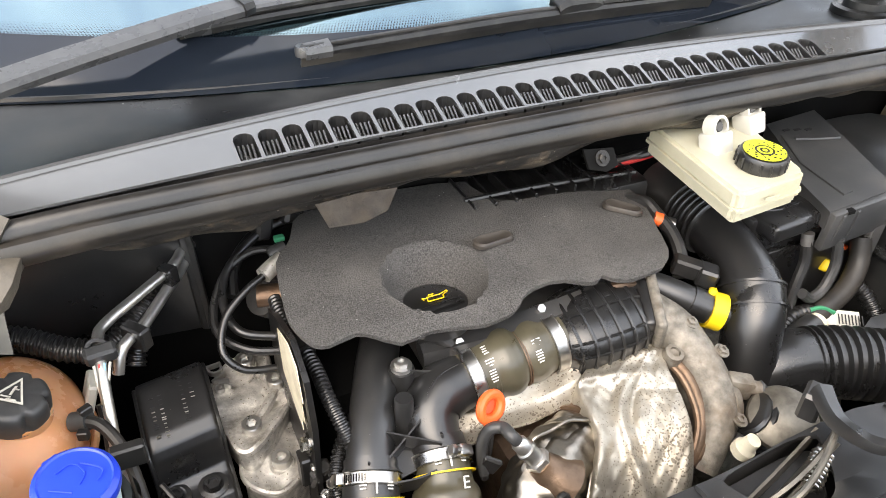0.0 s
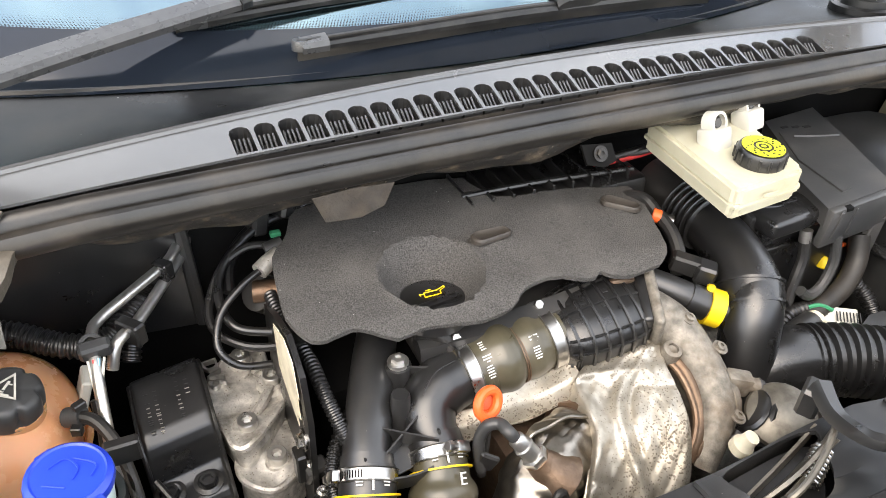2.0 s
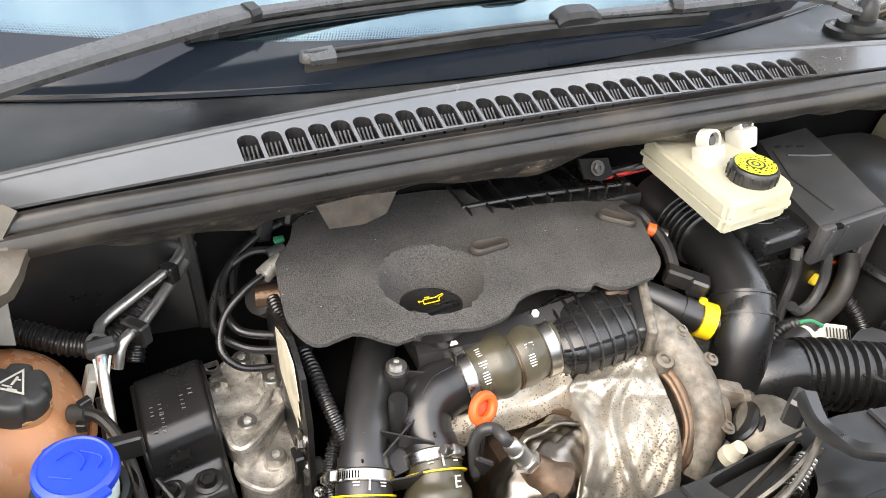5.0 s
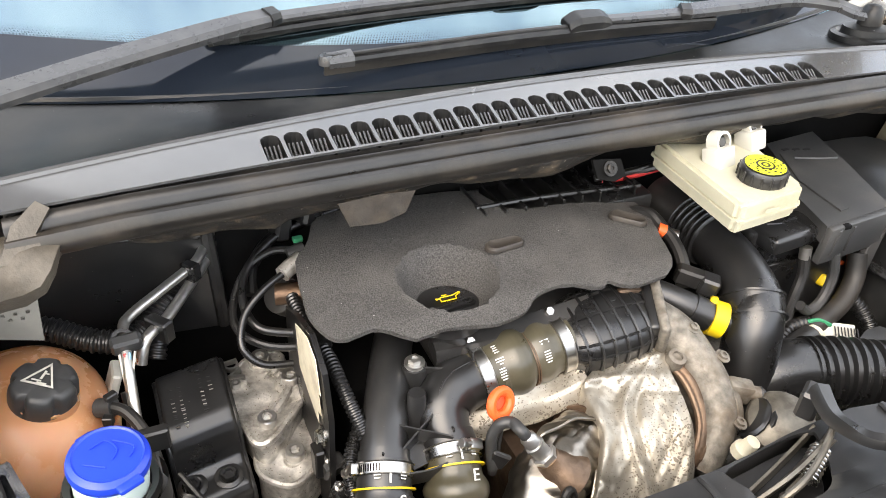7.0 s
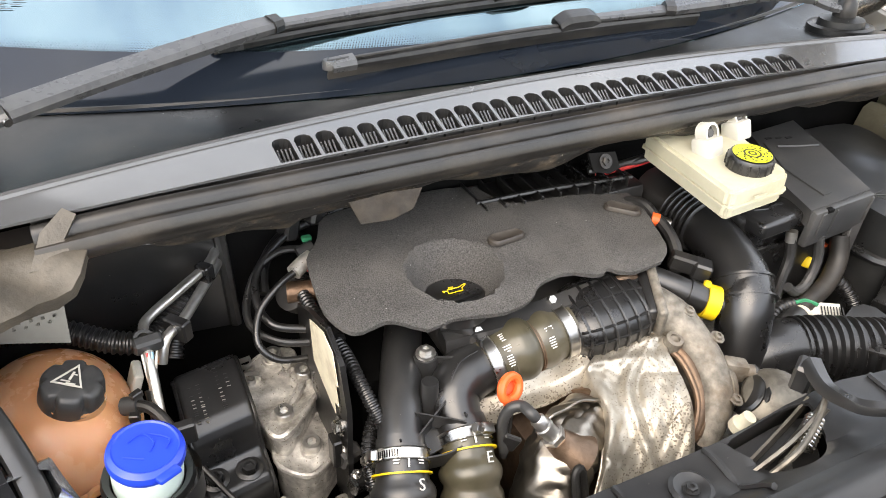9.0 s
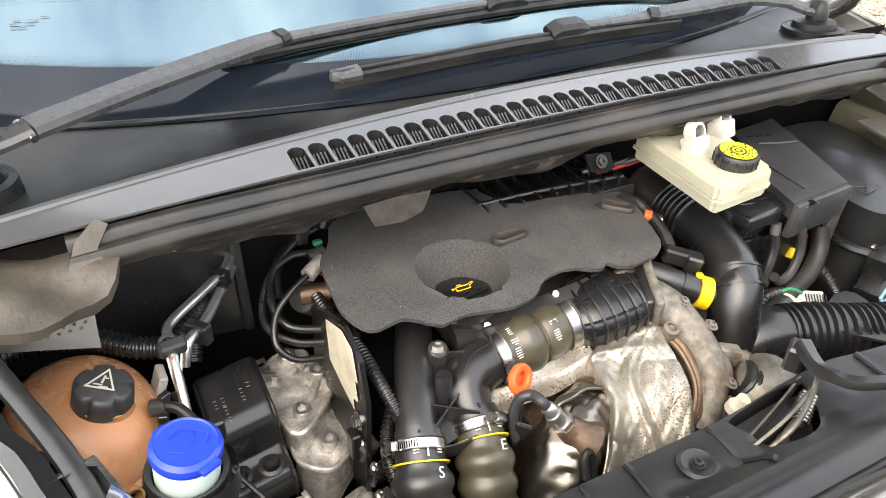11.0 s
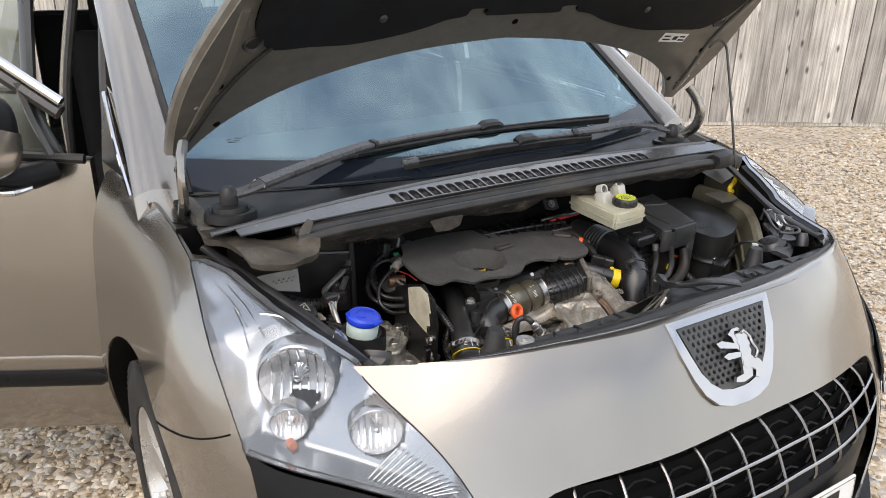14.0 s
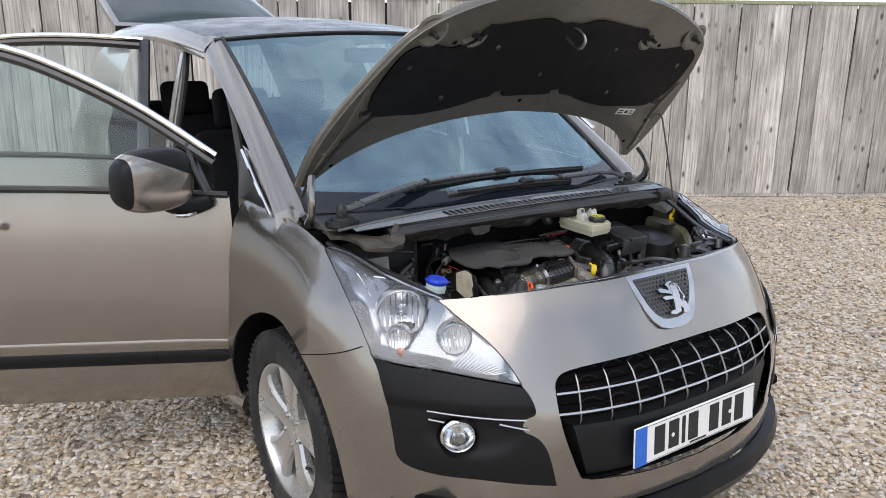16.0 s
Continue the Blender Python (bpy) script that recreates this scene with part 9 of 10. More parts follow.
def air_box():
    a = thing("air_filter_box", "large black plastic air filter box with a rounded lid", "air filter", (0.53, -0.25, 0.75))
    out = curve2([(0.44, -0.09), (0.64, -0.08), (0.648, -0.17), (0.620, -0.256), (0.572, -0.315), (0.50, -0.352), (0.445, -0.350), (0.435, -0.30), (0.450, -0.25), (0.46, -0.17)], 4)
    put("lid", sheet(out, [], lambda x, y: Vector((x, y, 0.830 + 0.014 * math.exp(-(((x - 0.54) / 0.06) ** 2 + ((y + 0.20) / 0.09) ** 2)))), 0.03, 0.10, inward=(0, 0, -1)), M_AIRBOX, a, "black rounded lid", 50)
    put("base", sheet([(x * 0.985 + 0.008, y * 0.985 - 0.003) for x, y in out], [], lambda x, y: Vector((x, y, 0.74)), 0.06, 0.22, inward=(0, 0, -1)), M_AIRBOX, a, "black lower housing", 50)
    put("rim", tube([(x, y, 0.762) for x, y in out[::3] + out[:1]], 0.008, 8, 2), M_AIRBOX, a)
    # crossed-out pictogram pressed into the lid
    m0 = Vector((0.490, -0.290, 0.8335))
    for pts in ([(-0.018, -0.014), (0.022, -0.008)], [(0.022, -0.008), (0.016, 0.018)], [(0.016, 0.018), (-0.024, 0.012)], [(-0.024, 0.012), (-0.018, -0.014)], [(-0.018, -0.014), (0.016, 0.018)], [(0.022, -0.008), (-0.024, 0.012)]):
        put("pressed_line", tube([m0 + Vector((*pts[0], 0.0)), m0 + Vector((*pts[1], 0.0))], 0.0008, 5, 2), M_GREYBOX, a)
    put("pressed_mark", box((0.535, -0.272, 0.8345), (0.014, 0.006, 0.002), 0.001, 1, (0, 0, -20)), M_GREYBOX, a)
    put("pressed_mark", box((0.560, -0.248, 0.8355), (0.012, 0.012, 0.002), 0.001, 1, (0, 0, -20)), M_GREYBOX, a)
    put("red_dot", disc(0.005, 0.004, (0.628, -0.235, 0.80), (1, -0.4, 0.3), 12), M_RED, a, "small red clip")
    r = thing("relay_box", "black relay with a light blue label below", "relay", (0.45, -0.37, 0.70))
    put("relay", box((0.462, -0.366, 0.742), (0.048, 0.034, 0.056), 0.003, 2, (0, -8, 20)), M_BLACK, r, "black relay block")
    put("holder", box((0.438, -0.382, 0.712), (0.062, 0.044, 0.045), 0.003, 2, (0, -8, 20)), M_BLACK, r)
    put("blue_label", box((0.432, -0.408, 0.724), (0.046, 0.004, 0.024), 0.001, 1, (-30, -8, 20)), M_BLUELAB, r, "light blue label")
    put("relay_bolt", bolt((0.452, -0.350, 0.772), (0, 0, 1), 0.005, 0.005), M_STEEL, r)
    for k in range(3):
        put("relay_text", box((0.476, -0.3785, 0.752 - 0.006 * k), (0.016 - 0.003 * k, 0.0008, 0.0018), 0, 1, (0, -8, 20)), M_WHITE_INK, r, "", 0)
    s = thing("air_duct", "flat black air duct plate by the filter", "air duct", (0.33, -0.49, 0.78))
    put("duct", sheet([(0.254, -0.418), (0.339, -0.383), (0.362, -0.384), (0.371, -0.396), (0.366, -0.471), (0.314, -0.484)], [], lambda x, y: Vector((x, y, 0.742)), 0.03, 0.004), M_BLACK_M, s)
    put("duct_stem", box((0.334, -0.423, 0.700), (0.05, 0.03, 0.075), 0.004, 1), M_BLACK_M, s)
    h = thing("headlight_bracket", "black plastic headlight bracket with cables", "bracket", (0.55, -0.42, 0.80))
    put("bracket", flat_blade([(0.600, -0.385, 0.842), (0.556, -0.445, 0.838), (0.500, -0.500, 0.838), (0.430, -0.538, 0.846)], [0.030, 0.034, 0.040, 0.040], [0.01, 0.012, 0.012, 0.01]), M_BLACK_M, h)
    loop = [(0.610, -0.360), (0.640, -0.343), (0.665, -0.339), (0.620, -0.395), (0.568, -0.450), (0.570, -0.478), (0.552, -0.500), (0.530, -0.502), (0.508, -0.479), (0.540, -0.434), (0.590, -0.384)]
    cap = put("lamp_cover", sheet(curve2([(0.588 + (x - 0.588) * 0.9, -0.425 + (y + 0.425) * 0.9) for x, y in loop], 3), [], lambda a, c: Vector((a, c, 0.852)), 0.02, 0.03, inward=(0, 0, -1)), M_BLACK, h, "black headlight rear cover")
    put("loop", tube([(x, y, 0.874) for x, y in curve2(loop, 3)] + [(loop[0][0], loop[0][1], 0.874)], 0.0036, 8, 1), M_BLACK_M, h, "black wire retaining loop")
    for x, y in ((0.625, -0.352), (0.560, -0.455), (0.515, -0.480)):
        put("loop_post", tube([(x, y, 0.874), (x - 0.004, y + 0.004, 0.846)], 0.0045, 8, 2), M_BLACK_M, cap)
    put("adjuster", lathe([(0, 0.012), (0.012, 0.012), (0.014, 0.0), (0.014, -0.02)], (0.548, -0.512, 0.862), (0.2, 0.3, 1), 16), M_BLACK_M, h)
    put("motor", lathe([(0, 0.026), (0.020, 0.024), (0.026, 0.018), (0.034, 0.014), (0.036, 0.0), (0.036, -0.03)], (0.488, -0.478, 0.836), (-0.4, 0.1, 0.9), 24), M_BLACK, h, "round black adjuster motor")
    put("cable", tube([(0.462, -0.470, 0.845), (0.440, -0.440, 0.850), (0.438, -0.405, 0.82), (0.455, -0.380, 0.78)], 0.004, 8, 5), M_RUBBER, h, "thin black cable")


def coolant_tank():
    t = thing("coolant_tank", "amber translucent coolant expansion tank with a black cap", "coolant tank", (-0.635, -0.2, 0.70))
    cx, cy, cz = -0.632, -0.196, 0.758
    bm = bmesh.new()
    bmesh.ops.create_uvsphere(bm, u_segments=40, v_segments=24, radius=1)
    for v in bm.verts:
        v.co = Vector((cx + v.co.x * 0.082, cy + v.co.y * 0.098, cz + v.co.z * 0.068 * (1.0 if v.co.z > 0 else 0.9)))
    put("tank", bm, M_ORANGE_TANK, t, "amber plastic tank", 60)
    ring = [(cx + 0.083 * math.cos(a), cy + 0.099 * math.sin(a), cz - 0.012 - 0.006 * math.cos(a)) for a in [2 * math.pi * k / 40 for k in range(41)]]
    put("seam", tube(ring, 0.0042, 8, 1, cap=False), M_ORANGE_TANK, t, "moulded seam")
    put("neck", lathe([(0.032, -0.02), (0.029, 0.012), (0, 0.012)], (-0.603, -0.222, 0.806), (0.25, -0.15, 1), 28), M_ORANGE_TANK, t)
    ax = Vector((0.22, -0.16, 1)).normalized()
    # round cap with six thumb scallops pressed into its flank
    bm = lathe([(0.0300, 0.0), (0.0306, 0.003), (0.0306, 0.008), (0.0304, 0.013), (0.0300, 0.018), (0.0290, 0.0225), (0.0265, 0.0260), (0.0225, 0.0270), (0.0, 0.029)], (0, 0, 0), (0, 0, 1), 72)
    for v in bm.verts:
        rad = math.hypot(v.co.x, v.co.y)
        if rad > 0.02 and v.co.z > 0.004:
            dip = 1 - 0.17 * max(0, math.cos(6 * math.atan2(v.co.y, v.co.x) + 0.5)) ** 3 * (1.0 if rad > 0.024 else 0.3)
            v.co.x, v.co.y = v.co.x * dip, v.co.y * dip
    bmesh.ops.transform(bm, matrix=Matrix.Translation((-0.603, -0.222, 0.813)) @ aim(ax), verts=bm.verts)
    cap = put("cap", bm, M_GREYBOX, t, "dusty black cap with a white warning triangle", 50)
    f = facing(Vector((-0.603, -0.222, 0.815)) + ax * 0.0290, (0.85, -0.5, -0.15), (0.5, 0.85, 0.05))
    tri_o = [(-0.0155, -0.011), (0.0155, -0.011), (0.0, 0.0165)]
    tri_i = [(-0.0124, -0.0092), (0.0124, -0.0092), (0.0, 0.0128)]
    put("warning_triangle", sheet(tri_o, [tri_i], lambda a, c: f @ Vector((a, c, 0.0)), 0.05, 0.0008), M_LUG, cap, "white warning triangle", 0)
    put("warning_symbol", join(*[b for b in (box((0, 0.001, 0), (0.0022, 0.010, 0.0008)), box((-0.003, -0.0062, 0), (0.009, 0.0013, 0.0008)), box((0.003, -0.0085, 0), (0.009, 0.0013, 0.0008)), box((0.003, 0.003, 0), (0.003, 0.0012, 0.0008))) if not bmesh.ops.transform(b, matrix=f, verts=b.verts)]), M_LUG, cap, "white thermometer symbol", 0)
    put("outlet", lathe([(0.008, 0.0), (0.0095, 0.0), (0.0105, 0.014), (0.0105, 0.02), (0.008, 0.02), (0.008, 0.004)], (-0.603, -0.282, 0.738), (0.25, -0.8, 0.35), 18), M_ORANGE_TANK, t, "open tank spigot")
    put("foot", box((-0.63, -0.30, 0.71), (0.02, 0.02, 0.05), 0.004, 1), M_ORANGE_TANK, t)
    put("hose_clip", tube([(-0.560, -0.232, 0.792), (-0.545, -0.240, 0.796)], 0.0095, 14, 2), M_GREYBOX, t, "grey spring clip")
    put("clip_ears", join(box((-0.546, -0.236, 0.806), (0.012, 0.008, 0.008), 0.001, 1, (0, 0, 30)), box((-0.552, -0.250, 0.790), (0.010, 0.008, 0.010), 0.001, 1, (0, 0, -20))), M_BLACK, t)
    put("bleed_hose", tube([(-0.550, -0.238, 0.795), (-0.535, -0.250, 0.795), (-0.522, -0.272, 0.782), (-0.515, -0.30, 0.76), (-0.512, -0.33, 0.72)], 0.006, 10, 6), M_RUBBER, t, "thin black bleed hose")
    b = thing("tank_hose", "corrugated black hose beneath the shelf", "hose", (-0.6, -0.12, 0.78))
    put("hose", tube([(-0.74, -0.165, 0.83), (-0.70, -0.125, 0.828), (-0.65, -0.110, 0.825), (-0.60, -0.118, 0.815), (-0.555, -0.140, 0.802), (-0.515, -0.145, 0.80), (-0.475, -0.110, 0.815)], 0.0135, 14, 8, ribs=150, depth=0.16), M_BLACK, b, "corrugated black hose")
    k = thing("black_bracket", "black plastic bracket beside the tank", "bracket", (-0.66, -0.38, 0.80))
    put("bracket", flat_blade([(-0.72, -0.33, 0.86), (-0.665, -0.315, 0.845), (-0.625, -0.345, 0.83), (-0.60, -0.40, 0.81), (-0.59, -0.46, 0.80)], [0.012, 0.014, 0.014, 0.014, 0.02], [0.018, 0.018, 0.018, 0.016, 0.016]), M_BLACK, k)
    # near-black block, the recess's shade put into its colour
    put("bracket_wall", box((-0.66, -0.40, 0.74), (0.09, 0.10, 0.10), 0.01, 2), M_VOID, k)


def washer_bottle():
    w = thing("washer_filler", "pale green washer bottle neck with a blue lid", "washer bottle", (-0.545, -0.38, 0.78))
    ax = Vector((0.10, -0.10, 1)).normalized()
    o = Vector((-0.545, -0.380, 0.872))
    lid = put("lid", lathe([(0.0300, -0.006), (0.0310, -0.004), (0.0315, 0.0), (0.0305, 0.004), (0.0280, 0.0060), (0.0265, 0.0078), (0.0250, 0.0066), (0.0, 0.0078)], o, ax, 40), M_BLUE, w, "bright blue hinged lid")
    put("lid_tab", box(o + Vector((0.013, -0.0295, -0.001)), (0.020, 0.009, 0.005), 0.002, 2, (0, 0, 24)), M_BLUE, lid)
    put("lid_tab", box(o + Vector((-0.016, 0.028, 0.001)), (0.014, 0.007, 0.005), 0.002, 2, (0, 0, 30)), M_BLUE, lid)
    f = facing(o + ax * 0.0086, (0.9, -0.2, -0.1), (0.2, 0.9, 0.1))
    for pts in ([(-0.016, -0.010), (0.0, -0.013)], [(-0.014, 0.004), (-0.004, 0.012), (0.006, 0.004), (0.004, -0.006)], [(0.002, 0.012), (0.018, 0.006), (0.016, -0.004)]):
        put("pressed_symbol", tube([f @ Vector((x, y, 0)) for x, y in pts], 0.0007, 5, 4), M_BLUE, lid)
    put("neck", lathe([(0.0275, -0.006), (0.029, -0.012), (0.0285, -0.035), (0.024, -0.045), (0.022, -0.12), (0.024, -0.30), (0, -0.30)], o, ax, 32), M_BOTTLE, w, "pale translucent filler neck")
    b = put("carrier", lathe([(0.0305, -0.030), (0.036, -0.026), (0.038, -0.034), (0.034, -0.048), (0.030, -0.050)], o, ax, 32), M_BLACK_M, w, "black plastic carrier")
    put("carrier_cup", grid(lambda a, c: o + Vector((0.040 * math.cos(radians(-210 + 240 * a)), 0.038 * math.sin(radians(-210 + 240 * a)), -0.030 - (0.022 + 0.030 * math.exp(-((a - 0.45) / 0.22) ** 2)) * c)) * 1.0, 28, 5), M_BLACK_M, w, "black cup round the neck")
    put("carrier_arm", flat_blade([(-0.540, -0.422, 0.822), (-0.548, -0.432, 0.806), (-0.562, -0.428, 0.800), (-0.578, -0.412, 0.800)], [0.050, 0.040, 0.034, 0.040], [0.014, 0.014, 0.013, 0.013]), M_BLACK_M, w, "black bracket arm")
    put("carrier_eye", lathe([(0.011, 0.0), (0.019, 0.0), (0.019, 0.010), (0.011, 0.010), (0.010, 0.004)], (-0.582, -0.405, 0.805), (-0.1, -0.1, 1), 22), M_BLACK_M, w)
    put("carrier_stay", flat_blade([(-0.582, -0.400, 0.800), (-0.600, -0.430, 0.812), (-0.606, -0.470, 0.828)], [0.03, 0.02, 0.02], [0.010, 0.010, 0.010]), M_BLACK_M, w)
    put("sensor_connector", box((-0.515, -0.300, 0.80), (0.03, 0.012, 0.025), 0.002, 1), M_BLACK, w)


def ac_pipes():
    a = thing("air_conditioning_pipes", "bent aluminium air conditioning pipes with a wiring plug", "pipe", (-0.52, -0.15, 0.7))
    put("pipe", tube([(-0.422, -0.060, 0.850), (-0.438, -0.088, 0.843), (-0.478, -0.118, 0.836), (-0.515, -0.145, 0.830), (-0.525, -0.162, 0.827), (-0.526, -0.195, 0.818), (-0.528, -0.235, 0.785), (-0.530, -0.265, 0.74), (-0.532, -0.285, 0.66)], 0.0058, 14, 7), M_ALUPIPE, a, "bent aluminium pipe")
    put("pipe", tube([(-0.410, -0.040, 0.845), (-0.425, -0.070, 0.832), (-0.455, -0.110, 0.822), (-0.482, -0.145, 0.815), (-0.505, -0.168, 0.812), (-0.515, -0.18, 0.79)], 0.0062, 14, 7), M_ALUPIPE, a, "bent aluminium pipe")
    put("pipe", tube([(-0.422, -0.060, 0.850), (-0.41, -0.045, 0.858), (-0.39, -0.04, 0.86)], 0.007, 14, 5), M_ALUPIPE, a)
    put("pipe_clip", box((-0.446, -0.098, 0.838), (0.014, 0.02, 0.022), 0.002, 1, (0, 0, 40)), M_BLACK, a, "black pipe clip")
    put("pipe_clip", box((-0.490, -0.155, 0.812), (0.014, 0.03, 0.026), 0.002, 1, (0, 0, 40)), M_BLACK, a, "black pipe clip")
    put("corrugated_sleeve", tube([(-0.45, -0.055, 0.80), (-0.475, -0.085, 0.79), (-0.490, -0.110, 0.775), (-0.50, -0.13, 0.75)], 0.011, 12, 6, ribs=170, depth=0.18), M_BLACK, a, "corrugated black sleeve")
    put("corrugated_sleeve", tube([(-0.39, -0.055, 0.885), (-0.35, -0.06, 0.885)], 0.011, 12, 6, ribs=170, depth=0.18), M_BLACK, a, "corrugated black sleeve")
    plug = put("wiring_plug", join(box((-0.524, -0.188, 0.828), (0.030, 0.014, 0.020), 0.003, 1, (20, 0, 5)), lathe([(0.007, -0.004), (0.011, -0.004), (0.011, 0.004), (0.007, 0.004)], (-0.527, -0.181, 0.828), (0.1, -0.5, 0.8), 20)), M_GREYBOX, a, "grey wiring plug")
    for k, m in enumerate((M_LUG, M_RED, M_BLUELAB, M_LUG)):
        put("wire", tube([(-0.532 + 0.005 * k, -0.197, 0.823), (-0.532 + 0.003 * k, -0.211, 0.808), (-0.531, -0.225, 0.788)], 0.0014, 6, 4), m, plug, "thin coloured wire")
    put("tape", tube([(-0.531, -0.222, 0.795), (-0.532, -0.24, 0.765), (-0.54, -0.262, 0.71)], 0.007, 10, 4), M_RUBBER, plug, "black taped wires")
    put("white_strip", box((-0.548, -0.175, 0.765), (0.010, 0.03, 0.05), 0.002, 1, (0, 20, 0)), M_LUG, a, "pale plastic strip")


def engine_mount():
    b = thing("engine_mount_cover", "gloss black engine mount housing with worn white printing", "engine mount", (-0.47, -0.22, 0.62))
    # pressed cover: a sloping top that rolls over and drops to a foot with two nuts
    prof = [(-0.142, 0.66), (-0.146, 0.738), (-0.150, 0.745), (-0.158, 0.747), (-0.200, 0.735), (-0.218, 0.729), (-0.229, 0.721), (-0.235, 0.710), (-0.238, 0.692), (-0.243, 0.680), (-0.252, 0.674), (-0.276, 0.669), (-0.281, 0.662), (-0.282, 0.63)]

    def shell(a, c):
        f = c * (len(prof) - 1)
        i = min(int(f), len(prof) - 2)
        y, z = [prof[i][k] + (prof[i + 1][k] - prof[i][k]) * (f - i) for k in (0, 1)]
        edge = max(0, abs(a - 0.5) - 0.44) / 0.06
        return Vector((-0.508 + 0.076 * a + 0.006 * (c - 0.3), y + 0.010 * (a - 0.5), z - 0.010 * edge ** 2 + 0.004 * (a - 0.5)))

    put("body", grid(shell, 24, 52), M_BLACK, b, "gloss black pressed housing", 60)
    for s_ in (0.0, 1.0):
        put("flank", grid(lambda a, c: shell(s_, a) + Vector((0, 0, -c * max(0, shell(s_, a).z - 0.62))), 30, 2), M_BLACK, b)
        put("beaded_edge", tube([shell(s_ * 0.98 + 0.01, 0.10 + 0.88 * k / 30) for k in range(31)], 0.0028, 8, 1), M_BLACK, b)
    rng = random.Random(8)
    for k, (u, v0, n) in enumerate(((0.20, 0.262, 15), (0.32, 0.252, 17), (0.62, 0.240, 14), (0.75, 0.262, 4))):
        for j in range(n):
            if rng.random() < 0.15:
                continue
            q = shell(u, v0 + 0.0098 * j) + Vector((0, 0, 0.0007))
            put("print_bar", box(q, (rng.uniform(0.0030, 0.0048), rng.uniform(0.0009, 0.0019), 0.0005), 0, 1, (-16, 0, 0)), M_ALU if rng.random() < 0.45 else M_GREYBOX, b, "", 0)
    for x in (-0.490, -0.452):
        put("mount_nut", join(lathe([(0.0150, 0.0), (0.0155, 0.003), (0.011, 0.005)], (x, -0.259, 0.672), (0, -0.15, 1), 20), lathe([(0.0085, 0.003), (0.0085, 0.010), (0.0055, 0.010), (0.0055, 0.005), (0, 0.005)], (x, -0.259, 0.672), (0, -0.15, 1), 6)), M_BLACK_M, b, "dark flanged nut")
    f = thing("battery_connector", "grey metal plate below the mount", "bracket", (-0.46, -0.34, 0.60))
    put("plate", sheet([(-0.525, -0.285), (-0.425, -0.290), (-0.418, -0.345), (-0.440, -0.375), (-0.515, -0.365)], [], lambda x, y: Vector((x, y, 0.640 + 0.15 * (y + 0.29))), 0.04, 0.004), M_ALU, f, "dull grey pressed plate")
    put("plate_lip", tube([(-0.425, -0.288, 0.642), (-0.417, -0.345, 0.634), (-0.440, -0.376, 0.630)], 0.004, 8, 4), M_ALU, f)
    put("plate_bolt", bolt((-0.505, -0.335, 0.636), (0, 0, 1), 0.009, 0.010), M_ALU, f, "dull plated bolt")
    put("lead", tube([(-0.50, -0.26, 0.70), (-0.475, -0.31, 0.685), (-0.44, -0.37, 0.66), (-0.40, -0.42, 0.64)], 0.0035, 8, 5), M_BLACK, f, "thin black lead")
    p = thing("pump", "cast aluminium bracket with socket-head bolts", "engine bracket", (-0.39, -0.19, 0.62))
    out = [(-0.424, -0.140), (-0.410, -0.120), (-0.388, -0.110), (-0.362, -0.116), (-0.360, -0.140), (-0.346, -0.160), (-0.346, -0.182), (-0.360, -0.206), (-0.384, -0.235), (-0.405, -0.252), (-0.418, -0.246), (-0.422, -0.225), (-0.430, -0.195), (-0.432, -0.165)]
    def face(x, y):
        return Vector((x, y, 0.703 + 0.0025 * math.sin(55 * x + 1) * math.cos(38 * y) - 0.006 * math.exp(-((y + 0.195) / 0.012) ** 2) + 0.0015 * math.sin(170 * x) * math.sin(140 * y)))
    put("casting", sheet(curve2(out, 4), [], face, 0.006, 0.05, inward=(0, 0, -1)), M_ALU, p, "", 50)
    put("casting_rim", tube([face(x, y) + Vector((0, 0, -0.004)) for x, y in curve2(out, 4)] + [face(*out[0]) + Vector((0, 0, -0.004))], 0.005, 8, 1), M_ALU, p)
    low = [(-0.413, -0.228), (-0.375, -0.212), (-0.343, -0.200), (-0.340, -0.228), (-0.348, -0.258), (-0.372, -0.282), (-0.394, -0.288), (-0.418, -0.262)]
    put("lower_casting", sheet(curve2(low, 4), [], lambda x, y: Vector((x, y, 0.668 + 0.004 * math.sin(60 * x) * math.sin(50 * y) + 0.002 * math.sin(150 * x + 90 * y))), 0.008, 0.06, inward=(0, 0, -1)), M_ALU, p, "", 50)
    put("lower_rim", tube([Vector((x, y, 0.664)) for x, y in curve2(low, 4)] + [Vector((low[0][0], low[0][1], 0.664))], 0.0042, 8, 1), M_ALU, p)
    put("lower_casting", box((-0.372, -0.325, 0.60), (0.06, 0.05, 0.06), 0.012, 3, (0, 0, 20)), M_ALU, p)
    for x, y, z, r_ in ((-0.386, -0.127, 0.704, 0.014), (-0.360, -0.172, 0.704, 0.0165), (-0.400, -0.226, 0.701, 0.0175), (-0.378, -0.254, 0.667, 0.014)):
        put("boss", lathe([(r_ * 1.35, -0.012), (r_ * 1.05, -0.001), (r_ * 0.95, 0.003), (0, 0.003)], (x, y, z), (0, -0.1, 1), 22), M_ALU, p, "cast bolt boss")
        put("bolt", join(lathe([(0.0108, 0.003), (0.0108, 0.013), (0.0098, 0.0142), (0.0058, 0.0142)], (x, y, z), (0, -0.1, 1), 20), lathe([(0.0058, 0.0142), (0.0056, 0.007), (0, 0.007)], (x, y, z), (0, -0.1, 1), 6)), M_ALUPIPE, p, "socket-head bolt")
    put("rib", tube([(-0.362, -0.178, 0.704), (-0.378, -0.20, 0.703), (-0.398, -0.222, 0.702)], 0.006, 8, 5), M_ALU, p)
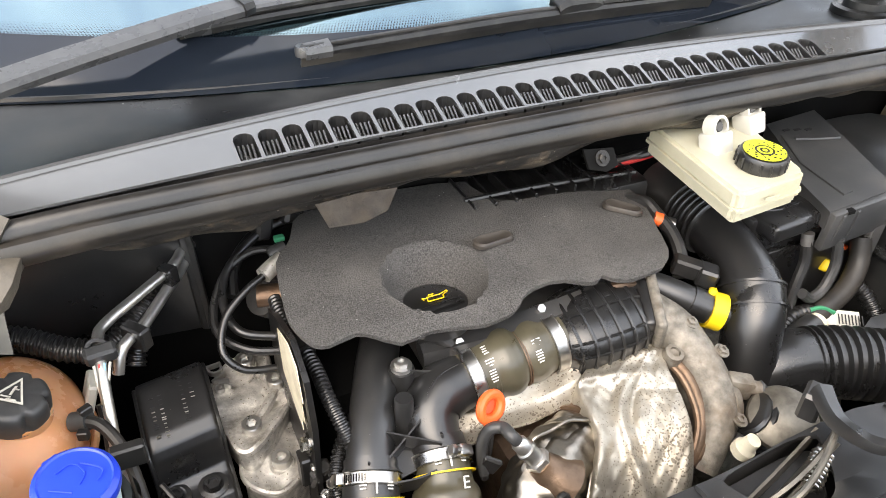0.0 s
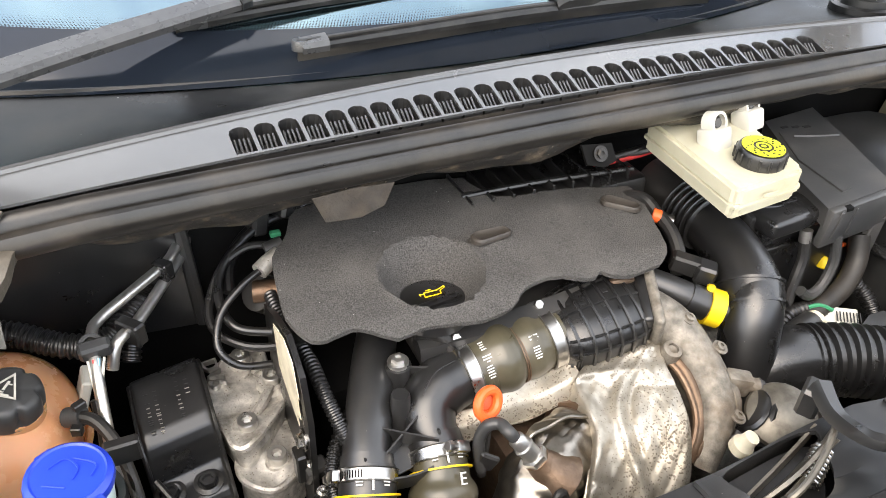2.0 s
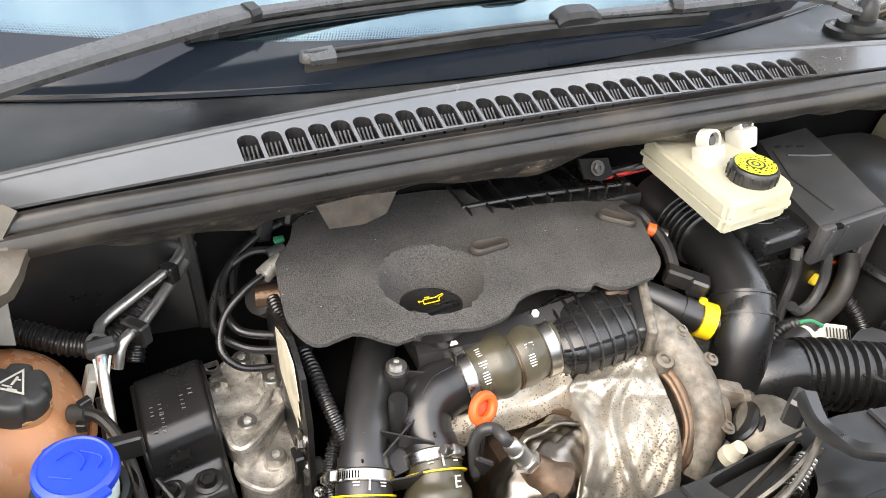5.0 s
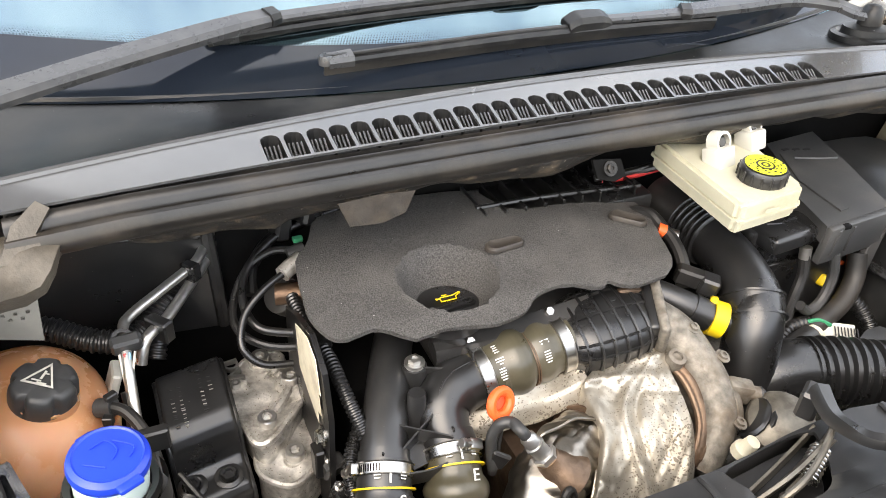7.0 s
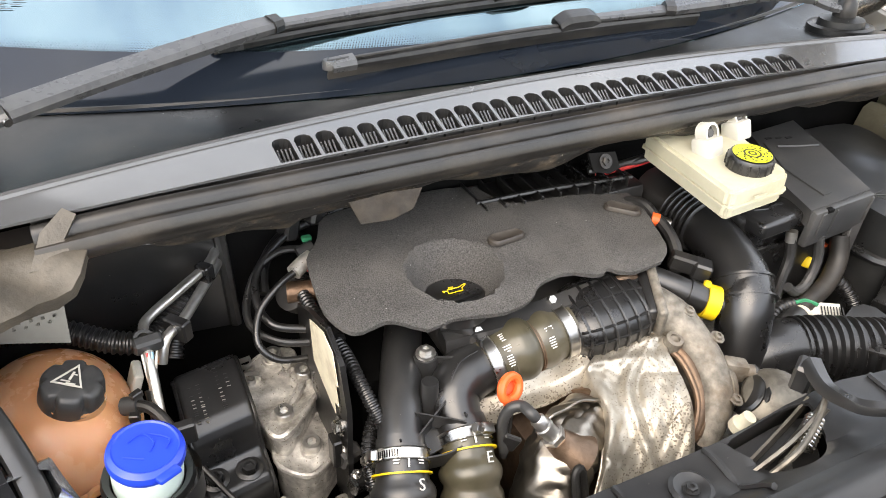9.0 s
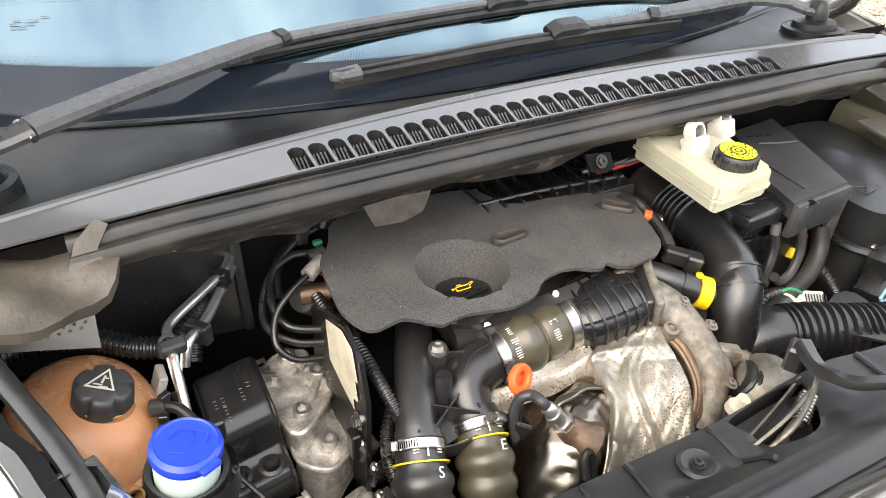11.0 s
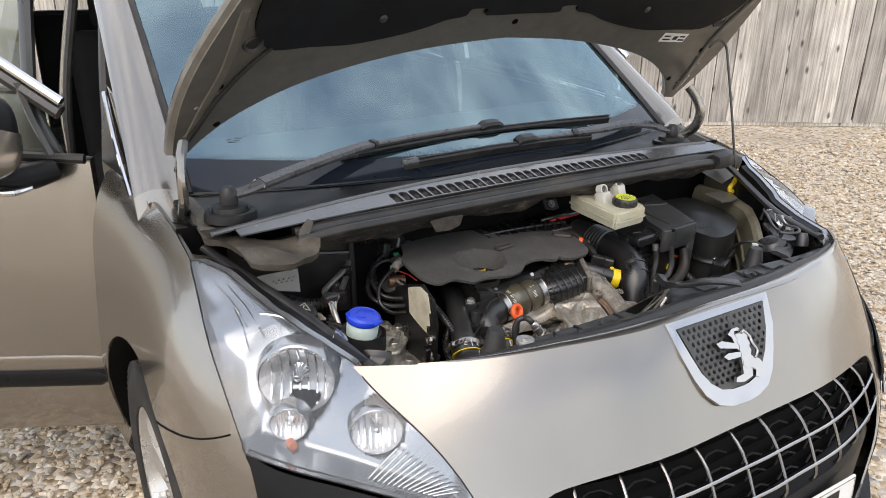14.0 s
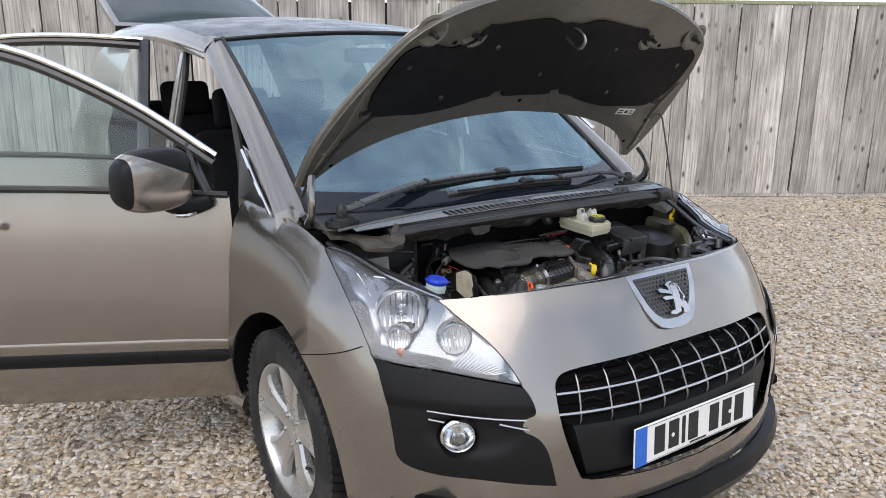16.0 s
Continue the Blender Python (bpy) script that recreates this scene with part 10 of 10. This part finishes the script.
    put("rib", tube([(-0.386, -0.132, 0.703), (-0.372, -0.15, 0.704), (-0.362, -0.168, 0.704)], 0.005, 8, 5), M_ALU, p)
    lettering("DV6", 0.026, facing((-0.420, -0.138, 0.7068), (0.12, -1, -0.02), (1, 0.12, 0.0)), M_ALUPIPE, p, "cast_letters", 0.0032)
    for k in range(2):
        put("cast_mark", tube([(-0.386 - 0.0 + 0.010 * k, -0.143, 0.7085), (-0.380 + 0.010 * k, -0.152, 0.7090), (-0.388 + 0.010 * k, -0.160, 0.7085)], 0.0016, 6, 3), M_ALU, p)
    c = thing("timing_cover", "black timing belt cover with a torn cream label", "timing cover", (-0.34, -0.22, 0.70))
    put("cover", sheet([(-0.150, 0.80), (-0.20, 0.825), (-0.262, 0.848), (-0.305, 0.83), (-0.32, 0.78), (-0.31, 0.60), (-0.14, 0.60)], [], lambda a, z: Vector((-0.354, a, z)), 0.05, 0.006, inward=(1, 0, 0)), M_BLACK, c)
    put("label", sheet([(-0.210, 0.822), (-0.232, 0.832), (-0.260, 0.843), (-0.290, 0.838), (-0.302, 0.800), (-0.294, 0.796), (-0.300, 0.770), (-0.286, 0.764), (-0.288, 0.748), (-0.250, 0.756), (-0.215, 0.766)], [], lambda a, z: Vector((-0.3565, a, z)), 0.05, 0.0008), M_LABEL, c, "torn cream paper label", 0)
    put("cover_bolt", bolt((-0.355, -0.300, 0.74), (-1, 0, 0.1), 0.008, 0.008), M_STEEL, c)
    put("cover_tab", box((-0.361, -0.295, 0.70), (0.012, 0.02, 0.04), 0.002, 1), M_BLACK, c)
    for k in range(5):
        put("connector", box((-0.348 + 0.004 * (k % 2), -0.30 - 0.022 * k, 0.69 - 0.022 * k), (0.024, 0.018, 0.028), 0.003, 1, (20, 0, 15)), M_BLACK if k % 2 else M_GREYBOX, c, "small black connector")
        put("connector_bolt", bolt((-0.352 + 0.004 * (k % 2), -0.302 - 0.022 * k, 0.705 - 0.022 * k), (0, -0.3, 1), 0.004, 0.006), M_STEEL, c)


def looms():
    l = thing("wiring_loom", "corrugated black wiring loom beside the engine", "cable", (-0.32, -0.2, 0.76))
    put("loom", tube([(-0.336, -0.108, 0.805), (-0.343, -0.140, 0.806), (-0.343, -0.175, 0.806), (-0.338, -0.205, 0.805)], 0.0085, 12, 6, ribs=170, depth=0.18), M_BLACK, l, "corrugated sleeve")
    put("tape", tube([(-0.339, -0.200, 0.805), (-0.334, -0.235, 0.801)], 0.0115, 12, 4), M_RUBBER, l, "taped section")
    put("loom", tube([(-0.334, -0.232, 0.801), (-0.331, -0.262, 0.798), (-0.330, -0.290, 0.792), (-0.325, -0.32, 0.775), (-0.315, -0.35, 0.74)], 0.0080, 12, 6, ribs=200, depth=0.18), M_BLACK, l, "corrugated sleeve")
    put("loom", tube([(-0.290, -0.285, 0.755), (-0.312, -0.300, 0.745), (-0.332, -0.325, 0.735), (-0.343, -0.355, 0.722), (-0.345, -0.40, 0.70), (-0.34, -0.45, 0.67)], 0.0085, 12, 6, ribs=190, depth=0.18), M_BLACK, l, "corrugated sleeve")
    put("red_lead", tube([(-0.335, -0.11, 0.822), (-0.318, -0.14, 0.818), (-0.308, -0.165, 0.81)], 0.0015, 6, 4), M_RED, l, "thin red wire")
    f = thing("fuel_hoses", "thin black fuel hoses curving behind the cover", "hose", (-0.37, -0.1, 0.78))
    put("hose", tube([(-0.275, -0.045, 0.845), (-0.31, -0.050, 0.842), (-0.345, -0.060, 0.838), (-0.375, -0.085, 0.82), (-0.385, -0.115, 0.80)], 0.0072, 10, 7), M_BLACK, f, "gloss black hose")
    put("hose", tube([(-0.330, -0.095, 0.838), (-0.355, -0.090, 0.838), (-0.385, -0.098, 0.825), (-0.408, -0.125, 0.80), (-0.410, -0.155, 0.785), (-0.385, -0.180, 0.775), (-0.35, -0.19, 0.77)], 0.0048, 10, 7), M_BLACK, f, "thin black hose")
    put("hose", tube([(-0.262, -0.055, 0.858), (-0.300, -0.062, 0.854), (-0.345, -0.074, 0.846), (-0.385, -0.100, 0.826), (-0.398, -0.135, 0.806), (-0.388, -0.165, 0.790), (-0.352, -0.178, 0.782)], 0.0050, 12, 7), M_BLACK, f, "gloss black hose")
    put("union", tube([(-0.352, -0.140, 0.838), (-0.340, -0.133, 0.842), (-0.326, -0.128, 0.846)], 0.0098, 14, 3), M_ALU, f, "dull grey hose union")
    put("hose", tube([(-0.352, -0.140, 0.838), (-0.376, -0.150, 0.830), (-0.402, -0.165, 0.812), (-0.412, -0.190, 0.790), (-0.395, -0.205, 0.772), (-0.362, -0.208, 0.765)], 0.0042, 12, 7), M_BLACK, f, "thin gloss black hose")
    put("union", tube([(-0.338, -0.110, 0.842), (-0.318, -0.108, 0.846)], 0.0085, 12, 2), M_GREYBOX, f, "grey hose union")
    put("green_clip", box((-0.322, -0.096, 0.852), (0.012, 0.008, 0.006), 0.001, 1), M_GREEN, f, "green clip")
    put("pump_body", lathe([(0, 0.02), (0.02, 0.018), (0.024, 0.0), (0.024, -0.03), (0, -0.03)], (-0.345, -0.120, 0.790), (-0.6, -0.4, 0.5), 20), M_BLACK_M, f, "black pump body")
    put("pump_body", tube([(-0.36, -0.13, 0.805), (-0.325, -0.14, 0.805)], 0.013, 14, 2), M_RUSTY, f)
    put("connector", box((-0.30, -0.058, 0.865), (0.03, 0.03, 0.03), 0.004, 1, (0, 20, 30)), M_BLACK, f)
    put("connector", box((-0.335, -0.060, 0.855), (0.02, 0.035, 0.035), 0.004, 1, (0, 10, 10)), M_BLACK_M, f)
    r = thing("hose_under_cover", "short grey-black hose under the cover's front edge", "hose", (-0.21, -0.28, 0.80))
    put("hose", tube([(-0.225, -0.270, 0.815), (-0.210, -0.275, 0.815), (-0.196, -0.283, 0.806), (-0.19, -0.29, 0.79)], 0.009, 12, 5), M_RUBBER, r)
    put("bolt", bolt((-0.268, -0.245, 0.775), (0, 0, 1), 0.008, 0.010), M_ALUPIPE, r)
    put("bracket", tube([(0.0, -0.292, 0.828), (0.012, -0.298, 0.832), (0.03, -0.297, 0.825)], 0.004, 8, 4), M_RUSTY, r, "rusty wire bracket")
    s = thing("lower_hose", "black corrugated hose below the turbo", "hose", (0.12, -0.45, 0.68))
    put("hose", tube([(0.095, -0.44, 0.735), (0.115, -0.452, 0.715), (0.125, -0.465, 0.68), (0.125, -0.47, 0.62)], 0.026, 16, 7, ribs=120, depth=0.14), M_BLACK, s, "corrugated black hose")
    put("tan_plug", lathe([(0, 0.012), (0.008, 0.011), (0.009, 0.0), (0.012, -0.004), (0.012, -0.014)], (0.060, -0.475, 0.735), (0.2, -0.3, 1), 14), M_LABEL, s, "tan plastic plug")
    put("horn", lathe([(0, 0.012), (0.020, 0.012), (0.036, 0.004), (0.038, 0.0), (0.03, -0.012), (0, -0.014)], (0.120, -0.462, 0.735), (-0.3, -0.3, 0.9), 28), M_CATCH, s, "round grimy metal horn")


engine_block()
engine_cover()
charge_pipes()
resonator()
turbo()
heat_shield()
downpipe()
dipstick()
intake()
brake_reservoir()
battery_side()
air_box()
coolant_tank()
washer_bottle()
ac_pipes()
engine_mount()
looms()
